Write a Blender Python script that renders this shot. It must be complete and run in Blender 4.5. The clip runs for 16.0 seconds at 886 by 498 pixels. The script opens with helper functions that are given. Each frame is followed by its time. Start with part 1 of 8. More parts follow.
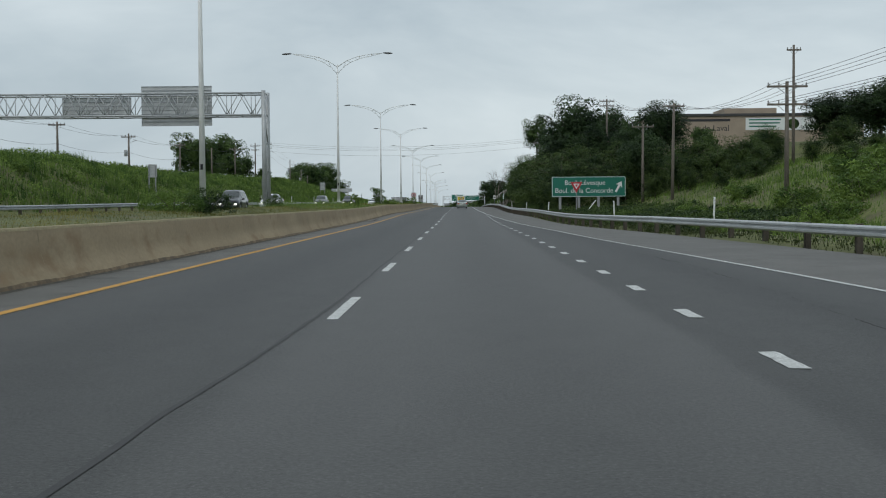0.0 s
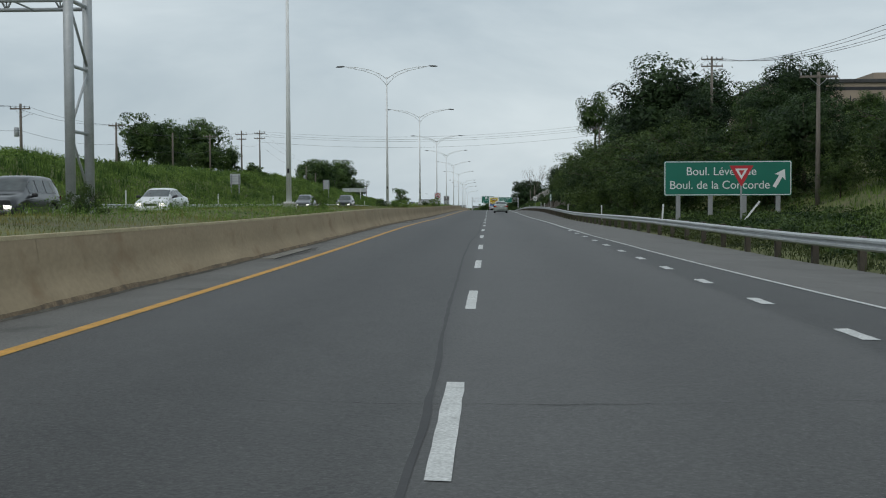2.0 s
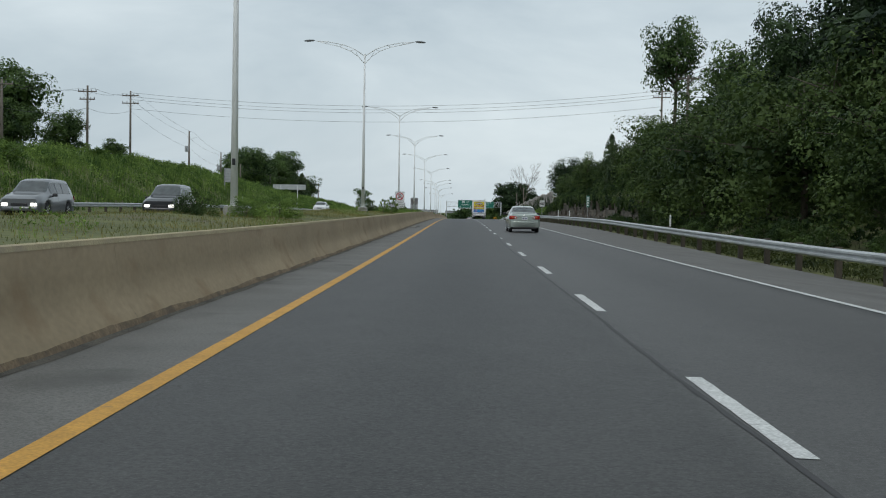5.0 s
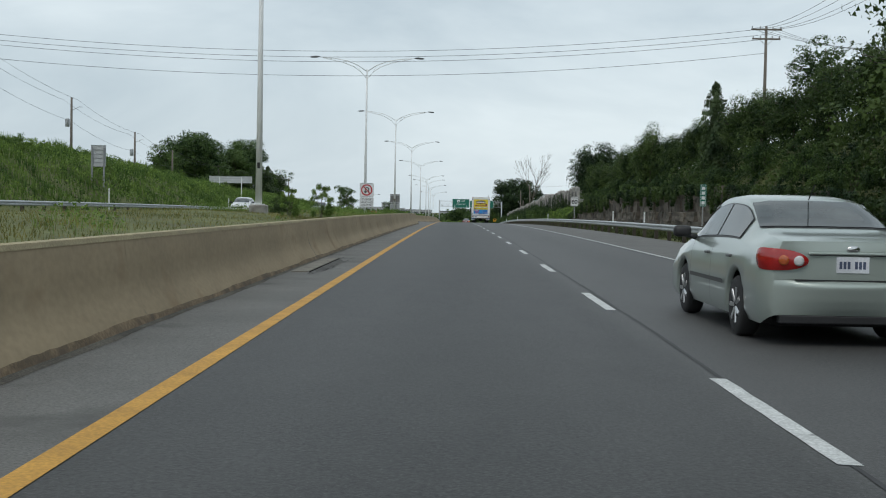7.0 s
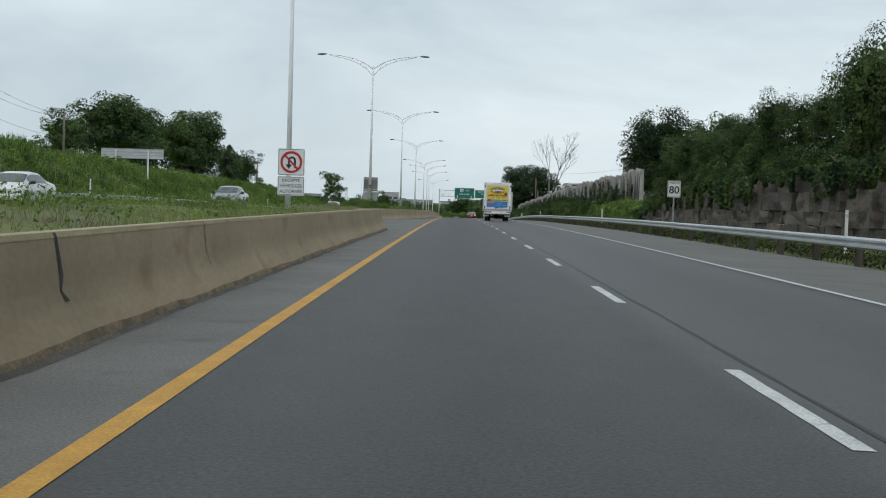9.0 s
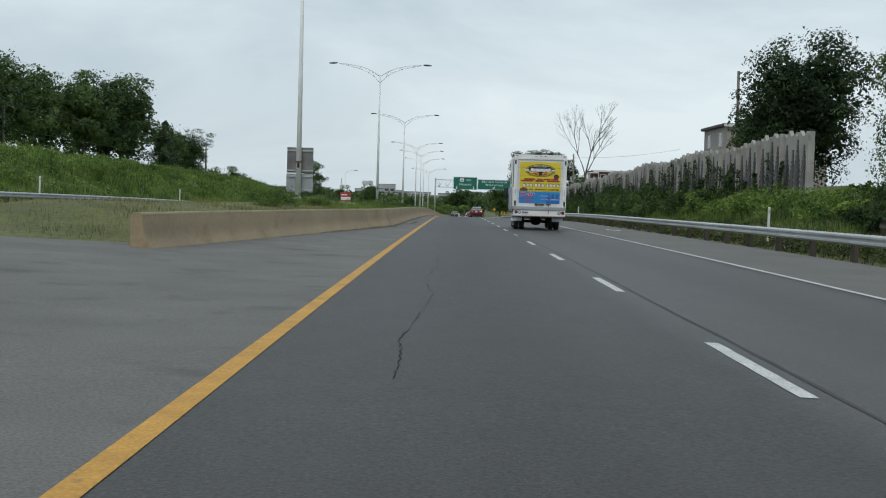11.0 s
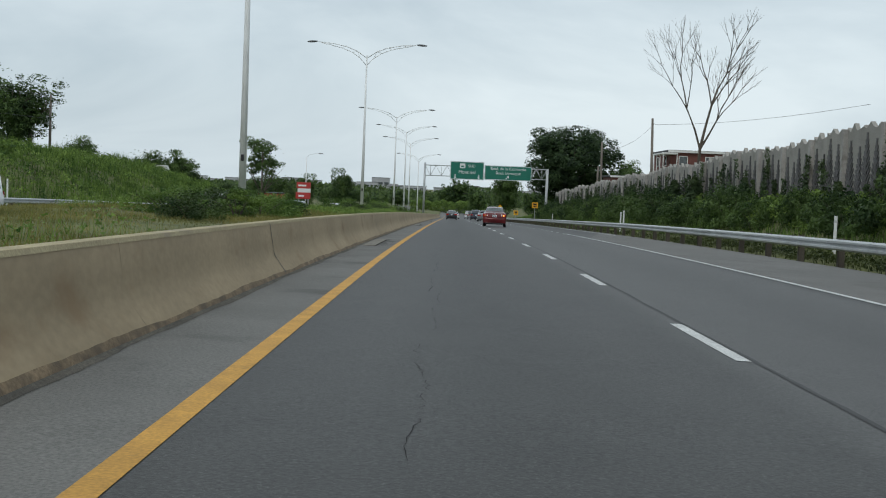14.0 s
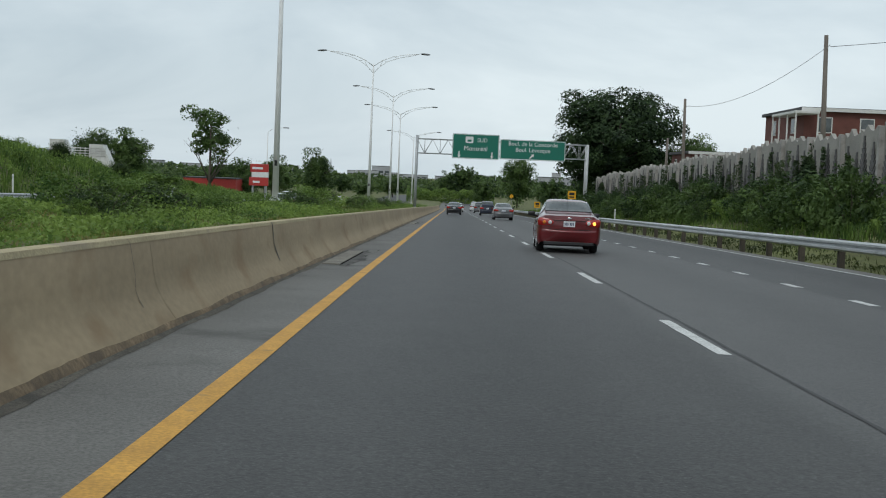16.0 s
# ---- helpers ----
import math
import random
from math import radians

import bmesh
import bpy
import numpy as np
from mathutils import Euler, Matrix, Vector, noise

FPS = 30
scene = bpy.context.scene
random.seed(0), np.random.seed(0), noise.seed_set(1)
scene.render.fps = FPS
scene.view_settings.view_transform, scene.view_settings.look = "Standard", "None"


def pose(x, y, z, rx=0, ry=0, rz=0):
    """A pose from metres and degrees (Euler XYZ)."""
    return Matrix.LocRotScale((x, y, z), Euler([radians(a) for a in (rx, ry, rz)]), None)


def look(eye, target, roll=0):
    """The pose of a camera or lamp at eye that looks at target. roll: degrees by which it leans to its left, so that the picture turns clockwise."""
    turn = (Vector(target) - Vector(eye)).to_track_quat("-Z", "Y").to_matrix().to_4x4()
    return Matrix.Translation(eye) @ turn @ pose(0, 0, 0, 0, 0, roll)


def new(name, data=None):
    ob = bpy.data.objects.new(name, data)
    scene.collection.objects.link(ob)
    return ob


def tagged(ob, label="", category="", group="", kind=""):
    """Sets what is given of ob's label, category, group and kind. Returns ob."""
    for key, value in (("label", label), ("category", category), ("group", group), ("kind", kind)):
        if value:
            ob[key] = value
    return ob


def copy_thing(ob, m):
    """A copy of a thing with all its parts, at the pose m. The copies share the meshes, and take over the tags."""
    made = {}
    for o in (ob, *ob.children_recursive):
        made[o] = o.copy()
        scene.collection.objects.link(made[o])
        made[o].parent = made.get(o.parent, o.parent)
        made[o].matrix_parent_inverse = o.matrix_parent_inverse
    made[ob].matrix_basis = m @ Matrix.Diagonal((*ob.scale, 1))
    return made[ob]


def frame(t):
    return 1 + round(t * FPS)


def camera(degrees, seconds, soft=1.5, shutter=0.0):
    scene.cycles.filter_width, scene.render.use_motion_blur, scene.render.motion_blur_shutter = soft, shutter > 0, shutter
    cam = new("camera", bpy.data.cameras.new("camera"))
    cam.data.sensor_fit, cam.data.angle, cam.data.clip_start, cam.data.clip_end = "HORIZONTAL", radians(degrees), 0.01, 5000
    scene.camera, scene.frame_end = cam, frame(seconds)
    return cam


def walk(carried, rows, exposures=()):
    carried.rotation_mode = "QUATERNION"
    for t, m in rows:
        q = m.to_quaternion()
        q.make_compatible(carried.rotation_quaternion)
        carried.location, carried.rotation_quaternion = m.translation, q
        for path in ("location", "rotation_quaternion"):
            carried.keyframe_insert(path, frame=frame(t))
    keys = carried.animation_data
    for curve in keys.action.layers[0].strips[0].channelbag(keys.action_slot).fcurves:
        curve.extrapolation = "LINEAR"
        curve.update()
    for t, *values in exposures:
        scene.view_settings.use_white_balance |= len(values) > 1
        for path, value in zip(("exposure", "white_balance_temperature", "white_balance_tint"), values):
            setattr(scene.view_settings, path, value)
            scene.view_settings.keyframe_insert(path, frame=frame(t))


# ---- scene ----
# The camera and its drive along the motorway
cam = camera(41.03, 16.0, soft=1.1)
DRIVE = [
    (0.0, 1.408, 4.96, 1.257, 87.75, 0.42, 0.84),
    (0.5, 1.241, 17.88, 1.258, 87.82, 0.62, 1.26),
    (1.0, 1.004, 30.88, 1.258, 87.66, 0.76, 1.68),
    (1.5, 0.658, 44.01, 1.257, 87.57, 0.63, 2.09),
    (2.0, 0.231, 57.39, 1.250, 87.87, 0.26, 2.20),
    (2.5, -0.244, 70.76, 1.249, 87.77, -0.37, 2.27),
    (3.0, -0.692, 84.01, 1.273, 87.86, -1.03, 2.27),
    (3.5, -1.084, 97.40, 1.336, 88.33, -0.92, 1.93),
    (4.0, -1.402, 110.79, 1.405, 88.07, -0.87, 1.49),
    (4.2, -1.506, 116.17, 1.425, 88.08, -0.89, 1.32),
    (6.3, -2.001, 172.65, 1.418, 88.04, -0.95, 0.55),
    (6.5, -2.001, 178.08, 1.425, 87.86, -0.97, 0.54),
    (7.0, -2.018, 191.76, 1.448, 88.09, -1.08, 0.55),
    (7.5, -2.021, 205.26, 1.469, 87.62, -0.58, 0.47),
    (8.0, -2.054, 218.65, 1.497, 87.75, -0.77, 0.57),
    (8.5, -2.101, 232.04, 1.520, 87.85, -1.24, 0.66),
    (9.0, -2.173, 245.38, 1.524, 87.62, -1.69, 0.64),
    (9.2, -2.199, 250.70, 1.522, 87.71, -1.83, 0.61),
    (11.3, -2.404, 305.76, 1.357, 87.21, -1.64, 0.55),
    (11.5, -2.407, 311.01, 1.328, 87.25, -1.71, 0.57),
    (12.0, -2.450, 324.18, 1.240, 87.43, -1.31, 0.60),
    (12.5, -2.467, 337.20, 1.133, 87.24, -1.60, 0.49),
    (13.0, -2.505, 350.37, 1.010, 86.98, -1.94, 0.37),
    (13.5, -2.522, 363.50, 0.881, 87.01, -2.13, 0.41),
    (14.0, -2.501, 376.88, 0.751, 86.99, -2.25, 0.38),
    (14.5, -2.477, 390.21, 0.606, 87.04, -2.06, 0.28),
    (15.0, -2.464, 403.44, 0.425, 86.82, -2.15, 0.21),
    (15.5, -2.462, 416.76, 0.200, 86.62, -2.15, 0.35),
    (16.0, -2.461, 430.25, -0.057, 86.47, -2.40, 0.49),
]
walk(cam, [(t, pose(x, y, z, rx, ry, rz)) for t, x, y, z, rx, ry, rz in DRIVE],
     [(0.0, 0.05), (4.2, 0.08), (6.3, 0.27), (16.0, 0.27)])

# ---- light: an overcast sky and a wide, weak sun behind the cloud ----
SUN_EL, SUN_AZ = 52.0, 200.0
world = bpy.data.worlds.new("overcast_sky")
scene.world = world
world.use_nodes = True
wn, wl = world.node_tree.nodes, world.node_tree.links
wn.clear()
w_out = wn.new("ShaderNodeOutputWorld")
w_bg = wn.new("ShaderNodeBackground")
w_sky = wn.new("ShaderNodeTexSky")
w_sky.sky_type = "NISHITA"
w_sky.sun_disc = False
w_sky.sun_elevation, w_sky.sun_rotation = radians(SUN_EL), radians(SUN_AZ)
w_sky.air_density, w_sky.dust_density, w_sky.ozone_density = 1.0, 3.0, 1.0
w_dim = wn.new("ShaderNodeMixRGB")
w_dim.blend_type = "MULTIPLY"
w_dim.inputs[0].default_value = 1.0
w_dim.inputs[2].default_value = (0.09, 0.09, 0.09, 1)
w_co = wn.new("ShaderNodeTexCoord")
w_map = wn.new("ShaderNodeMapping")
w_map.inputs["Scale"].default_value = (1.0, 1.0, 3.0)
w_map.inputs["Rotation"].default_value = (0.0, 0.0, 0.5)
w_noise = wn.new("ShaderNodeTexNoise")
w_noise.inputs["Scale"].default_value = 2.6
w_noise.inputs["Detail"].default_value = 6.0
w_noise.inputs["Roughness"].default_value = 0.55
w_noise.inputs["Distortion"].default_value = 0.4
w_ramp = wn.new("ShaderNodeValToRGB")
w_ramp.color_ramp.elements[0].position, w_ramp.color_ramp.elements[0].color = 0.36, (0.45, 0.535, 0.588, 1)
w_ramp.color_ramp.elements[1].position, w_ramp.color_ramp.elements[1].color = 0.64, (0.662, 0.744, 0.78, 1)
w_mix = wn.new("ShaderNodeMixRGB")
w_mix.inputs[0].default_value = 0.9
wl.new(w_co.outputs["Generated"], w_map.inputs[0])
wl.new(w_map.outputs[0], w_noise.inputs["Vector"])
wl.new(w_noise.outputs["Fac"], w_ramp.inputs[0])
wl.new(w_sky.outputs[0], w_dim.inputs[1])
wl.new(w_dim.outputs[0], w_mix.inputs[1])
wl.new(w_ramp.outputs[0], w_mix.inputs[2])
wl.new(w_mix.outputs[0], w_bg.inputs[0])
w_bg.inputs[1].default_value = 1.0
wl.new(w_bg.outputs[0], w_out.inputs[0])
sun = new("sun", bpy.data.lights.new("sun", "SUN"))
sun.data.energy, sun.data.angle, sun.data.color = 0.7, radians(25), (1.0, 0.96, 0.9)
_a = radians(SUN_AZ)
sun.matrix_world = look((0, 0, 80), (-math.sin(_a) * 80 / math.tan(radians(SUN_EL)), -math.cos(_a) * 80 / math.tan(radians(SUN_EL)), 0))

# ---- helpers for building ----
KNOTS = [-0.018, 0.0, 0.002, 0.005, 0.179, 0.151, 0.205, 0.269, 0.211, 0.014, -0.34, -0.78, -1.51, -2.41, -3.34, -4.3, -5.26, -6.2, -7.0, -7.6, -8.0, -8.2, -8.3, -8.3]


def road_z(y):
    """Height of the carriageway at y: nearly level, then over a crest and down."""
    k = np.asarray(KNOTS)
    m = np.gradient(k)
    q = np.clip((np.asarray(y, float) + 40) / 40.0, 0, len(k) - 1.001)
    i = np.floor(q).astype(int)
    s = q - i
    return (2 * s**3 - 3 * s**2 + 1) * k[i] + (s**3 - 2 * s**2 + s) * m[i] + (-2 * s**3 + 3 * s**2) * k[i + 1] + (s**3 - s**2) * m[i + 1]


def rz(y):
    return float(road_z(y))


def step(x, a, b):
    t = np.clip((np.asarray(x, float) - a) / (b - a), 0, 1)
    return t * t * (3 - 2 * t)


def opp_z(y):
    """Height of the opposite carriageway over this one."""
    return 0.55 - 0.5 * step(y, 320, 430)


def berm_h(y):
    return np.interp(y, [-200, 0, 110, 160, 220, 280, 315, 335, 380, 410, 450, 503, 515, 530, 550, 590, 620, 660], [4.5, 5.0, 5.3, 4.7, 5.0, 5.7, 5.4, 4.7, 4.2, 4.2, 4.5, 4.9, 4.7, 4.0, 3.0, 1.9, 1.0, 0.2])


def drop(y):
    """How far the right-hand edge of the pavement lies below the lanes."""
    return np.interp(y, [-60, 0, 60, 90, 170, 220, 900], [0.05, 0.1, 0.15, 0.33, 0.33, 0.06, 0.05])


def right_h(x, y):
    """The bank beside the right-hand rail: wooded hill, rock face, then the noise wall's bank."""
    y = np.asarray(y, float)
    hill = np.interp(x, [8.6, 11, 14, 20, 28, 40, 60, 120], [-0.15, -0.15, 0.6, 3.2, 6.0, 8.5, 9.5, 9.0])
    start = np.interp(x, [8.6, 13, 19.5, 22, 25, 35, 60, 120], [-0.15, -0.1, 0.1, 1.3, 2.3, 4.9, 8.4, 8.5])
    rock = np.interp(x, [8.6, 13.5, 14.2, 16.0, 18, 28, 60, 120], [-0.15, 0.1, 2.5, 4.7, 5.4, 6.2, 8.5, 8.5])
    wall = np.interp(x, [8.6, 10, 13, 15, 18, 60, 120], [-0.15, 0.0, 1.0, 1.6, 2.6, 3.4, 3.5])
    a, b, c = step(y, 136, 162), step(y, 222, 240), step(y, 326, 352)
    far = 1 - step(y, 560, 720)
    return (((start * (1 - a) + hill * a) * (1 - b) + rock * b) * (1 - c) + wall * c * far)


def barrier_x(y):
    """Line of the barrier's foot; after the crossover it begins set back and swings in."""
    return -5.14 - 3.06 * (1 - np.clip((np.asarray(y, float) - 321) / 32, 0, 1)) * (np.asarray(y) > 310) + 0.24 * step(y, 353, 425)


def ground_g(x, y):
    """Height of the ground over the carriageway's level."""
    x, y = np.broadcast_arrays(np.asarray(x, float), np.asarray(y, float))
    o = opp_z(y)
    x0, x = x, np.where(x < -5.5, np.minimum(x - (barrier_x(y) + 5.2) * np.clip((x + 14.6) / 6, 0, 1), -5.0), x)
    cross = step(y, 290, 300) * (1 - step(y, 318, 330))
    med = np.interp(x, [-14.6, -13.6, -10, -6.3, -5.75], [0, 1, 1, 1, 0.0])
    medz = (0.62 + 0.32 * np.clip((-x - 6) / 5, 0, 1)) * (1 - 0.25 * step(y, 330, 430)) * (1 - cross) + cross * (-0.14 + 0.4 * np.clip((-x - 6) / 9, 0, 1))
    left = np.where(x > -14.6, med * medz + (1 - med) * np.where(x > -10, -0.06, o - 0.06), 0)
    b = berm_h(y)
    t = np.interp(x, [-250, -110, -60, -38, -34, -29.2, -27.2], [0.2, 0.7, 0.98, 1.0, 0.72, 0.06, 0.0])
    left = np.where(x <= -14.6, (o - 0.06) * (1 - t * 0.5) + b * t, left)
    right = right_h(x, y) - drop(y) * (1 - step(x, 10, 15))
    return np.where(x < -5.75, left, np.where(x0 > 8.6, right, np.where(x0 > 0, -0.5, -0.06)))


def ground_z(x, y):
    return float(road_z(y) + ground_g(x, y))


def np_mesh(name, verts, faces, smooth=False):
    """A mesh from arrays of corners and of faces that all have as many corners."""
    verts, faces = np.asarray(verts, np.float32), np.asarray(faces, np.int32)
    me = bpy.data.meshes.new(name)
    n, k = faces.shape
    me.vertices.add(len(verts))
    me.vertices.foreach_set("co", verts.ravel())
    me.loops.add(n * k)
    me.loops.foreach_set("vertex_index", faces.ravel())
    me.polygons.add(n)
    me.polygons.foreach_set("loop_start", np.arange(0, n * k, k, dtype=np.int32))
    me.polygons.foreach_set("loop_total", np.full(n, k, np.int32))
    me.polygons.foreach_set("use_smooth", np.full(n, smooth))
    me.update(calc_edges=True)
    me.validate()
    return me


def np_part(name, verts, faces, material, parent=None, label="", smooth=False):
    me = np_mesh(name, verts, faces, smooth)
    me.materials.append(material)
    ob = new(name, me)
    ob.parent = parent
    return tagged(ob, label)


def part(name, bm, material, parent=None, label="", smooth=False):
    """Links a bmesh as one mesh object under a thing or a part."""
    me = bpy.data.meshes.new(name)
    if smooth:
        for f in bm.faces:
            f.smooth = True
    bmesh.ops.recalc_face_normals(bm, faces=bm.faces)
    bm.to_mesh(me)
    bm.free()
    me.materials.append(material)
    ob = new(name, me)
    ob.parent = parent
    return tagged(ob, label)


def share(name, ob, parent, m=None):
    """Another object on the mesh of ob."""
    o = new(name, ob.data)
    o.parent = parent
    if m is not None:
        o.matrix_basis = m
    return o


def empty(name, m, label="", category="", group="", kind=""):
    ob = new(name)
    ob.empty_display_size = 0.2
    ob.matrix_basis = m
    return tagged(ob, label, category, group, kind)


def box(bm, x0, x1, y0, y1, z0, z1, bevel=0.0):
    r = bmesh.ops.create_cube(bm, size=1.0, matrix=Matrix.LocRotScale(((x0 + x1) / 2, (y0 + y1) / 2, (z0 + z1) / 2), None, (abs(x1 - x0), abs(y1 - y0), abs(z1 - z0))))
    if bevel:
        es = list({e for v in r["verts"] for e in v.link_edges})
        bmesh.ops.bevel(bm, geom=es, offset=bevel, segments=2, profile=0.5, affect="EDGES")
    return bm


def bx(x0, x1, y0, y1, z0, z1, bevel=0.0):
    return box(bmesh.new(), x0, x1, y0, y1, z0, z1, bevel)


def tube(bm, pts, radii, n=8, caps=True):
    """A round bar along pts."""
    pts = [Vector(p) for p in pts]
    if not hasattr(radii, "__len__"):
        radii = [radii] * len(pts)
    rings = []
    for i, p in enumerate(pts):
        d = (pts[min(i + 1, len(pts) - 1)] - pts[max(i - 1, 0)]).normalized()
        u = d.cross(Vector((0, 0, 1)) if abs(d.z) < 0.9 else Vector((0, 1, 0))).normalized()
        v = u.cross(d)
        rings.append([bm.verts.new(p + radii[i] * (math.cos(6.28319 * k / n) * u + math.sin(6.28319 * k / n) * v)) for k in range(n)])
    for a, b in zip(rings, rings[1:]):
        for k in range(n):
            bm.faces.new((a[k], a[(k + 1) % n], b[(k + 1) % n], b[k]))
    if caps:
        bm.faces.new(rings[0][::-1])
        bm.faces.new(rings[-1])
    return bm


def bar(pts, radii, n=8):
    return tube(bmesh.new(), pts, radii, n)


def prism(outline, y0, y1):
    """An outline in x and z drawn out from y0 to y1."""
    bm = bmesh.new()
    a = [bm.verts.new((x, y0, z)) for x, z in outline]
    b = [bm.verts.new((x, y1, z)) for x, z in outline]
    bm.faces.new(a)
    bm.faces.new(b[::-1])
    for i in range(len(a)):
        j = (i + 1) % len(a)
        bm.faces.new((a[j], a[i], b[i], b[j]))
    return bm


def lathe(profile, n=24, axis="x"):
    """Turns (radius, offset) pairs round an axis."""
    bm = bmesh.new()
    rings = []
    for r, o in profile:
        ring = []
        for k in range(n):
            c, s = math.cos(6.28319 * k / n) * r, math.sin(6.28319 * k / n) * r
            ring.append(bm.verts.new((o, c, s) if axis == "x" else (c, s, o)))
        rings.append(ring)
    for a, b in zip(rings, rings[1:]):
        for k in range(n):
            bm.faces.new((a[k], a[(k + 1) % n], b[(k + 1) % n], b[k]))
    bm.faces.new(rings[0][::-1])
    bm.faces.new(rings[-1])
    return bm


def lettering(name, text, size, m, material, parent, align="CENTER", squeeze=1.0, bold=0.0):
    """Raised letters in the built-in font, as a mesh; m places them, x along the line and z up, facing -y."""
    cu = bpy.data.curves.new(name, "FONT")
    cu.body, cu.size, cu.align_x, cu.align_y, cu.extrude, cu.offset = text, size, align, "CENTER", 0.004, bold
    tmp = bpy.data.objects.new(name, cu)
    scene.collection.objects.link(tmp)
    me = bpy.data.meshes.new_from_object(tmp.evaluated_get(bpy.context.evaluated_depsgraph_get()))
    bpy.data.objects.remove(tmp)
    bpy.data.curves.remove(cu)
    me.transform(m @ pose(0, 0, 0, 90, 0, 0) @ Matrix.Diagonal((squeeze, 1, 1, 1)))
    me.materials.clear()
    me.materials.append(material)
    ob = new(name, me)
    ob.parent = parent
    return ob

# ---- materials ----
def surface(name, color, rough=0.7, metal=0.0, vary=0.15, scale=3.0, fine=60.0, fine_vary=0.1, bump=0.0, bump_scale=80.0, dirt=None, dirt_at=0.55, dirt_scale=1.2, spread=0.0, coat=0.0, stretch=(1, 1, 1), spec=0.5, back=0.0):
    """Paint, concrete, metal: a colour that varies at two scales, with stains of another colour and fine relief."""
    m = bpy.data.materials.new(name)
    m.use_nodes = True
    n, l = m.node_tree.nodes, m.node_tree.links
    p = n["Principled BSDF"]
    co = n.new("ShaderNodeTexCoord")
    mp = n.new("ShaderNodeMapping")
    mp.inputs["Scale"].default_value = stretch
    l.new(co.outputs["Object"], mp.inputs[0])
    oi = n.new("ShaderNodeObjectInfo")
    l.new(oi.outputs["Location"], mp.inputs["Location"])
    src = mp.outputs[0]

    def noise_node(s, detail=4.0):
        t = n.new("ShaderNodeTexNoise")
        t.inputs["Scale"].default_value, t.inputs["Detail"].default_value = s, detail
        l.new(src, t.inputs["Vector"])
        return t

    def ramp(fac, lo, hi, c0, c1):
        r = n.new("ShaderNodeValToRGB")
        r.color_ramp.elements[0].position, r.color_ramp.elements[1].position = lo, hi
        r.color_ramp.elements[0].color, r.color_ramp.elements[1].color = (*c0, 1), (*c1, 1)
        l.new(fac, r.inputs[0])
        return r

    c = Vector(color)
    big = ramp(noise_node(scale).outputs["Fac"], 0.3, 0.7, c * (1 - vary), c * (1 + vary))
    small = ramp(noise_node(fine, 2.0).outputs["Fac"], 0.3, 0.7, Vector((1, 1, 1)) * (1 - fine_vary), Vector((1, 1, 1)) * (1 + fine_vary))
    mul = n.new("ShaderNodeMixRGB")
    mul.blend_type = "MULTIPLY"
    mul.inputs[0].default_value = 1
    l.new(big.outputs[0], mul.inputs[1])
    l.new(small.outputs[0], mul.inputs[2])
    out = mul.outputs[0]
    if spread:
        hv = n.new("ShaderNodeHueSaturation")
        mr = n.new("ShaderNodeMapRange")
        mr.inputs["To Min"].default_value, mr.inputs["To Max"].default_value = 1 - spread, 1 + spread
        l.new(oi.outputs["Random"], mr.inputs["Value"])
        l.new(mr.outputs[0], hv.inputs["Value"])
        l.new(out, hv.inputs["Color"])
        out = hv.outputs[0]
    if dirt is not None:
        d = ramp(noise_node(dirt_scale, 6.0).outputs["Fac"], dirt_at, dirt_at + 0.16, (0, 0, 0), (1, 1, 1))
        mx = n.new("ShaderNodeMixRGB")
        mx.inputs[2].default_value = (*dirt, 1)
        l.new(d.outputs[0], mx.inputs[0])
        l.new(out, mx.inputs[1])
        out = mx.outputs[0]
    l.new(out, p.inputs["Base Color"])
    p.inputs["Roughness"].default_value, p.inputs["Metallic"].default_value = rough, metal
    p.inputs["Coat Weight"].default_value = coat
    p.inputs["Coat Roughness"].default_value = 0.06
    p.inputs["Specular IOR Level"].default_value = spec
    if bump:
        b = n.new("ShaderNodeBump")
        b.inputs["Strength"].default_value = bump
        b.inputs["Distance"].default_value = 0.01
        l.new(noise_node(bump_scale, 3.0).outputs["Fac"], b.inputs["Height"])
        l.new(b.outputs[0], p.inputs["Normal"])
    return m


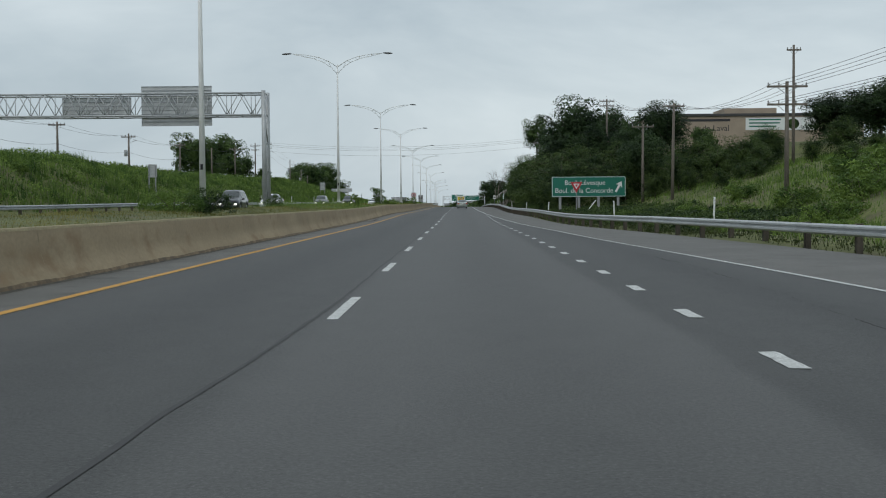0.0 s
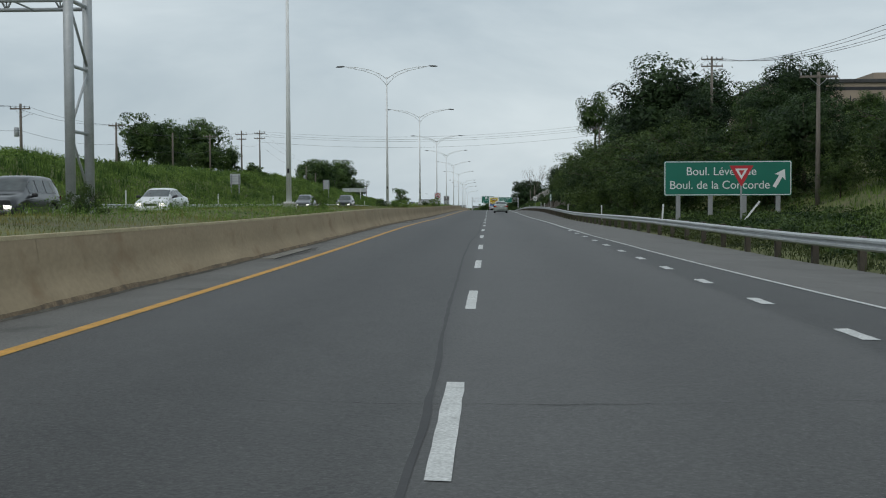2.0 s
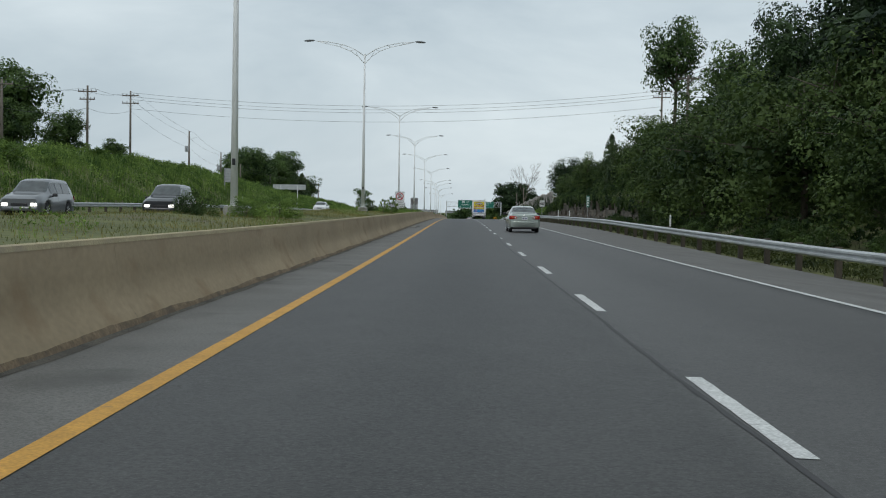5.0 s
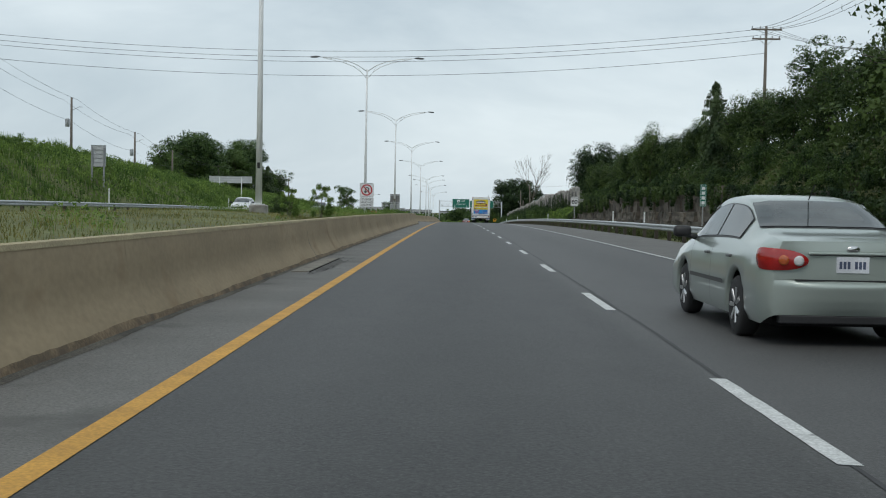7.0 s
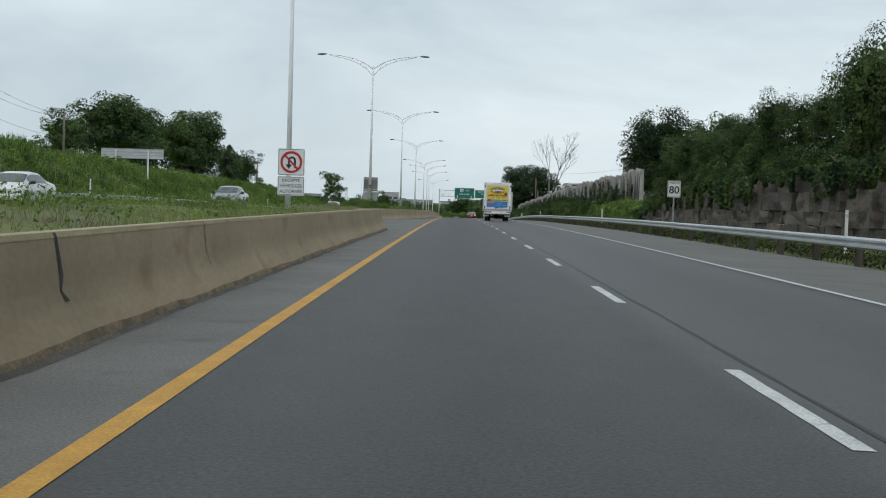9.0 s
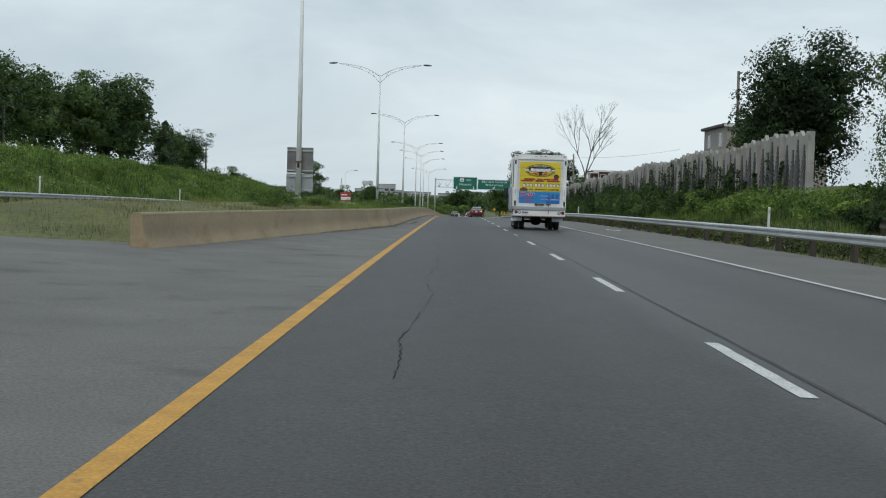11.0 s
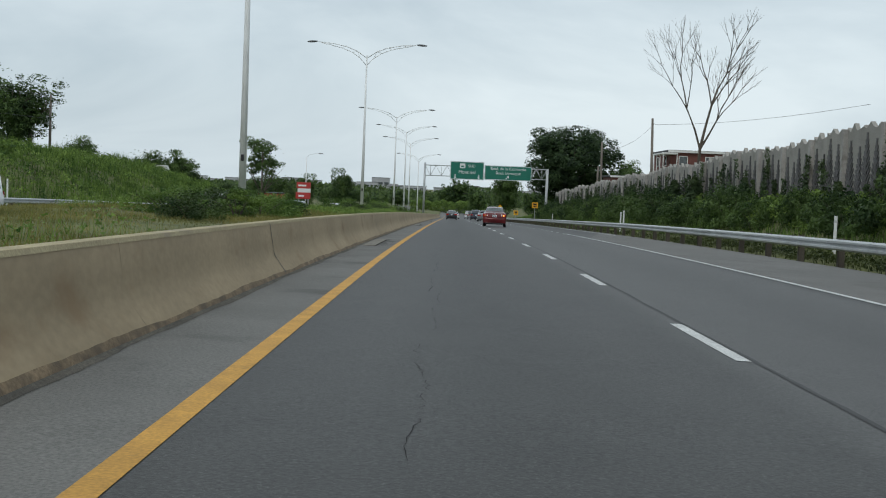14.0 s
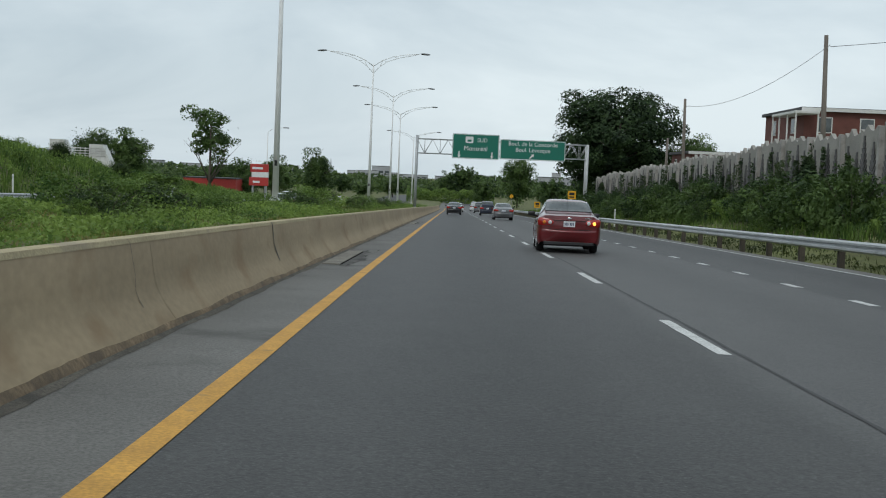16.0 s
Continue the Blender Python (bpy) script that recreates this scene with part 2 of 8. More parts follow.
def foliage(name, dark, light, rough=0.6, through_light=0.25):
    """Leaves: each clump has its own green, partly painting lit and shaded boughs; some light passes through."""
    m = bpy.data.materials.new(name)
    m.use_nodes = True
    n, l = m.node_tree.nodes, m.node_tree.links
    p, out = n["Principled BSDF"], n["Material Output"]
    g = n.new("ShaderNodeNewGeometry")
    co = n.new("ShaderNodeTexCoord")
    t = n.new("ShaderNodeTexNoise")
    t.inputs["Scale"].default_value, t.inputs["Detail"].default_value = 0.6, 3.0
    l.new(co.outputs["Object"], t.inputs["Vector"])
    add = n.new("ShaderNodeMath")
    add.operation = "ADD"
    mu = n.new("ShaderNodeMath")
    mu.operation = "MULTIPLY"
    mu.inputs[1].default_value = 0.2
    l.new(g.outputs["Random Per Island"], mu.inputs[0])
    l.new(mu.outputs[0], add.inputs[0])
    oi = n.new("ShaderNodeObjectInfo")
    mo = n.new("ShaderNodeMath")
    mo.operation = "MULTIPLY_ADD"
    mo.inputs[1].default_value, mo.inputs[2].default_value = 0.3, -0.25
    l.new(oi.outputs["Random"], mo.inputs[0])
    ad2 = n.new("ShaderNodeMath")
    ad2.operation = "ADD"
    # strong patches of tone stand in for light and shade on the boughs
    st = n.new("ShaderNodeMath")
    st.operation = "MULTIPLY_ADD"
    st.inputs[1].default_value, st.inputs[2].default_value = 2.6, -0.8
    l.new(t.outputs["Fac"], st.inputs[0])
    l.new(st.outputs[0], ad2.inputs[0])
    l.new(mo.outputs[0], ad2.inputs[1])
    l.new(ad2.outputs[0], add.inputs[1])
    r = n.new("ShaderNodeValToRGB")
    r.color_ramp.elements[0].position, r.color_ramp.elements[1].position = 0.1, 0.85
    r.color_ramp.elements[0].color, r.color_ramp.elements[1].color = (*dark, 1), (*light, 1)
    l.new(add.outputs[0], r.inputs[0])
    l.new(r.outputs[0], p.inputs["Base Color"])
    p.inputs["Roughness"].default_value = rough
    p.inputs["Specular IOR Level"].default_value = 0.25
    tr = n.new("ShaderNodeBsdfTranslucent")
    l.new(r.outputs[0], tr.inputs["Color"])
    mix = n.new("ShaderNodeMixShader")
    mix.inputs[0].default_value = through_light
    l.new(p.outputs[0], mix.inputs[1])
    l.new(tr.outputs[0], mix.inputs[2])
    l.new(mix.outputs[0], out.inputs["Surface"])
    return m


def asphalt_material():
    """Worn asphalt: aggregate, mottling, paler wheel paths along the lanes and oily lane middles."""
    m = bpy.data.materials.new("asphalt")
    m.use_nodes = True
    n, l = m.node_tree.nodes, m.node_tree.links
    p = n["Principled BSDF"]
    co = n.new("ShaderNodeTexCoord")

    def tex(scale, detail, stretch=(1, 1, 1)):
        mp = n.new("ShaderNodeMapping")
        mp.inputs["Scale"].default_value = stretch
        t = n.new("ShaderNodeTexNoise")
        t.inputs["Scale"].default_value, t.inputs["Detail"].default_value = scale, detail
        l.new(co.outputs["Object"], mp.inputs[0])
        l.new(mp.outputs[0], t.inputs["Vector"])
        return t.outputs["Fac"]

    def math_node(op, a, b):
        q = n.new("ShaderNodeMath")
        q.operation = op
        for i, v in enumerate((a, b)):
            if hasattr(v, "is_linked"):
                l.new(v, q.inputs[i])
            else:
                q.inputs[i].default_value = v
        return q.outputs[0]

    sep = n.new("ShaderNodeSeparateXYZ")
    l.new(co.outputs["Object"], sep.inputs[0])
    # wheel paths repeat twice in each 3.9 m lane
    wave = math_node("COSINE", math_node("MULTIPLY", math_node("ADD", sep.outputs[0], 0.98), 2 * math.pi / 1.95), 0)
    lane = math_node("COSINE", math_node("MULTIPLY", math_node("ADD", sep.outputs[0], 1.95), 2 * math.pi / 3.9), 0)
    wear = math_node("MULTIPLY", math_node("ADD", math_node("MULTIPLY", wave, 0.07), math_node("MULTIPLY", lane, -0.14)), math_node("ADD", tex(0.35, 3, (1, 0.12, 1)), 0.4))
    big = math_node("MULTIPLY", math_node("SUBTRACT", tex(0.22, 4, (1, 0.25, 1)), 0.5), 0.5)
    mid = math_node("MULTIPLY", math_node("SUBTRACT", tex(2.4, 5, (1, 0.5, 1)), 0.5), 0.55)
    grain = math_node("MULTIPLY", math_node("SUBTRACT", tex(34.0, 3), 0.5), 1.9)
    speck = math_node("MULTIPLY", math_node("GREATER_THAN", tex(60.0, 1), 0.66), 0.8)

    def lane_step(at, over):
        q = n.new("ShaderNodeMapRange")
        q.interpolation_type = "SMOOTHSTEP"
        q.inputs["From Min"].default_value, q.inputs["From Max"].default_value = at - over, at + over
        l.new(math_node("ADD", sep.outputs[0], math_node("MULTIPLY", math_node("SUBTRACT", tex(0.8, 2, (1, 0.3, 1)), 0.5), 0.25)), q.inputs["Value"])
        return q.outputs[0]

    # three pours: a darker left lane, a paler middle lane, a dark slip lane
    pour = math_node("ADD", math_node("MULTIPLY", lane_step(-0.15, 0.25), 0.56), math_node("MULTIPLY", lane_step(3.5, 0.12), -0.56))
    total = math_node("ADD", math_node("ADD", math_node("ADD", math_node("ADD", wear, pour), big), math_node("ADD", mid, math_node("MULTIPLY", grain, 1.2))), math_node("ADD", math_node("MULTIPLY", speck, 1.15), 1.0))
    mul = n.new("ShaderNodeMixRGB")
    mul.blend_type = "MULTIPLY"
    mul.inputs[0].default_value = 1.0
    mul.inputs[1].default_value = (0.0445, 0.0442, 0.0434, 1)
    l.new(total, mul.inputs[2])
    l.new(mul.outputs[0], p.inputs["Base Color"])
    p.inputs["Roughness"].default_value = 0.58
    p.inputs["Specular IOR Level"].default_value = 0.29
    b = n.new("ShaderNodeBump")
    b.inputs["Strength"].default_value, b.inputs["Distance"].default_value = 0.5, 0.006
    l.new(tex(90.0, 2), b.inputs["Height"])
    l.new(b.outputs[0], p.inputs["Normal"])
    return m


M_ASPHALT = asphalt_material()
M_SHOULDER = surface("pale_shoulder_asphalt", (0.126, 0.124, 0.116), 0.8, vary=0.16, scale=0.6, fine=45, fine_vary=0.3, bump=0.5, dirt=(0.07, 0.069, 0.064), dirt_at=0.56, dirt_scale=0.9)
M_SHOULDER_RIGHT = surface("pale_gravelly_shoulder", (0.125, 0.122, 0.116), 0.8, vary=0.14, scale=0.5, fine=45, fine_vary=0.3, bump=0.5, dirt=(0.09, 0.087, 0.08), dirt_at=0.57, dirt_scale=0.8)
M_CRACK = surface("open_crack", (0.028, 0.028, 0.028), 0.9, vary=0.2, fine_vary=0.2, spec=0.1)
M_TAR = surface("tar_sealant", (0.033, 0.033, 0.034), 0.7, vary=0.2, fine_vary=0.2)
M_WHITE_LINE = surface("white_road_paint", (0.52, 0.53, 0.52), 0.75, vary=0.12, fine=45, fine_vary=0.25, dirt=(0.12, 0.12, 0.12), dirt_at=0.62, dirt_scale=5)
M_YELLOW_LINE = surface("yellow_road_paint", (0.5, 0.265, 0.045), 0.75, vary=0.15, fine=45, fine_vary=0.2, dirt=(0.13, 0.11, 0.08), dirt_at=0.66, dirt_scale=4)
M_BARRIER = surface("weathered_tan_concrete", (0.328, 0.256, 0.163), 0.92, vary=0.12, scale=0.7, fine=14, fine_vary=0.08, bump=0.1, bump_scale=20, dirt=(0.255, 0.18, 0.105), dirt_at=0.56, dirt_scale=1.6, spread=0.035, stretch=(1, 0.6, 1))
M_BARRIER_CAP = surface("pale_cap_concrete", (0.36, 0.305, 0.185), 0.92, vary=0.12, scale=1.5, fine=40, fine_vary=0.18, bump=0.4, dirt=(0.25, 0.21, 0.16), dirt_at=0.6)
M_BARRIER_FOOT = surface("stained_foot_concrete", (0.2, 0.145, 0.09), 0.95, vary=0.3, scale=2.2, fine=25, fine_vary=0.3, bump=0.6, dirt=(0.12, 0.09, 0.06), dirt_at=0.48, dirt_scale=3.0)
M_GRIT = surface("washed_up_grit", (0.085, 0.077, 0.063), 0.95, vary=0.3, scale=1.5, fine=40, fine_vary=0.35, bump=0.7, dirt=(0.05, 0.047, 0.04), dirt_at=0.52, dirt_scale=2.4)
M_CONCRETE = surface("grey_concrete", (0.33, 0.32, 0.3), 0.9, vary=0.15, scale=1, fine_vary=0.15, bump=0.4, dirt=(0.18, 0.17, 0.15))
M_GALV = surface("galvanised_steel", (0.42, 0.44, 0.45), 0.5, metal=0.2, vary=0.1, scale=2, fine=30, fine_vary=0.12, spread=0.06)
M_GALV_DULL = surface("dull_galvanised_steel", (0.36, 0.38, 0.4), 0.55, metal=0.35, vary=0.12, scale=1.5, fine_vary=0.1)
M_LAMP_STEEL = surface("pale_lamp_steel", (0.72, 0.735, 0.73), 0.55, metal=0.0, vary=0.08, scale=1, fine_vary=0.06)
M_LAMP_HEAD = surface("dark_grey_lamp_housing", (0.12, 0.125, 0.13), 0.5, metal=0.2)
M_WOOD_POLE = surface("weathered_pole_wood", (0.16, 0.14, 0.12), 0.9, vary=0.25, scale=3, fine=40, fine_vary=0.2, stretch=(1, 1, 0.1), bump=0.4)
# post timber coloured darker for the shade under the rail beam
M_POST_WOOD = surface("grey_post_timber", (0.07, 0.06, 0.048), 0.9, vary=0.25, scale=4, fine_vary=0.2, stretch=(1, 1, 0.2), spread=0.2)
M_WIRE = surface("black_cable", (0.03, 0.03, 0.035), 0.6)
M_INSUL = surface("grey_insulator", (0.25, 0.26, 0.27), 0.35)
M_SIGN_GREEN = surface("green_sign_sheeting", (0.004, 0.145, 0.1), 0.4, vary=0.05, scale=0.8, fine_vary=0.03)
M_SIGN_WHITE = surface("white_sign_sheeting", (0.7, 0.72, 0.72), 0.45, vary=0.04, fine_vary=0.03)
M_SIGN_RED = surface("red_sign_sheeting", (0.45, 0.02, 0.03), 0.45, vary=0.05)
M_SIGN_BLACK = surface("black_sign_ink", (0.015, 0.015, 0.017), 0.5)
M_SIGN_YELLOW = surface("yellow_sign_sheeting", (0.72, 0.36, 0.01), 0.45, vary=0.05)
M_SIGN_BACK = surface("bare_aluminium_sign_back", (0.5, 0.52, 0.53), 0.5, metal=0.1, vary=0.1, scale=1.5)
M_SIGN_POST = surface("grey_sign_post", (0.3, 0.31, 0.32), 0.6, metal=0.3, vary=0.1)
M_GROUND = surface("weedy_ground", (0.1, 0.112, 0.034), 0.95, vary=0.3, scale=0.35, fine=5, fine_vary=0.3, bump=0.6, bump_scale=6, dirt=(0.11, 0.095, 0.055), dirt_at=0.56, dirt_scale=0.5)
M_GRASS = foliage("meadow_grass", (0.09, 0.1, 0.026), (0.29, 0.255, 0.08))
# verge greens darkened so the colour holds the shade behind the rail
M_VERGE_SHADE = foliage("shade_toned_verge_grass", (0.02, 0.034, 0.011), (0.072, 0.09, 0.027))
M_WEEDS = foliage("tall_green_weeds", (0.042, 0.092, 0.019), (0.2, 0.295, 0.065), through_light=0.35)
M_LEAF = foliage("maple_leaves", (0.015, 0.037, 0.011), (0.095, 0.155, 0.042))
M_LEAF_DARK = foliage("dark_maple_leaves", (0.007, 0.02, 0.008), (0.048, 0.085, 0.029))
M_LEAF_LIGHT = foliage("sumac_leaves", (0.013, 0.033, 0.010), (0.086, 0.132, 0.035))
M_NEEDLE = foliage("cedar_needles", (0.02, 0.043, 0.018), (0.07, 0.105, 0.04), through_light=0.15)
M_BARK = surface("grey_brown_bark", (0.09, 0.075, 0.06), 0.95, vary=0.3, scale=4, fine=30, fine_vary=0.25, stretch=(1, 1, 0.25), bump=0.6)
M_ROCK = surface("grey_brown_rock", (0.115, 0.098, 0.08), 0.92, vary=0.35, scale=1.1, fine=14, fine_vary=0.28, bump=0.8, bump_scale=12, dirt=(0.05, 0.045, 0.035), dirt_at=0.52, dirt_scale=2.0, spread=0.35)

# ---- ground, carriageways and their markings ----
def sheet(name, xs, ys, z_of, material, kind="structure", label="", category=""):
    X, Y = np.meshgrid(np.asarray(xs, float), np.asarray(ys, float))
    Z = z_of(X, Y)
    nx, ny = len(xs), len(ys)
    i = (np.arange(ny - 1)[:, None] * nx + np.arange(nx - 1)[None, :]).ravel()
    ob = np_part(name, np.stack([X, Y, Z], -1).reshape(-1, 3), np.stack([i, i + 1, i + nx + 1, i + nx], -1), material, smooth=True)
    return tagged(ob, label, category, kind=kind)


g_xs = np.unique(np.round(np.concatenate([np.array([-3000, -1200, -500, -250, -160, -110, -80, -60, -50]), np.arange(-44, -26, 1.0), np.arange(-26, -14.6, 2.5), np.arange(-14.6, -5.5, 0.45), [-5.75, -5.5, 0, 8.4, 8.6], np.arange(9, 24, 0.7), np.arange(24, 60, 4), [60, 80, 120, 200, 400, 900, 3000]]), 3))
g_ys = np.unique(np.concatenate([[-3000, -1000, -300, -120], np.arange(-60, 700, 3.0), [720, 760, 820, 900, 1000, 1300, 2000, 3500]]))


def lumpy(X, Y):
    z = road_z(Y) + ground_g(X, Y)
    wob = 0.5 * np.sin(X * 1.3 + 0.4 * np.sin(Y * 0.5)) * np.sin(Y * 0.43 + np.sin(X * 0.7)) + 0.5 * np.sin(X * 0.31 + Y * 0.21)
    amp = np.where(X < -28, 0.22, np.where((X < -6.4) & (X > -13.2), 0.07, np.where(X > 11, 0.2, 0.0)))
    return z + wob * amp


sheet("ground", g_xs, g_ys, lumpy, M_GROUND, label="rough weedy ground of the banks and the median", category="ground")
r_ys = np.unique(np.concatenate([[-300, -150], np.arange(-60, 700, 4.0), [730, 800, 900]]))


def rail_x(y):
    """Line of the right-hand guard rail."""
    return np.interp(y, [-60, 0, 37, 60, 77, 100, 130, 900], [19.5, 14.6, 11.9, 10.2, 9.3, 8.7, 8.35, 8.3])


def edge_x(y):
    """Line of the right-hand edge of the lanes, where the slip road joins."""
    return np.interp(y, [-60, 20, 27, 31, 36.5, 42, 47, 54, 60, 68, 76, 86, 95, 101, 115, 900], [10.8, 7.85, 7.58, 7.4, 7.1, 6.7, 6.36, 6.05, 5.84, 5.5, 5.15, 4.75, 4.4, 4.05, 3.75, 3.75])


def strip(name, left_of, right_of, ys, lift, material, label="", category="road", kind="structure", parent=None, n=2):
    ys = np.asarray(ys, float)
    cols = [left_of(ys) + (right_of(ys) - left_of(ys)) * k / (n - 1) for k in range(n)]
    V = np.stack([np.stack([c + 0 * ys, ys, road_z(ys) + (lift(c, ys) if callable(lift) else lift)], -1) for c in cols], 1).reshape(-1, 3)
    i = (np.arange(len(ys) - 1)[:, None] * n + np.arange(n - 1)[None, :]).ravel()
    ob = np_part(name, V, np.stack([i, i + 1, i + n + 1, i + n], -1), material, parent, smooth=True)
    return tagged(ob, label, category if not parent else "", kind=kind if not parent else "")


def const(v):
    return lambda ys: np.full(np.shape(ys), v, float)


def pave_edge(y):
    """Line where the lanes end and the right-hand shoulder begins."""
    return np.where(np.asarray(y) < 430, edge_x(y), np.interp(y, [430, 452, 900], [3.75, 7.06, 7.06]))


def right_drop(c, y):
    return -drop(y) * np.clip((c - 3.9) / 3.3, 0, 1)


road = strip("road", const(-3.95), pave_edge, r_ys, right_drop, M_ASPHALT, "grey worn asphalt carriageway with seams and cracks", n=21)
strip("right_shoulder", pave_edge, lambda y: rail_x(y) - 0.5, r_ys, right_drop, M_SHOULDER_RIGHT, "pale gravelly shoulder beside the guard rail", n=13)
shoulder = strip("shoulder", const(-5.6), const(-3.95), r_ys, 0.0, M_SHOULDER, "pale dusty strip of shoulder beside the concrete barrier")
crossing = strip("crossover", const(-15.2), const(-5.6), np.arange(297.2, 322.9, 1.6), lambda c, y: 0.0005 + 0.4 * np.clip((-c - 5.6) / 9, 0, 1), M_SHOULDER, "paved crossover gap through the median barrier", n=5)
strip("flare_apron", lambda y: barrier_x(y) - 0.2, const(-5.6), np.arange(320.8, 357, 1.5), lambda c, y: 0.0005 + 0.13 * np.clip((-c - 5.6) / 3, 0, 1), M_SHOULDER, "paved apron in front of the flared barrier end", n=3)
opp_road = strip("opposite_road", const(-26.4), const(-14.9), r_ys, lambda c, y: opp_z(y), M_ASPHALT, "opposite asphalt carriageway beyond the median")

# lane lines: 3 m strokes every 9 m
def stroke(name, x, y0, length, width, material, lean=0.0, parent=road):
    me_key = (round(length, 2), round(width, 2), material.name)
    if me_key not in STROKES:
        rnd = random.Random(len(STROKES))
        bm = bmesh.new()
        L, R = [], []
        for k in range(9):
            y = length * k / 8
            L.append(bm.verts.new((-width / 2 + rnd.uniform(-0.006, 0.006), y + (rnd.uniform(-0.02, 0.02) if k in (0, 8) else 0), 0.005)))
            R.append(bm.verts.new((width / 2 + rnd.uniform(-0.006, 0.006), y + (rnd.uniform(-0.02, 0.02) if k in (0, 8) else 0), 0.005)))
        for k in range(8):
            bm.faces.new((L[k], R[k], R[k + 1], L[k + 1]))
        ob = part(name, bm, material, parent)
        STROKES[me_key] = ob
    else:
        ob = share(name, STROKES[me_key], parent)
    slope = math.degrees(math.atan2(rz(y0 + length) - rz(y0), length))
    ob.matrix_basis = pose(x, y0, rz(y0), slope, 0, lean)
    return ob


bm = bmesh.new()
ring = [[bm.verts.new((6.15 + a * c, 361.6 + b * c, rz(361.6) + 0.006 - float(drop(361.6)) * 0.7 + (rz(361.6 + b * c) - rz(361.6)))) for a, b in ((0, -1.9), (0.5, 0), (0, 1.9), (-0.5, 0))] for c in (1.0, 0.66)]
for k in range(4):
    bm.faces.new((ring[0][k], ring[0][(k + 1) % 4], ring[1][(k + 1) % 4], ring[1][k]))
part("painted_diamond", bm, M_WHITE_LINE, road, "white diamond painted on the shoulder")

STROKES = {}


def worn_stroke(x, y0, length, width, seed, left):
    """A stroke of which only flakes of paint are left."""
    r = random.Random(seed)
    bm = bmesh.new()
    n = 26
    for k in range(n):
        if r.random() > left:
            continue
        y, cx, a = length * (k + 0.5) / n, r.uniform(-0.35, 0.35) * width, r.uniform(0.5, 1.6) * length / n
        w = width * r.uniform(0.18, 0.42)
        bm.faces.new([bm.verts.new((cx + math.cos(q) * w * r.uniform(0.6, 1.1), y + math.sin(q) * a * r.uniform(0.6, 1.1), 0.005 + 0.0002 * k)) for q in (0.3, 1.2, 2.1, 3.0, 4.1, 5.3)])
    ob = part("worn_stroke", bm, M_WHITE_LINE, road, "worn remnant of a white lane stroke")
    ob.matrix_basis = pose(x, y0, rz(y0), math.degrees(math.atan2(rz(y0 + length) - rz(y0), length)), 0, 0)
    return ob


rnd = random.Random(5)
WORN = {21: 0.6, 38: 0.9}
for k in range(-3, 80):
    y0 = 8.66 + 9 * (k - 1)
    if k == 1:
        continue
    if k in WORN:
        worn_stroke(0.0, y0, 3.0, 0.13, k, WORN[k])
        continue
    stroke("lane_stroke", rnd.uniform(-0.015, 0.015), y0 + rnd.uniform(-0.08, 0.08), 3.0, 0.13, M_WHITE_LINE)
for k in range(33):
    y0 = -17.45 + 3.9 * k
    stroke("slip_stroke", 3.93 - 0.25 * float(step(y0, 36, 84)), y0, 1.0, 0.16, M_WHITE_LINE)
for k in range(28):
    stroke("exit_stroke", 3.66, 439.74 + 3.72 * k, 1.0, 0.16, M_WHITE_LINE)
strip("edge_line", lambda y: edge_x(y) - 0.06, lambda y: edge_x(y) + 0.06, np.concatenate([np.arange(-60, 440, 3.0), [440]]), lambda c, y: 0.008 - drop(y) * np.clip((c - 3.9) / 3.3, 0, 1), M_WHITE_LINE, parent=road)
strip("exit_edge_line", const(7.0), const(7.12), np.arange(445, 700, 4.0), lambda c, y: 0.01 - drop(y) * np.clip((c - 3.9) / 3.3, 0, 1), M_WHITE_LINE, parent=road)
strip("yellow_line", lambda y: -4.03 + 0.06 * step(y, 400, 440), lambda y: -3.87 + 0.06 * step(y, 400, 440), np.arange(-60, 700, 3.0), 0.005, M_YELLOW_LINE, parent=road)
for i, x in enumerate((-18.4, -22.2)):
    for k in range(-2, 72):
        o = stroke("opposite_stroke", x, 9 * k, 3.0, 0.13, M_WHITE_LINE, parent=opp_road)
        o.matrix_basis = Matrix.Translation((0, 0, float(opp_z(9 * k)))) @ o.matrix_basis


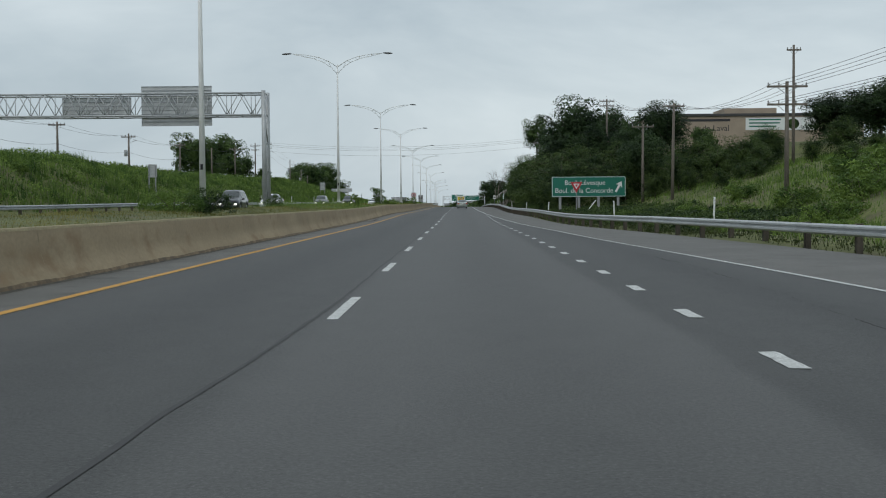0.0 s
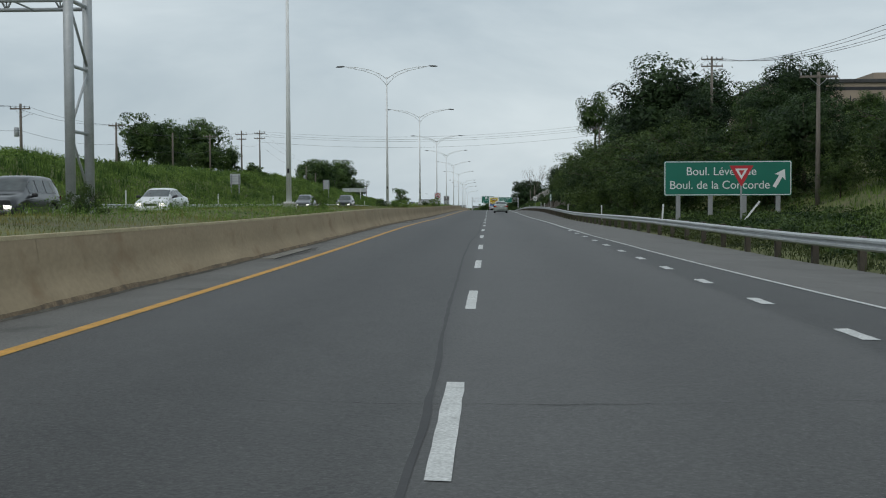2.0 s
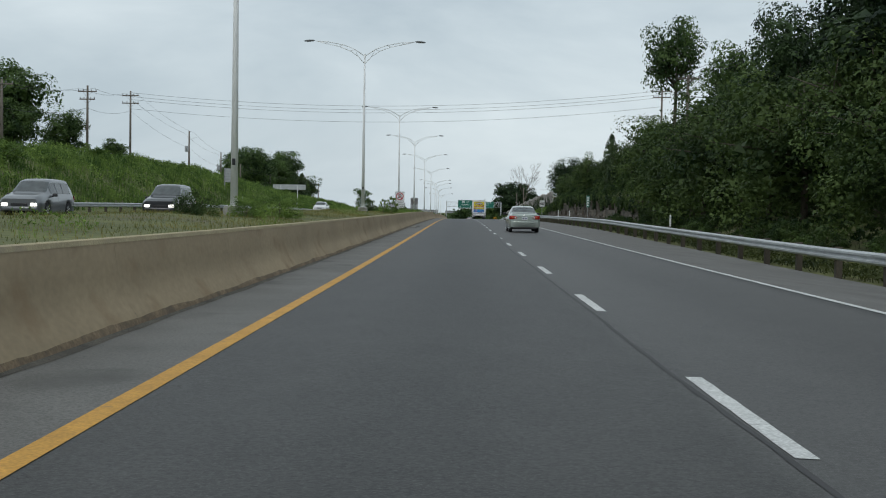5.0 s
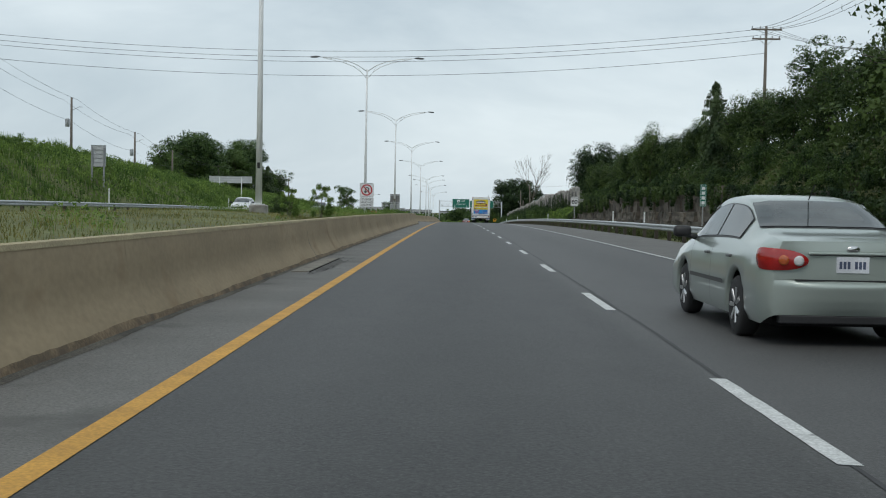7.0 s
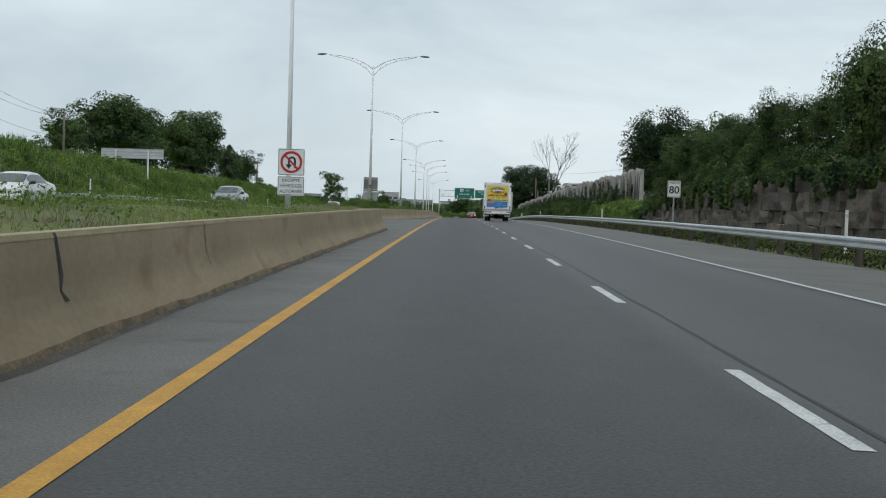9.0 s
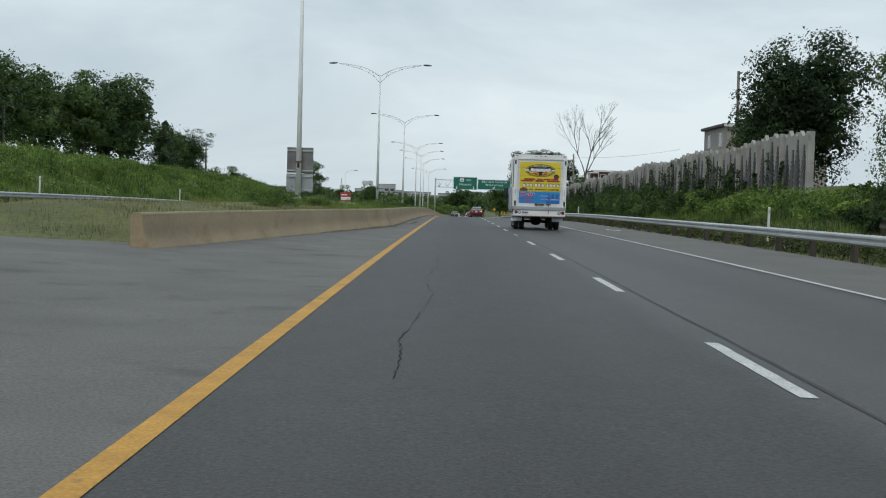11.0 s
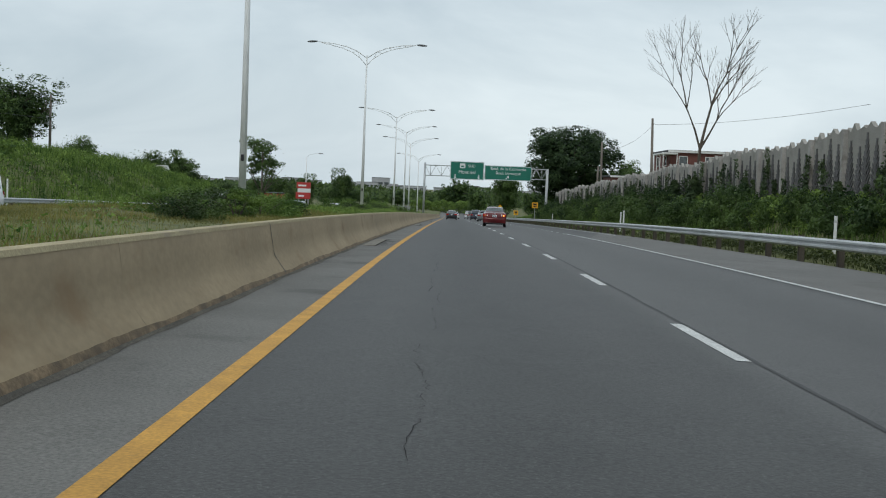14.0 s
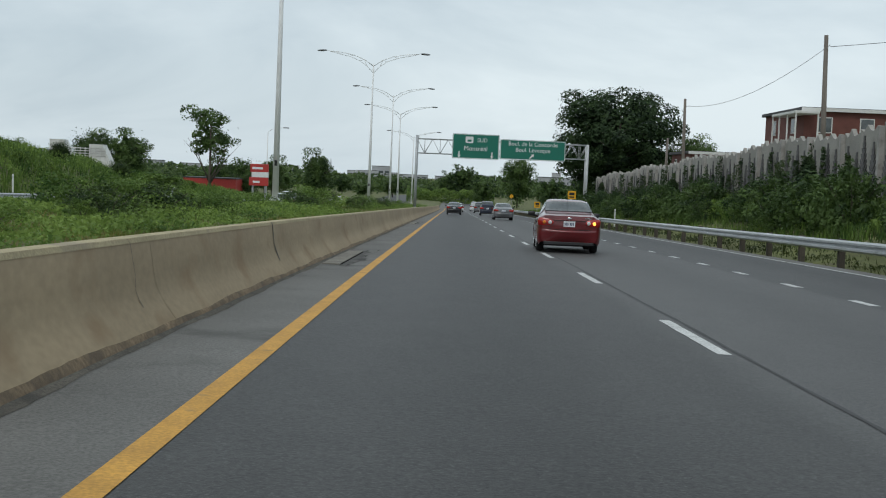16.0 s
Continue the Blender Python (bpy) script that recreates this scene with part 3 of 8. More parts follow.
def crack(name, pts, width, wander, seed, material=None, gaps=0.0):
    """A wandering crack in the asphalt along pts, of uneven width; gaps is the share of it that has closed."""
    r = random.Random(seed)
    P, off, turn = [], 0.0, 0.0
    for (xa, ya), (xb, yb) in zip(pts, pts[1:]):
        L = math.hypot(xb - xa, yb - ya)
        n = max(2, int(L / (0.11 if gaps else 0.5)))
        nx, ny = -(yb - ya) / L, (xb - xa) / L
        for k in range(n):
            turn = 0.75 * turn + r.uniform(-1, 1) * wander * 0.6
            off = 0.9 * off + turn * 0.5
            jag = off + r.uniform(-0.6, 0.6) * wander
            P.append((xa + (xb - xa) * k / n + nx * jag, ya + (yb - ya) * k / n + ny * jag))
    P.append(pts[-1])
    V, F = [], []
    along = abs(pts[-1][0] - pts[0][0]) > abs(pts[-1][1] - pts[0][1])
    fade = 1.0
    for k, (x, y) in enumerate(P):
        fade = min(1.0, max(0.0, fade + r.uniform(-0.5, 0.5) - (gaps - 0.3) * 0.3)) if gaps else 1.0
        w = width * r.uniform(0.55, 1.0) / 2 * (0.25 + 0.75 * fade)
        a, b = ((x, y - w), (x, y + w)) if along else ((x - w, y), (x + w, y))
        V += [(a[0], a[1], rz(a[1]) + 0.004), (b[0], b[1], rz(b[1]) + 0.004)]
        if k and not (gaps and fade < gaps * 0.3):
            F.append((2 * k - 2, 2 * k - 1, 2 * k + 1, 2 * k))
    return np_part(name, V, F, material or (M_CRACK if gaps else M_TAR), road)


SEAM = [(-0.42, -20), (-0.4, 8), (-0.38, 12), (-0.29, 14.3), (-0.19, 20.4), (-0.14, 40), (-0.16, 66), (-0.36, 84), (-0.35, 95), (-0.18, 105), (-0.12, 140), (-0.2, 180), (0.12, 205), (0.24, 254), (0.2, 300), (0.16, 330), (0.1, 380), (0.12, 430), (0.2, 520), (0.1, 640)]
crack("seam", SEAM, 0.055, 0.012, 1)
crack("crack", [(5.4, 8), (5.5, 18), (5.9, 26), (5.7, 34)], 0.025, 0.03, 2, None, 0.5)
crack("crack", [(-2.72, 178), (-2.75, 183.2), (-2.6, 185), (-2.3, 186.8), (-2.33, 190), (-2.3, 194)], 0.015, 0.04, 3, None, 0.3)
crack("crack", [(-2.8, 306), (-2.72, 312), (-2.66, 320), (-2.72, 330), (-2.7, 342), (-2.76, 356)], 0.014, 0.03, 4, None, 0.3)
crack("crack", [(-2.7, 362), (-2.66, 372), (-2.68, 384), (-2.7, 394)], 0.009, 0.04, 5, None, 0.5)
crack("crack", [(-2.74, 393), (-2.7, 399), (-2.76, 406), (-2.8, 413), (-2.78, 420)], 0.014, 0.035, 6, None, 0.35)
crack("crack", [(-2.8, 420.8), (-2.82, 422.6), (-2.83, 424.5), (-2.81, 427), (-2.76, 430)], 0.012, 0.025, 7, None, 0.45)
crack("crack", [(-2.72, 421.4), (-2.77, 423.4), (-2.78, 426)], 0.007, 0.03, 8, None, 0.6)
crack("crack", [(-2.9, 103), (-2.75, 108), (-2.6, 116), (-2.5, 124)], 0.013, 0.05, 15, None, 0.6)
for i, (y, a, b) in enumerate([(38.1, -3.8, 4.5), (50.6, -3.8, 5.5), (64.8, -3.0, 3.0), (90.9, -3.9, 3.6), (131, -3.8, 3.6), (157, -3.9, 1), (186.5, -3.9, 3.5), (212.4, -3.0, 3.6), (224.5, -3.9, 3.6), (262, -3.9, 3.0), (313.5, -3.6, 3.6), (345.2, -3.0, 3.4), (398, -3.9, 3.4), (413.85, -3.9, 1.2)]):
    crack("crack", [(a, y), ((a + b) / 2, y + rnd.uniform(-0.12, 0.12)), (b, y + rnd.uniform(-0.15, 0.15))], 0.013, 0.04, 20 + i, None, 0.35)


# ---- concrete median barrier, in cast lengths ----
BARRIER = [(0.0, 0.0), (0.02, 0.05), (0.1, 0.17), (0.16, 0.26), (0.2, 0.34), (0.23, 0.43), (0.255, 0.55), (0.3, 0.86), (0.32, 0.9), (0.48, 0.9), (0.52, 0.84), (0.52, 0.0)]


def barrier(name, y_from, y_to, label):
    """Lengths of barrier, each body with its pale cap and stained foot, with open joints between."""
    ob = empty(name, Matrix.Identity(4), label, "barrier", kind="structure")
    y, i = y_from, 0
    tall = 1.0 if y_from < 300 else 0.9
    r = random.Random(int(y_from))
    while y < y_to - 1:
        e = min(y + 6.0, y_to)
        n = 4
        def run(nm, prof, mat, closed):
            V, F = [], []
            k = len(prof)
            for j in range(n + 1):
                t = y + 0.005 + (e - y - 0.01) * j / n
                for dx, dz in prof:
                    V.append((float(barrier_x(t)) - dx, t, rz(t) + dz * tall))
            for j in range(n):
                for q in range(k if closed else k - 1):
                    a, b = j * k + q, j * k + (q + 1) % k
                    F.append((a, a + k, b + k, b))
            o = np_part(nm, V, F, mat, ob, smooth=nm == "barrier_length")
            return o
        run("barrier_length", BARRIER, M_BARRIER, True)
        run("cap", [(0.296, 0.858), (0.316, 0.906), (0.484, 0.906), (0.526, 0.838), (0.5, 0.83)], M_BARRIER_CAP, False)
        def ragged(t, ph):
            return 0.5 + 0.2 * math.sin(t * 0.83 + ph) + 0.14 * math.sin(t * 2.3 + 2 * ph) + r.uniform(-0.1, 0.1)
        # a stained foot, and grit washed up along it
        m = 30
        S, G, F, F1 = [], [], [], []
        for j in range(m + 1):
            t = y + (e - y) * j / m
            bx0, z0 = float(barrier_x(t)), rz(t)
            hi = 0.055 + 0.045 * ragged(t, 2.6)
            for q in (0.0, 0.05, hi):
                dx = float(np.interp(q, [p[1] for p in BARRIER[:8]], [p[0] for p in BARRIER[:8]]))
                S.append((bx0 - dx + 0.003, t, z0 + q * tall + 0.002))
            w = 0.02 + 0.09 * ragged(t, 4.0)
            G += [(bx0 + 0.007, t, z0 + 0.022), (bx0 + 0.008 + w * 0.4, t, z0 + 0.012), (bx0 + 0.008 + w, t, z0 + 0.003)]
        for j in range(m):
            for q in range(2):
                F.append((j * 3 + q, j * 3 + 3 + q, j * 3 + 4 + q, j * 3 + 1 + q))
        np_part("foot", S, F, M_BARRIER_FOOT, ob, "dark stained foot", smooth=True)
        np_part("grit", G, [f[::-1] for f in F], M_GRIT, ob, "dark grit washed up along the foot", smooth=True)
        y, i = e, i + 1
    for t in (y_from + 0.006, y_to - 0.006):
        bm = bmesh.new()
        bm.faces.new([bm.verts.new((float(barrier_x(t)) - dx, t, rz(t) + dz * tall)) for dx, dz in BARRIER])
        part("end_face", bm, M_BARRIER, ob)
    return ob


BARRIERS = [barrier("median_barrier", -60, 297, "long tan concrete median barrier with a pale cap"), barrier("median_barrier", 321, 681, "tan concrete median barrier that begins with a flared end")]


def joint_crack(y, seed, wide=1.0, foot=1):
    """A broken, opened joint that runs down the barrier's face."""
    r = random.Random(seed)
    tall = 1.0 if y < 300 else 0.9
    V, F = [], []
    for dx, dz in BARRIER[foot:9]:
        q, w = y + r.uniform(-0.05, 0.05), r.uniform(0.008, 0.035) * wide
        for e in (-w, w):
            V.append((float(barrier_x(q)) - dx + 0.009, q + e, rz(q) + dz * tall))
    for k in range(len(V) // 2 - 1):
        F.append((2 * k, 2 * k + 1, 2 * k + 3, 2 * k + 2))
    return np_part("joint_crack", V, F, M_TAR, BARRIERS[0 if y < 300 else 1])


for i, (y, wide, foot) in enumerate(((118.4, 1, 1), (219.0, 1, 1), (255.0, 1.5, 4), (395.2, 1, 1), (419.5, 1, 1), (448.3, 1.1, 3), (260.7, 0.5, 4), (272.7, 0.5, 4), (440.3, 0.2, 3))):
    joint_crack(y, i, wide, foot)

# ---- guard rails ----
def w_beam(name, length, parent):
    prof = [(0.0, 0.0), (0.03, 0.02), (0.075, 0.05), (0.075, 0.1), (0.015, 0.14), (0.015, 0.17), (0.075, 0.21), (0.075, 0.26), (0.03, 0.29), (0.0, 0.31)]
    bm = bmesh.new()
    rows = []
    for y in (0, length):
        rows.append([bm.verts.new((-x, y, z)) for x, z in prof])
        rows.append([bm.verts.new((-x + 0.006, y, z)) for x, z in prof])
    k = len(prof)
    for i in range(k - 1):
        bm.faces.new((rows[0][i], rows[0][i + 1], rows[2][i + 1], rows[2][i]))
        bm.faces.new((rows[1][i + 1], rows[1][i], rows[3][i], rows[3][i + 1]))
    for i in (0, k - 1):
        bm.faces.new((rows[0][i], rows[2][i], rows[3][i], rows[1][i]))
    return part(name, bm, M_GALV, parent)


def guard_rail(y_from, y_to, x_of, base_of, side, label):
    """W-section rail in lengths on blocked-out posts; side 1 faces -x."""
    ob = empty("guard_rail", Matrix.Identity(4), label, "guard rail")
    beam, post, block = None, None, None
    y = y_from
    while y < y_to:
        x, z, x2, z2 = float(x_of(y)), float(base_of(y)), float(x_of(y + 3.81)), float(base_of(y + 3.81))
        turn = math.degrees(math.atan2(-(x2 - x), 3.81))
        tilt = math.degrees(math.atan2(z2 - z, 3.81))
        m = pose(x, y, z + 0.42, tilt, 0, turn) @ Matrix.Diagonal((side, 1, 1, 1))
        if beam is None:
            beam = w_beam("rail_beam", 3.86, ob)
            post = part("rail_post", bx(0.22, 0.40, -0.09, 0.09, -0.9, 0.33, 0.012), M_POST_WOOD, ob)
            block = part("spacer_block", bx(0.012, 0.215, -0.07, 0.07, 0.0, 0.31, 0.01), M_POST_WOOD, ob)
            beam.matrix_basis, post.matrix_basis, block.matrix_basis = m, m, m
        else:
            for nm, o in (("rail_beam", beam), ("rail_post", post), ("spacer_block", block)):
                share(nm, o, ob, m)
        y += 3.81
    return ob


guard_rail(-20, 690, rail_x, lambda y: road_z(y) - 0.02 - drop(y), 1, "galvanised steel guard rail on timber posts beside the slip lane")
guard_rail(-20, 600, const(-27.4), lambda y: road_z(y) + opp_z(y) - 0.02, -1, "galvanised guard rail along the far carriageway")


# ---- street lamps ----
def street_lamp(x, y, joint, ground, label):
    """A tapered column with two trussed arms and dark lanterns. joint: height at which the arms leave it."""
    ob = empty("street_lamp", Matrix.Translation((x, y, ground)), label, "street lamp", "lamps along the median")
    h = joint - ground
    part("pedestal", lathe([(0.42, -0.5), (0.42, 0.32), (0.36, 0.38)], 16, "z"), M_CONCRETE, ob, "grey concrete footing")
    part("column", bar([(0, 0, 0.36), (0, 0, h * 0.5), (0, 0, h + 0.75)], [0.15, 0.11, 0.065], 12), M_LAMP_STEEL, ob, smooth=True)
    part("base_plate", bx(-0.24, 0.24, -0.24, 0.24, 0.36, 0.42, 0.01), M_LAMP_STEEL, ob)
    part("access_cover", bx(-0.06, 0.06, -0.16, -0.12, 1.95, 2.2, 0.01), M_SIGN_BLACK, ob, "dark access cover")
    for s in (-1, 1):
        up = [(s * a, 0, h + b) for a, b in ((0.05, 0.55), (0.9, 1.12), (1.9, 1.5), (3.2, 1.74), (4.4, 1.82))]
        lo = [(s * a, 0, h + b) for a, b in ((0.05, -0.1), (0.6, 0.5), (1.3, 0.98), (2.3, 1.36), (3.6, 1.64), (4.2, 1.77))]
        bm = bar(up, [0.04, 0.038, 0.036, 0.032, 0.03], 6)
        tube(bm, lo, 0.032, 6)
        for k, j in ((1, 1), (1, 2), (2, 3), (3, 4)):
            tube(bm, [up[k], lo[j]], 0.02, 5)
        arm = part("arm", bm, M_LAMP_STEEL, ob, smooth=True)
        v = bmesh.new()
        bmesh.ops.create_uvsphere(v, u_segments=12, v_segments=8, radius=0.5, matrix=Matrix.LocRotScale((s * 4.92, 0, h + 1.83), Euler((0, s * 0.06, 0)), (0.98, 0.3, 0.19)))
        part("lantern", v, M_LAMP_HEAD, arm, "dark grey lantern", smooth=True)
    return ob


LAMP_Y = [58.0, 120.8, 183.0, 243.0, 303.9, 359.3, 422.3, 484.0, 544.1, 604.0, 664.0]
LAMP_TOP = [13.95, 14.0, 14.1, 14.35, 13.8, 13.3, 12.7, 11.5, 9.6, 8.05, 6.6]
for y, top in zip(LAMP_Y, LAMP_TOP):
    street_lamp(-10.15 if y < 100 else -10.5, y, top, ground_z(-10.5, y) - 0.05, "tall pale steel street lamp with two arched arms in the median")
street_lamp(-10.7, 586.0, 9.4, ground_z(-10.7, 586) - 0.05, "slightly taller steel street lamp with two arched arms in the median")


def side_lamp(x, y, h):
    g = ground_z(x, y) - 0.05
    ob = empty("street_lamp", Matrix.Translation((x, y, g)), "single-armed grey steel street lamp beside the far carriageway", "street lamp")
    part("column", bar([(0, 0, -0.3), (0, 0, h)], [0.12, 0.07], 10), M_LAMP_STEEL, ob, smooth=True)
    part("arm", bar([(0, 0, h - 0.05), (0.5, 0, h + 0.4), (1.6, 0, h + 0.7), (2.6, 0, h + 0.75)], 0.04, 6), M_LAMP_STEEL, ob, smooth=True)
    part("lantern", bx(2.4, 3.3, -0.15, 0.15, h + 0.68, h + 0.84, 0.05), M_LAMP_HEAD, ob, "dark grey lantern")


side_lamp(-32.0, 618.0, 11.0)


# ---- sign gantries ----
def truss(bm, x0, x1, z0, z1, y0, y1, bays, r=0.07):
    for y in (y0, y1):
        for z in (z0, z1):
            tube(bm, [(x0, y, z), (x1, y, z)], r, 8)
        for k in range(bays):
            a, b = x0 + (x1 - x0) * k / bays, x0 + (x1 - x0) * (k + 1) / bays
            m = (a + b) / 2
            tube(bm, [(a, y, z1), (m, y, z0)], r * 0.5, 6)
            tube(bm, [(m, y, z0), (b, y, z1)], r * 0.5, 6)
            tube(bm, [(m, y, z0), (m, y, z1)], r * 0.4, 6)
    for k in range(bays + 1):
        a = x0 + (x1 - x0) * k / bays
        for z in (z0, z1):
            tube(bm, [(a, y0, z), (a, y1, z)], r * 0.45, 6)
    return bm


def gantry_leg(name, x, y0, y1, base, top, parent, r=0.17):
    for y in (y0, y1):
        part("post", bar([(x, y, base - 0.4), (x, y, top + 0.12)], r, 12), M_GALV, parent, smooth=True)
        part("base_plate", bx(x - 0.3, x + 0.3, y - 0.3, y + 0.3, base - 0.1, base + 0.05, 0.01), M_GALV_DULL, parent)
    bm = bmesh.new()
    n, h = 4, (top - base) / 4
    for k in range(n):
        z = base + h * k
        tube(bm, [(x, y0, z + 0.5), (x, y1, z + 0.5)], 0.06, 6)
        tube(bm, [(x, y0, z + 0.5), (x, y1, z + h + 0.5) if z + h + 0.5 < top else (x, y1, top)] if k % 2 else [(x, y1, z + 0.5), (x, y0, min(z + h + 0.5, top))], 0.05, 6)
    part("bracing", bm, M_GALV, parent, smooth=True)


def ribbed_back(name, x0, x1, z0, z1, y, parent, label=""):
    """The back of a sign panel: sheet with horizontal ribs and uprights."""
    s = part(name, bx(x0, x1, y, y + 0.03, z0, z1, 0.005), M_SIGN_BACK, parent, label)
    n = int((z1 - z0) / 0.3)
    rib = None
    for k in range(n + 1):
        z = z0 + (z1 - z0) * k / n
        m = Matrix.Translation((0, 0, z))
        if rib is None:
            rib = part("rib", bx(x0, x1, y - 0.05, y - 0.002, -0.02, 0.02), M_GALV_DULL, s)
            rib.matrix_basis = m
        else:
            share("rib", rib, s, m)
    return s


g1 = empty("sign_gantry", Matrix.Identity(4), "galvanised truss gantry over the far carriageway, sign backs showing", "gantry")
gz = rz(98)
gantry_leg("leg", -13.75, 96.6, 98.5, gz + 1.0, gz + 9.8, g1)
gantry_leg("leg", -38.5, 96.6, 98.5, gz + 4.5, gz + 9.8, g1)
part("beam", truss(bmesh.new(), -38.5, -13.75, gz + 8.05, gz + 9.75, 96.6, 98.5, 13), M_GALV, g1, smooth=True)
part("footing", bx(-14.4, -13.1, 96.0, 99.1, gz + 0.3, gz + 0.95, 0.04), M_CONCRETE, g1, "grey concrete footing")
ribbed_back("sign_panel", -30.1, -24.6, gz + 8.0, gz + 9.65, 98.75, g1, "ribbed grey back of a wide sign")
ribbed_back("sign_panel", -23.8, -18.2, gz + 7.4, gz + 10.5, 98.75, g1, "ribbed grey back of a tall sign")

g2 = empty("sign_gantry", Matrix.Identity(4), "galvanised truss gantry over the road with two green direction signs", "gantry")
gz = rz(568)
gantry_leg("leg", -6.8, 567.6, 569.0, gz + 0.5, gz + 8.9, g2, 0.15)
gantry_leg("leg", 12.95, 567.6, 569.0, gz - 0.1, gz + 8.6, g2, 0.15)
part("beam", truss(bmesh.new(), -6.8, 12.95, gz + 7.0, gz + 8.65, 567.6, 569.0, 11, 0.06), M_GALV, g2, smooth=True)


def rounded(x0, x1, z0, z1, r, n=4):
    P = []
    for cx, cz, a in ((x1 - r, z1 - r, 0), (x0 + r, z1 - r, 90), (x0 + r, z0 + r, 180), (x1 - r, z0 + r, 270)):
        P += [(cx + r * math.cos(radians(a + 90 * k / n)), cz + r * math.sin(radians(a + 90 * k / n))) for k in range(n + 1)]
    return P


def sign_plate(name, x0, x1, z0, z1, y, face, parent, label="", border=None, bw=0.04, r=0.12):
    """A sheet sign, facing -y, with a raised border line."""
    s = part(name, prism(rounded(x0, x1, z0, z1, r), y, y + 0.025), face, parent, label)
    if border:
        a, b = rounded(x0 + 0.03, x1 - 0.03, z0 + 0.03, z1 - 0.03, r), rounded(x0 + 0.03 + bw, x1 - 0.03 - bw, z0 + 0.03 + bw, z1 - 0.03 - bw, max(r - bw, 0.01))
        bm = bmesh.new()
        A, B = [bm.verts.new((px, y - 0.004, pz)) for px, pz in a], [bm.verts.new((px, y - 0.004, pz)) for px, pz in b]
        for i in range(len(A)):
            j = (i + 1) % len(A)
            bm.faces.new((A[i], A[j], B[j], B[i]))
        part("border", bm, border, s)
    return s


def flat(name, pts, y, mat, parent, depth=0.003):
    return part(name, prism(pts, y - depth, y), mat, parent)


def arrow_pts(x, z, size, angle):
    base = [(-0.09, -0.5), (-0.09, 0.12), (-0.3, 0.05), (0, 0.5), (0.3, 0.05), (0.09, 0.12), (0.09, -0.5)]
    c, s = math.cos(radians(angle)), math.sin(radians(angle))
    return [(x + size * (c * a - s * b), z + size * (s * a + c * b)) for a, b in base]


y = 567.3
p1 = sign_plate("sign_panel", -2.7, 2.7, gz + 6.55, gz + 9.4, y, M_SIGN_GREEN, g2, "green sign for Montréal with two down arrows", M_SIGN_WHITE, 0.06)
flat("route_shield", rounded(-1.2, -0.3, gz + 8.35, gz + 9.1, 0.12), y - 0.004, M_SIGN_WHITE, p1)
flat("route_number_bar", rounded(-0.98, -0.52, gz + 8.5, gz + 8.75, 0.02), y - 0.008, M_SIGN_GREEN, p1)
lettering("letters", "SUD", 0.62, Matrix.Translation((0.75, y - 0.005, gz + 8.7)), M_SIGN_WHITE, p1)
lettering("letters", "Montréal", 0.75, Matrix.Translation((0, y - 0.005, gz + 7.72)), M_SIGN_WHITE, p1)
for ax in (-1.9, 1.9):
    flat("arrow", arrow_pts(ax, gz + 7.0, 0.75, 180), y - 0.004, M_SIGN_WHITE, p1)
p2 = sign_plate("sign_panel", 2.82, 10.35, gz + 6.65, gz + 8.95, y, M_SIGN_GREEN, g2, "green exit sign with two boulevard names", M_SIGN_WHITE, 0.06)
lettering("letters", "Boul. de la Concorde", 0.66, Matrix.Translation((6.6, y - 0.005, gz + 8.47)), M_SIGN_WHITE, p2)
lettering("letters", "Boul. Lévesque", 0.66, Matrix.Translation((6.6, y - 0.005, gz + 7.78)), M_SIGN_WHITE, p2)
flat("arrow", arrow_pts(6.5, gz + 7.1, 0.75, -45), y - 0.004, M_SIGN_WHITE, p2)


# ---- roadside signs ----
def post_sign(name, label, category):
    return empty(name, Matrix.Identity(4), label, category)


s1 = post_sign("direction_sign", "large green direction sign for two boulevards on four posts", "road sign")
z0 = rz(132)
pl = sign_plate("sign_panel", 11.2, 19.1, z0 + 1.57, z0 + 3.74, 132.0, M_SIGN_GREEN, s1, "", M_SIGN_WHITE, 0.05)
lettering("letters", "Boul. Lévesque", 0.72, Matrix.Translation((14.75, 131.99, z0 + 3.07)), M_SIGN_WHITE, pl)
lettering("letters", "Boul. de la Concorde", 0.72, Matrix.Translation((14.65, 131.99, z0 + 2.22)), M_SIGN_WHITE, pl)
flat("arrow", arrow_pts(18.35, z0 + 2.65, 1.3, -30), 131.996, M_SIGN_WHITE, pl)
for px in (12.1, 14.1, 16.2, 18.3):
    g = ground_z(px, 132.1)
    part("post", bx(px - 0.13, px + 0.13, 132.03, 132.25, g - 0.4, z0 + 3.5, 0.01), M_SIGN_POST, s1)

s2 = post_sign("yield_sign", "red and white triangular yield sign on a steel post", "road sign")
z0 = rz(113)
tri = [(11.98 - 0.55, z0 + 2.86), (11.98 + 0.55, z0 + 2.86), (11.98 + 0.03, z0 + 1.92), (11.98 - 0.03, z0 + 1.92)]
yp = flat("sign_panel", tri, 113.0, M_SIGN_RED, s2, 0.02)
flat("white_centre", [(11.98 - 0.3, z0 + 2.72), (11.98 + 0.3, z0 + 2.72), (11.98, z0 + 2.22)], 112.976, M_SIGN_WHITE, yp)
flat("pale_middle", [(11.98 - 0.14, z0 + 2.64), (11.98 + 0.14, z0 + 2.64), (11.98, z0 + 2.4)], 112.972, M_SIGN_RED, yp)
part("post", bx(11.94, 12.02, 113.002, 113.06, ground_z(12, 113) - 0.3, z0 + 2.8, 0.005), M_SIGN_POST, s2)

s3 = post_sign("speed_sign", "white speed limit sign of 80 on a post", "road sign")
z0 = rz(313.5)
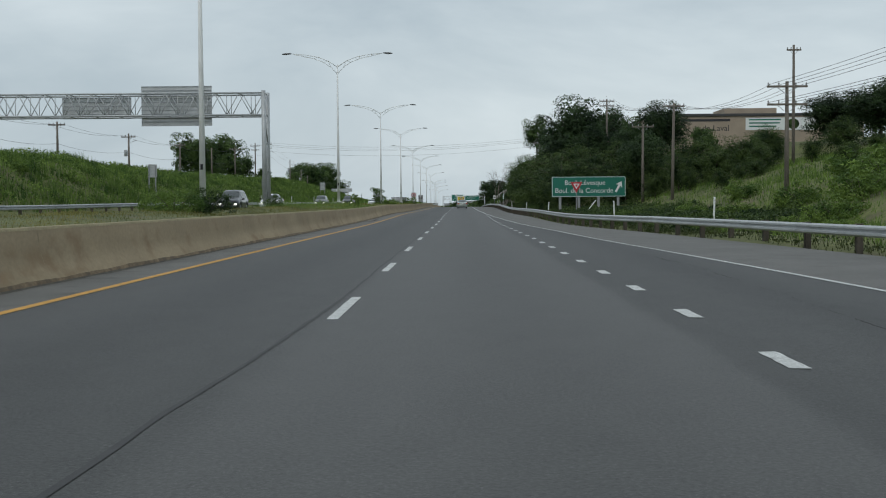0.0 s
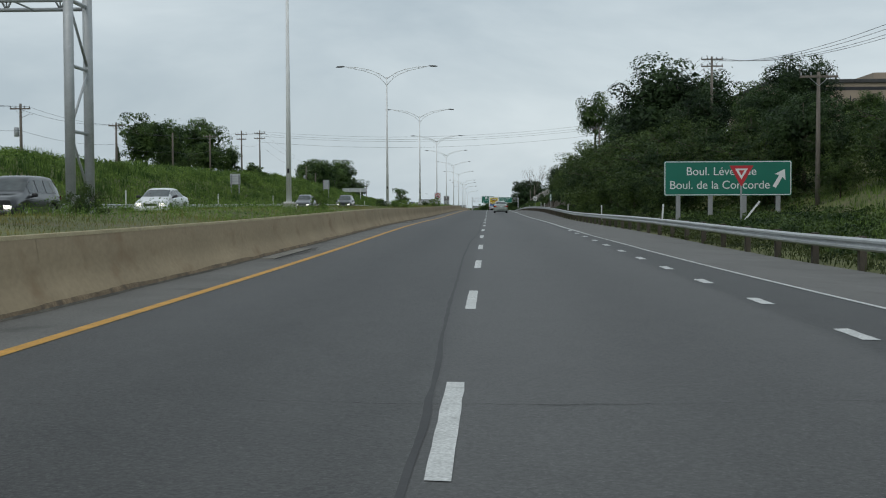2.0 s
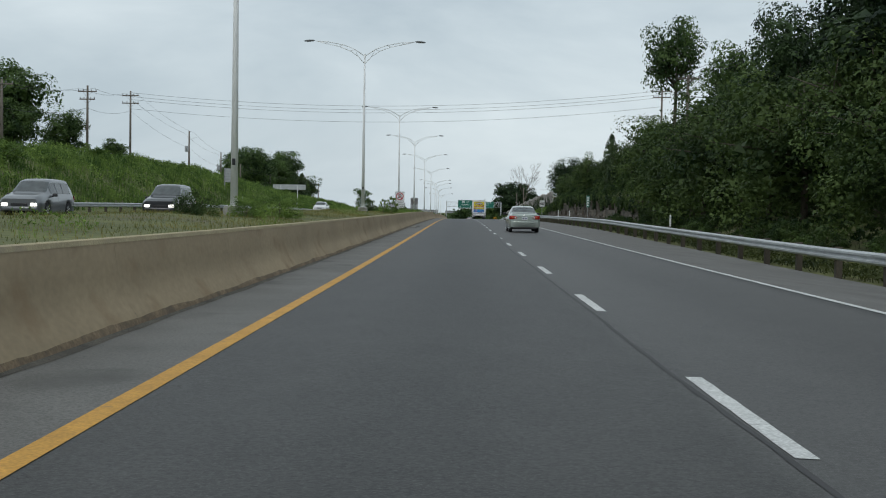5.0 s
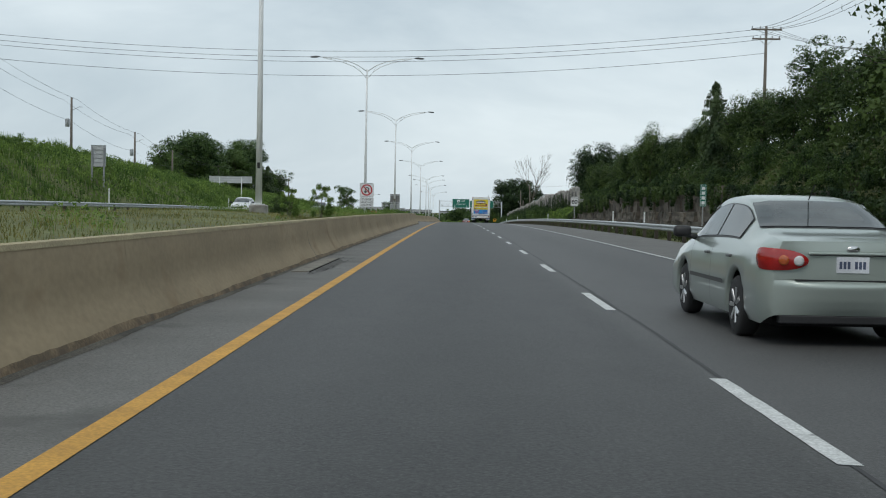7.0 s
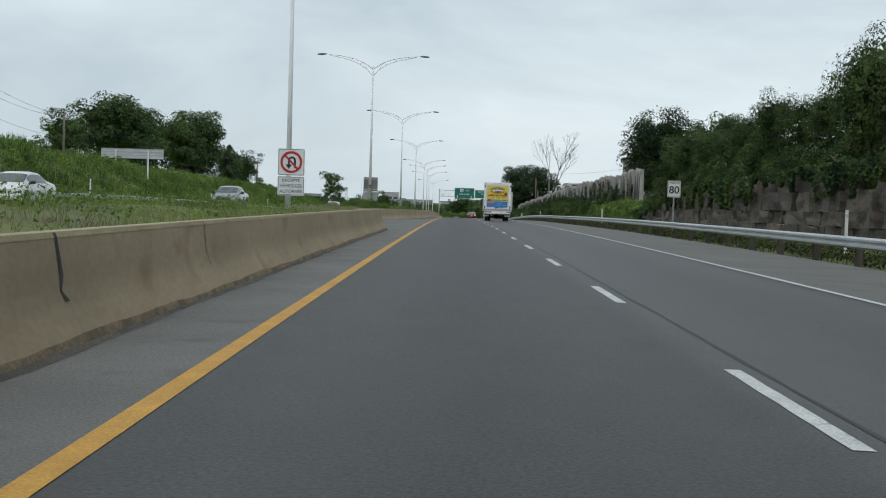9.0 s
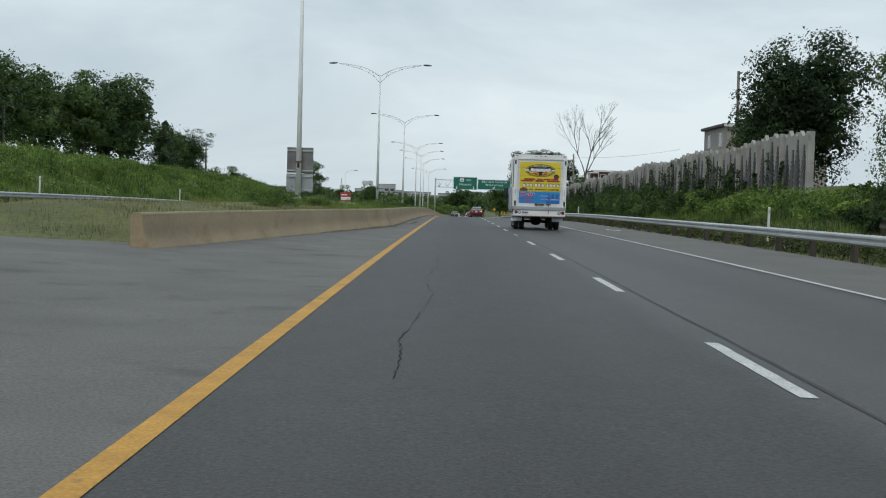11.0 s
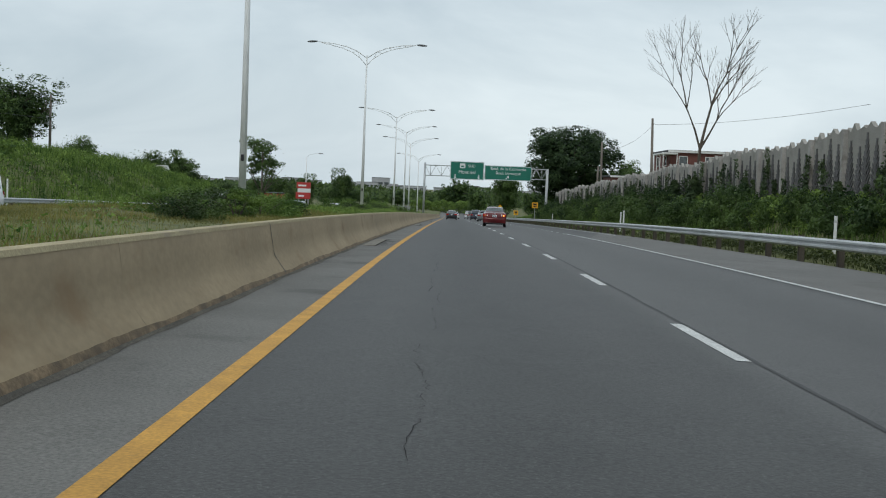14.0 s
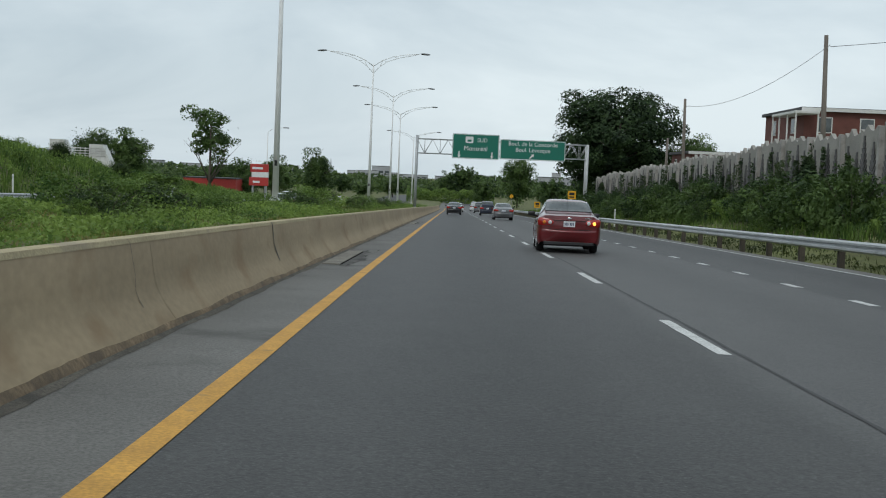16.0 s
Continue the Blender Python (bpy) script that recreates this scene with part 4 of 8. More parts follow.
pl = sign_plate("sign_panel", 9.93, 10.67, z0 + 2.0, z0 + 2.95, 313.5, M_SIGN_WHITE, s3, "", M_SIGN_BLACK, 0.015, 0.05)
lettering("letters", "MAXIMUM", 0.14, Matrix.Translation((10.3, 313.49, z0 + 2.82)), M_SIGN_BLACK, pl)
lettering("letters", "80", 0.6, Matrix.Translation((10.3, 313.49, z0 + 2.4)), M_SIGN_BLACK, pl, bold=0.008)
part("post", bx(10.26, 10.34, 313.53, 313.6, ground_z(10.3, 313.5) - 0.3, z0 + 2.9, 0.005), M_SIGN_POST, s3)

s4 = post_sign("kilometre_sign", "narrow green kilometre marker sign with white marks", "road sign")
z0 = rz(250.8)
pl = sign_plate("sign_panel", 10.18, 10.5, z0 + 1.57, z0 + 2.68, 250.8, M_SIGN_GREEN, s4, "", M_SIGN_WHITE, 0.015, 0.04)
for k in range(4):
    flat("mark_bar", rounded(10.26, 10.42, z0 + 1.68 + 0.24 * k, z0 + 1.84 + 0.24 * k, 0.02), 250.795, M_SIGN_WHITE, pl)
part("post", bx(10.31, 10.37, 250.83, 250.9, ground_z(10.3, 250.8) - 0.3, z0 + 2.6, 0.005), M_SIGN_POST, s4)

# the no-U-turn sign on a lamp column
s5 = post_sign("no_u_turn_sign", "white no-U-turn sign with a text plate on a lamp column", "road sign")
y, z0, cx = 303.62, rz(303.6), -10.33
pl = sign_plate("sign_panel", cx - 0.66, cx + 0.66, z0 + 2.38, z0 + 3.7, y, M_SIGN_WHITE, s5, "", M_SIGN_BLACK, 0.02, 0.08)


def ring_pts(x, z, r0, r1, y, mat, parent, a0=0, a1=360, n=32, name="ring"):
    bm = bmesh.new()
    R = [(bm.verts.new((x + r0 * math.cos(radians(a0 + (a1 - a0) * k / n)), y, z + r0 * math.sin(radians(a0 + (a1 - a0) * k / n)))), bm.verts.new((x + r1 * math.cos(radians(a0 + (a1 - a0) * k / n)), y, z + r1 * math.sin(radians(a0 + (a1 - a0) * k / n))))) for k in range(n + 1)]
    for p, q in zip(R, R[1:]):
        bm.faces.new((p[0], p[1], q[1], q[0]))
    return part(name, bm, mat, parent)


ring_pts(cx, z0 + 3.04, 0.42, 0.54, y - 0.012, M_SIGN_RED, pl)
ring_pts(cx + 0.03, z0 + 3.12, 0.1, 0.2, y - 0.006, M_SIGN_BLACK, pl, 0, 180, 16, "turn_arrow")
flat("turn_arrow", rounded(cx + 0.13, cx + 0.23, z0 + 2.74, z0 + 3.13, 0.01), y - 0.004, M_SIGN_BLACK, pl)
flat("turn_arrow", rounded(cx - 0.17, cx - 0.07, z0 + 2.88, z0 + 3.13, 0.01), y - 0.004, M_SIGN_BLACK, pl)
flat("turn_arrow", [(cx - 0.29, z0 + 2.92), (cx + 0.05, z0 + 2.92), (cx - 0.12, z0 + 2.7)], y - 0.005, M_SIGN_BLACK, pl)
flat("slash", [(cx - 0.36, z0 + 3.34), (cx - 0.29, z0 + 3.41), (cx + 0.36, z0 + 2.74), (cx + 0.29, z0 + 2.67)], y - 0.009, M_SIGN_RED, pl)
tp = sign_plate("text_plate", cx - 0.66, cx + 0.66, z0 + 1.4, z0 + 2.34, y, M_SIGN_WHITE, s5, "", M_SIGN_BLACK, 0.02, 0.06)
for k, w in enumerate(("EXCEPTÉ", "VÉHICULES", "AUTORISÉS")):
    lettering("letters", w, 0.22, Matrix.Translation((cx, y - 0.008, z0 + 2.14 - 0.27 * k)), M_SIGN_BLACK, tp)

# backs of the paired signs on the next column
s6 = post_sign("roadside_sign", "grey back of two stacked signs on a rusty lamp column", "road sign")
y, z0, cx = 359.52, rz(359.3), -10.46
ribbed = part("sign_panel", bx(cx - 0.68, cx + 0.68, y, y + 0.03, z0 + 2.5, z0 + 3.82, 0.006), surface("dark_weathered_sign_back", (0.2, 0.2, 0.2), 0.6, metal=0.3, vary=0.3, scale=1.5), s6, "dark weathered back")
part("sign_panel", bx(cx - 0.7, cx + 0.68, y, y + 0.03, z0 + 1.5, z0 + 2.46, 0.006), M_GALV_DULL, s6, "pale grey back")
for zz in (3.65, 2.62, 2.32, 1.62):
    part("bracket", bx(cx - 0.66, cx + 0.66, y - 0.06, y - 0.002, z0 + zz - 0.04, z0 + zz + 0.04, 0.005), M_GALV, s6)
part("rust_band", lathe([(0.15, 3.02), (0.154, 3.04), (0.154, 3.08), (0.15, 3.1)], 14, "z"), surface("rusty_band", (0.16, 0.06, 0.025), 0.9, vary=0.4, scale=8), s6, "rusty clamp band").matrix_basis = Matrix.Translation((-10.5, 359.3, z0))


def back_sign(x, y, w, h, bottom, legs, label, turn=0.0):
    z0 = ground_z(x, y)
    ob = empty("roadside_sign", pose(x, y, z0, 0, 0, turn), label, "road sign")
    ribbed_back("sign_panel", -w / 2, w / 2, bottom, bottom + h, 0, ob)
    for lx in legs:
        part("post", bx(lx - 0.06, lx + 0.06, -0.2, -0.06, -0.4, bottom + h - 0.1, 0.01), M_SIGN_WHITE if w > 3 else M_SIGN_POST, ob)


back_sign(-31.5, 131.4, 0.95, 1.35, 1.7, (-0.35, 0.35), "grey sign back on two posts at the foot of the bank")
back_sign(-31.8, 290.5, 1.25, 1.75, 1.6, (-0.5, 0.5), "pale grey sign back on two posts below the bank")
back_sign(-31.5, 205.0, 1.3, 1.3, 1.5, (-0.5, 0.5), "grey sign back on two posts at the foot of the bank")
back_sign(-34.4, 362.7, 6.2, 0.95, 1.6, (-1.6, 1.6), "wide ribbed sign back on two white posts")


def warn_sign(x, y, kind, h, label):
    z0 = ground_z(x, y)
    ob = empty("warning_sign", Matrix.Translation((x, y, z0)), label, "road sign")
    if kind == "diamond":
        pl = flat("sign_panel", [(0, h + 0.55), (-0.55, h), (0, h - 0.55), (0.55, h)], 0, M_SIGN_YELLOW, ob, 0.02)
        flat("symbol", arrow_pts(0, h, 0.55, 25), -0.024, M_SIGN_BLACK, pl)
    else:
        pl = flat("sign_panel", rounded(-0.45, 0.45, h - 0.45, h + 0.45, 0.05), 0, M_SIGN_YELLOW, ob, 0.02)
        flat("number_bar", rounded(-0.28, 0.28, h - 0.02, h + 0.28, 0.03), -0.024, M_SIGN_BLACK, pl)
        flat("unit_bar", rounded(-0.25, 0.25, h - 0.28, h - 0.14, 0.03), -0.024, M_SIGN_BLACK, pl)
    part("post", bx(-0.04, 0.04, 0.003, 0.07, -0.4, h + 0.4, 0.005), M_SIGN_POST, ob)


warn_sign(10.6, 560.0, "square", 2.6, "yellow square speed advice sign on a post")
warn_sign(11.8, 716.0, "diamond", rz(716) + 3.3 - ground_z(11.8, 716), "yellow diamond warning sign on a post")
warn_sign(10.6, 612.0, "square", 1.6, "yellow chevron board on a post")


def marker_post(x, y, h, lean, label="slim white plastic marker post with a dark band"):
    ob = empty("marker_post", pose(x, y, ground_z(x, y), 0, lean, 0), label, "marker post", "roadside marker posts")
    part("stake", bx(-0.05, 0.05, -0.015, 0.015, -0.3, h, 0.006), M_SIGN_WHITE, ob)
    part("band", bx(-0.052, 0.052, -0.017, 0.017, h - 0.22, h - 0.14), M_SIGN_BACK, ob)


for x, y, h, lean in ((14.9, 68.3, 1.5, 2), (12.6, 91.2, 1.5, -2), (10.5, 128.2, 1.5, 4), (10.2, 162.4, 1.5, 0), (10.1, 205, 1.4, 0), (10.2, 283, 1.5, 0), (10.2, 268, 1.4, 0), (10.1, 345, 1.4, 0), (9.9, 461.4, 1.6, 0), (9.9, 463.0, 1.5, 1), (9.9, 520, 1.4, 0), (9.9, 415, 1.4, 0)):
    marker_post(x, y, h, lean)
for x, y in ((-28.4, 150), (-28.4, 182), (-28.4, 214), (-28.4, 246), (-28.4, 282), (-28.4, 330), (-28.4, 372), (-28.4, 410), (-28.4, 446), (-28.4, 500)):
    marker_post(x, y, 1.7, 0)
marker_post(13.6, 121.0, 1.7, 38, "white marker post knocked over beside the rail")


# ---- utility poles and wires ----
def utility_pole(x, y, top, arms, label, lean=0.0, gear=False, lift=0.0, turn=0.0):
    """top: height over the road; arms: heights below the top and half lengths of the crossarms."""
    g = ground_z(x, y) - 0.2
    h = rz(y) + top - g
    ob = empty("utility_pole", pose(x, y, g, 0, lean, turn), label, "utility pole")
    part("pole", bar([(0, 0, -0.5), (0, 0, h * 0.5), (0, 0, h)], [0.17, 0.145, 0.11], 10), M_WOOD_POLE, ob, smooth=True)
    for d, w in arms:
        a = part("crossarm", bx(-w, w, -0.15, -0.05, h - d - 0.07, h - d + 0.07, 0.01), M_WOOD_POLE, ob)
        for k in (-1, -0.45, 0.45, 1):
            i = part("insulator", lathe([(0.03, 0), (0.06, 0.05), (0.04, 0.1), (0.06, 0.14), (0.03, 0.2)], 8, "z"), M_INSUL, a)
            i.matrix_basis = Matrix.Translation((k * (w - 0.08), -0.1, h - d + 0.07))
        part("brace", bar([(-w * 0.5, -0.1, h - d - 0.05), (0, -0.12, h - d - 0.6), (w * 0.5, -0.1, h - d - 0.05)], 0.02, 5), M_GALV_DULL, ob)
    if gear:
        part("transformer", lathe([(0.2, 0), (0.24, 0.05), (0.24, 0.8), (0.18, 0.9)], 14, "z"), M_GALV_DULL, ob, "grey transformer can", smooth=True).matrix_basis = Matrix.Translation((-0.4, -0.1, h - 3.2))
        part("street_arm", bar([(0, 0, h - 1.4), (0.9, 0, h - 1.0), (1.2, 0, h - 1.05)], 0.03, 6), M_GALV_DULL, ob)
    return Vector((x, y, rz(y) + top))


LP = [utility_pole(x, y, t, a, "weathered wooden utility pole on the grassy bank", gear=gr) for x, y, t, a, gr in (
    (-46.3, 120, 11.0, ((0.4, 0.9),), False), (-46.3, 145, 11.0, ((0.4, 1.0),), False), (-45.1, 171, 11.1, ((0.5, 1.0),), True), (-44.3, 198, 11.1, ((0.4, 0.9),), False),
    (-45, 226, 11.5, (), False), (-44.8, 248, 12.6, ((0.4, 1.1),), False), (-45.3, 275, 14.9, ((0.7, 1.1), (1.6, 0.9)), False), (-45.6, 294, 16.2, ((0.6, 1.1), (1.6, 1.1)), False), (-44, 321, 12.9, (), True), (-45, 350.4, 11.3, (), True), (-47, 380, 10.6, (), False), (-46, 412, 10.0, ((0.4, 0.9),), False), (-46, 505, 12.0, (), True))]
RP = [utility_pole(x, y, t, a, "weathered wooden utility pole with crossarms on the wooded bank", lean=ln) for x, y, t, a, ln in (
    (23.4, 85.2, 9.2, ((0.35, 1.35), (1.55, 1.35)), 0), (21.7, 118.8, 10.4, ((0.3, 1.0),), 1), (21.2, 133.8, 9.4, ((0.3, 1.2),), 0), (22.9, 179, 16.0, ((0.3, 1.1), (1.0, 1.1)), 0), (24.4, 294, 17.5, ((0.3, 1.3), (1.1, 1.2)), 0),
    (16.9, 236.5, 12.6, ((0.3, 0.9),), 0))]
RP2 = [utility_pole(x, y, t, (), "bare weathered wooden pole behind the noise wall", lean=ln) for x, y, t, ln in ((17.3, 494, 11.0, -1.5), (17.0, 531, 10.9, -1), (18.5, 548, 8.6, 1), (20.6, 395, 12.6, -1))]
tall = utility_pole(33.6, 120.1, 16.0, ((0.5, 0.7),), "tall wooden utility pole on the grassy bank")


def wire(a, b, sag, n=14, r=0.014):
    P = [Vector(a).lerp(Vector(b), k / n) - Vector((0, 0, 4 * sag * (k / n) * (1 - k / n))) for k in range(n + 1)]
    return tagged(part("overhead_wire", bar(P, r, 4), M_WIRE), "thin black overhead wire between wooden poles", "cable", "overhead wires")


for a, b in zip(LP, LP[1:]):
    for dx, dz in ((-0.8, -0.3), (0.8, -0.3), (0, -2.6)):
        wire(a + Vector((dx, 0, dz)), b + Vector((dx, 0, dz)), 0.5)
for dx, dz in ((0, -0.2), (0, -0.7), (0, -1.1), (0, -2.3)):
    wire(LP[7] + Vector((dx, 0, dz)), RP[4] + Vector((dx, 0, dz)), 1.9, 24, 0.016)
chain = [RP[0], RP[1], RP[3], RP[5], RP[4]]
for a, b in zip(chain, chain[1:]):
    for dx in (-1.1, -0.4, 0.5, 1.1):
        wire(a + Vector((dx, 0, -0.2)), b + Vector((dx, 0, -0.2)), 0.9)
for dx in (-1.2, -0.4, 0.4, 1.2):
    wire(RP[0] + Vector((dx, 0, -0.2)), (40 + dx, 38, 16.5), 1.0)
    wire(RP[0] + Vector((dx, 0, -1.4)), (44 + dx, 40, 14.0), 0.8)
for dx in (-1.1, -0.4, 0.5, 1.1):
    wire(RP[4] + Vector((dx, 0, -0.3)), (46, 318 + dx, 19.5), 0.8)
wire(RP2[0] + Vector((0, 0, -0.5)), RP2[1] + Vector((0, 0, -0.6)), 1.0)
wire(RP2[0] + Vector((0, 0, -0.6)), (30, 470, 8.5), 0.4)
wire(RP2[1] + Vector((0, 0, -0.6)), RP2[2] + Vector((0, 0, -0.4)), 0.3)


# ---- rock face beside the rail ----
def boulder(seed):
    r = random.Random(seed)
    bm = bmesh.new()
    bmesh.ops.create_cube(bm, size=1.0)
    bmesh.ops.subdivide_edges(bm, edges=bm.edges[:], cuts=1, use_grid_fill=True)
    for v in bm.verts:
        v.co += Vector((r.uniform(-0.08, 0.08), r.uniform(-0.03, 0.03), r.uniform(-0.045, 0.045)))
        v.co *= 1.0 if v.co.length < 0.72 else r.uniform(0.93, 0.99)
    return bm


rock_face = empty("rock_face", Matrix.Identity(4), "cut grey-brown rock face of stacked broken blocks", "rock face", kind="structure")
ROCKS = [part("rock", boulder(40 + k), M_ROCK, rock_face) for k in range(7)]
rnd = random.Random(11)
first = set()
# beds of broad blocks, lying one over the other and stepping back
for low, high, back in ((-0.15, 0.75, 0.0), (0.72, 1.35, 0.1), (1.32, 2.2, 0.2), (2.15, 2.85, 0.42)):
    y = 227.0 + rnd.uniform(0, 1)
    while y < 344:
        L = rnd.uniform(0.7, 1.5) if rnd.random() < 0.4 else rnd.uniform(1.5, 3.0)
        top = np.interp(y, [227, 238, 262, 290, 325, 344], [0.8, 1.9, 2.6, 2.9, 2.4, 0.8])
        if high < top + 0.35 and rnd.random() < (1.0 if high < 1.4 else 0.86):
            k = rnd.randrange(7)
            H = (high - low) * rnd.uniform(0.94, 1.06)
            m = Matrix.LocRotScale((13.15 + back + rnd.uniform(-0.17, 0.17), y + L / 2, rz(y) + (low + high) / 2), Euler((rnd.uniform(-0.025, 0.025), rnd.uniform(-0.05, 0.05), rnd.uniform(-0.05, 0.05))), (0.9, L * 0.99, H * 0.98))
            if k in first:
                share("rock", ROCKS[k], rock_face, m)
            else:
                first.add(k)
                ROCKS[k].matrix_basis = m
        y += L + rnd.uniform(-0.02, 0.03)


# ---- noise wall with sawtooth tops ----
M_PANEL = surface("pale_wall_concrete", (0.29, 0.28, 0.255), 0.92, vary=0.12, scale=0.8, fine=20, fine_vary=0.12, bump=0.4, dirt=(0.2, 0.19, 0.17), dirt_at=0.58, dirt_scale=0.7, spread=0.1)
noise_wall = empty("noise_wall", Matrix.Identity(4), "pale concrete noise wall of panels with sawtooth tops", "noise wall", kind="structure")
M_RELIEF = surface("dark_relief_concrete", (0.105, 0.103, 0.105), 0.92, vary=0.2, scale=1.5, fine=20, fine_vary=0.2, bump=0.4, spread=0.15)
panels, reliefs = [], []
for v in range(2):
    bm = bmesh.new()
    out = [(0, -1.5)] + [(a, b + 0.06 * v * (-1) ** k) for k, (a, b) in enumerate(((0, 3.74), (0.35, 3.98), (0.8, 3.76), (1.2, 3.84), (1.55, 4.06), (2.0, 3.78), (2.4, 3.9)))] + [(2.4, -1.5)]
    A = [bm.verts.new((-0.1, a, b)) for a, b in out]
    B = [bm.verts.new((0.1, a, b)) for a, b in out]
    bm.faces.new(A)
    bm.faces.new(B[::-1])
    for i in range(len(out)):
        j = (i + 1) % len(out)
        bm.faces.new((A[i], A[j], B[j], B[i]))
    panels.append(part("wall_panel", bm, M_PANEL, noise_wall))
    # two ears of slanting ribs stand out from each panel
    bm = bmesh.new()
    for c in (0.62, 1.78):
        top = 3.3 - 0.25 * v + 0.3 * (c > 1)
        box(bm, -0.15, -0.102, c - 0.07, c + 0.07, -1.3, top)
        for k in range(13):
            z = top - 0.55 - 0.3 * k
            reach = min(0.5, 0.16 + 0.07 * k)
            for q in (-1, 1):
                W = [(c + q * 0.075, z), (c + q * reach, z + reach * 0.9), (c + q * reach, z + reach * 0.9 + 0.12), (c + q * 0.075, z + 0.16)]
                P = [bm.verts.new((-0.145, a, b)) for a, b in W]
                Q = [bm.verts.new((-0.102, a, b)) for a, b in W]
                bm.faces.new(P if q < 0 else P[::-1])
                for e in range(4):
                    bm.faces.new((P[e], P[(e + 1) % 4], Q[(e + 1) % 4], Q[e]) if q > 0 else (P[(e + 1) % 4], P[e], Q[e], Q[(e + 1) % 4]))
    reliefs.append(part("panel_relief", bm, M_RELIEF, noise_wall, "dark ribbed relief like an ear of wheat"))
post0 = part("wall_post", bx(-0.17, 0.17, -0.14, 0.14, -1.6, 3.95, 0.02), M_CONCRETE, noise_wall)
for k in range(90):
    y = 357 + 2.45 * k
    m = Matrix.Translation((15.2 + 0.14 * (k % 2), y, rz(y) + 1.28 + 0.15 * math.sin(k * 0.7)))
    if k < 2:
        panels[k].matrix_basis = reliefs[k].matrix_basis = m
    else:
        share("wall_panel", panels[k % 2], noise_wall, m)
        share("panel_relief", reliefs[k % 2], noise_wall, m)
    if k == 0:
        post0.matrix_basis = m
    else:
        share("wall_post", post0, noise_wall, m)


# ---- drain strips sunk beside the barrier ----
M_SLOT = surface("dark_slot", (0.006, 0.006, 0.006), 1.0, spec=0.0)
M_BROKEN = surface("broken_asphalt", (0.07, 0.068, 0.065), 0.95, vary=0.45, scale=3, fine=18, fine_vary=0.4, bump=0.8, bump_scale=20)
M_INLET = surface("dusty_inlet_concrete", (0.2, 0.188, 0.162), 0.92, vary=0.2, scale=2, fine_vary=0.2, bump=0.4, dirt=(0.1, 0.095, 0.085), dirt_scale=2.5)
for i, y0 in enumerate((84.5, 129.5, 213.8, 362.2, 409.0, 452.0, 495.0)):
    ob = empty("drain_inlet", pose(-4.78 + float(barrier_x(y0 + 3)) + 5.2, y0, rz(y0), math.degrees(math.atan2(rz(y0 + 5.8) - rz(y0), 5.8)), 0, 0), "long kerb drain inlet with a dark slot beside the barrier", "drain")
    part("slab", bx(-0.33, 0.0, 0, 5.8, -0.02, 0.022, 0.006), M_INLET, ob, "pale concrete slab")
    part("slot", bx(0.002, 0.032, 0.05, 5.75, -0.02, 0.007), M_SLOT, ob, "dark slot")
    r = random.Random(i)
    V = [p for k in range(25) for p in ((0.034, 0.3 * k - 0.5, 0.006), (0.034 + (0.06 + 0.3 * r.random()) * math.sin(math.pi * (k + 0.5) / 25), 0.3 * k - 0.5, 0.006))]
    np_part("broken_asphalt", V, [(2 * k, 2 * k + 1, 2 * k + 3, 2 * k + 2) for k in range(24)], M_BROKEN, ob, "dark broken asphalt")
    q = float(barrier_x(y0 + 3)) + 5.2
    crack("crack", [(q - 4.62, y0 - 0.6), (q - 4.5, y0 + 2.5), (q - 4.55, y0 + 4.2), (q - 4.42, y0 + 7.0)], 0.03, 0.05, 60 + i, None, 0.3)
    crack("crack", [(q - 4.9, y0 + 6.1), (q - 4.35, y0 + 6.3)], 0.035, 0.04, 80 + i, None, 0.3)

# ---- vegetation ----
def leaves(P, N, size, rng, aspect=1.6, loose=0.7):
    """Small three-cornered leaves at the points P, facing roughly along N."""
    n = len(P)
    N = N + rng.normal(size=(n, 3)) * loose
    N /= np.linalg.norm(N, axis=1)[:, None] + 1e-9
    d = np.cross(N, rng.normal(size=(n, 3)))
    d /= np.linalg.norm(d, axis=1)[:, None] + 1e-9
    e = np.cross(N, d)
    s = (size * rng.uniform(0.55, 1.4, n))[:, None]
    V = np.stack([P - d * s * aspect * 0.45, P + d * s * aspect * 0.25 + e * s * 0.5, P + d * s * aspect * 0.3 - e * s * 0.5], 1)
    i = np.arange(n) * 3
    return V.reshape(-1, 3), np.stack([i, i + 1, i + 2], 1)


def clumps(rng, centres, radii, total, squash=0.75):
    """Points spread through round clumps by their size, thicker towards the skins, with outward directions."""
    R = np.asarray(radii, float)
    per = np.maximum(8, (total * R**2 / (R**2).sum()).astype(int))
    c = np.repeat(np.asarray(centres, float), per, axis=0)
    r = np.repeat(R, per)
    d = rng.normal(size=(len(c), 3))
    d /= np.linalg.norm(d, axis=1)[:, None]
    u = rng.uniform(0.1, 1.0, len(c)) ** 0.5 * (1 + 0.22 * np.sin(5 * d[:, 0] + c[:, 2] * 3) * np.sin(6 * d[:, 2] + c[:, 0] * 2))
    p = d * (r * u)[:, None]
    p[:, 2] *= squash
    return c + p, d + np.array([0, 0, 0.35])


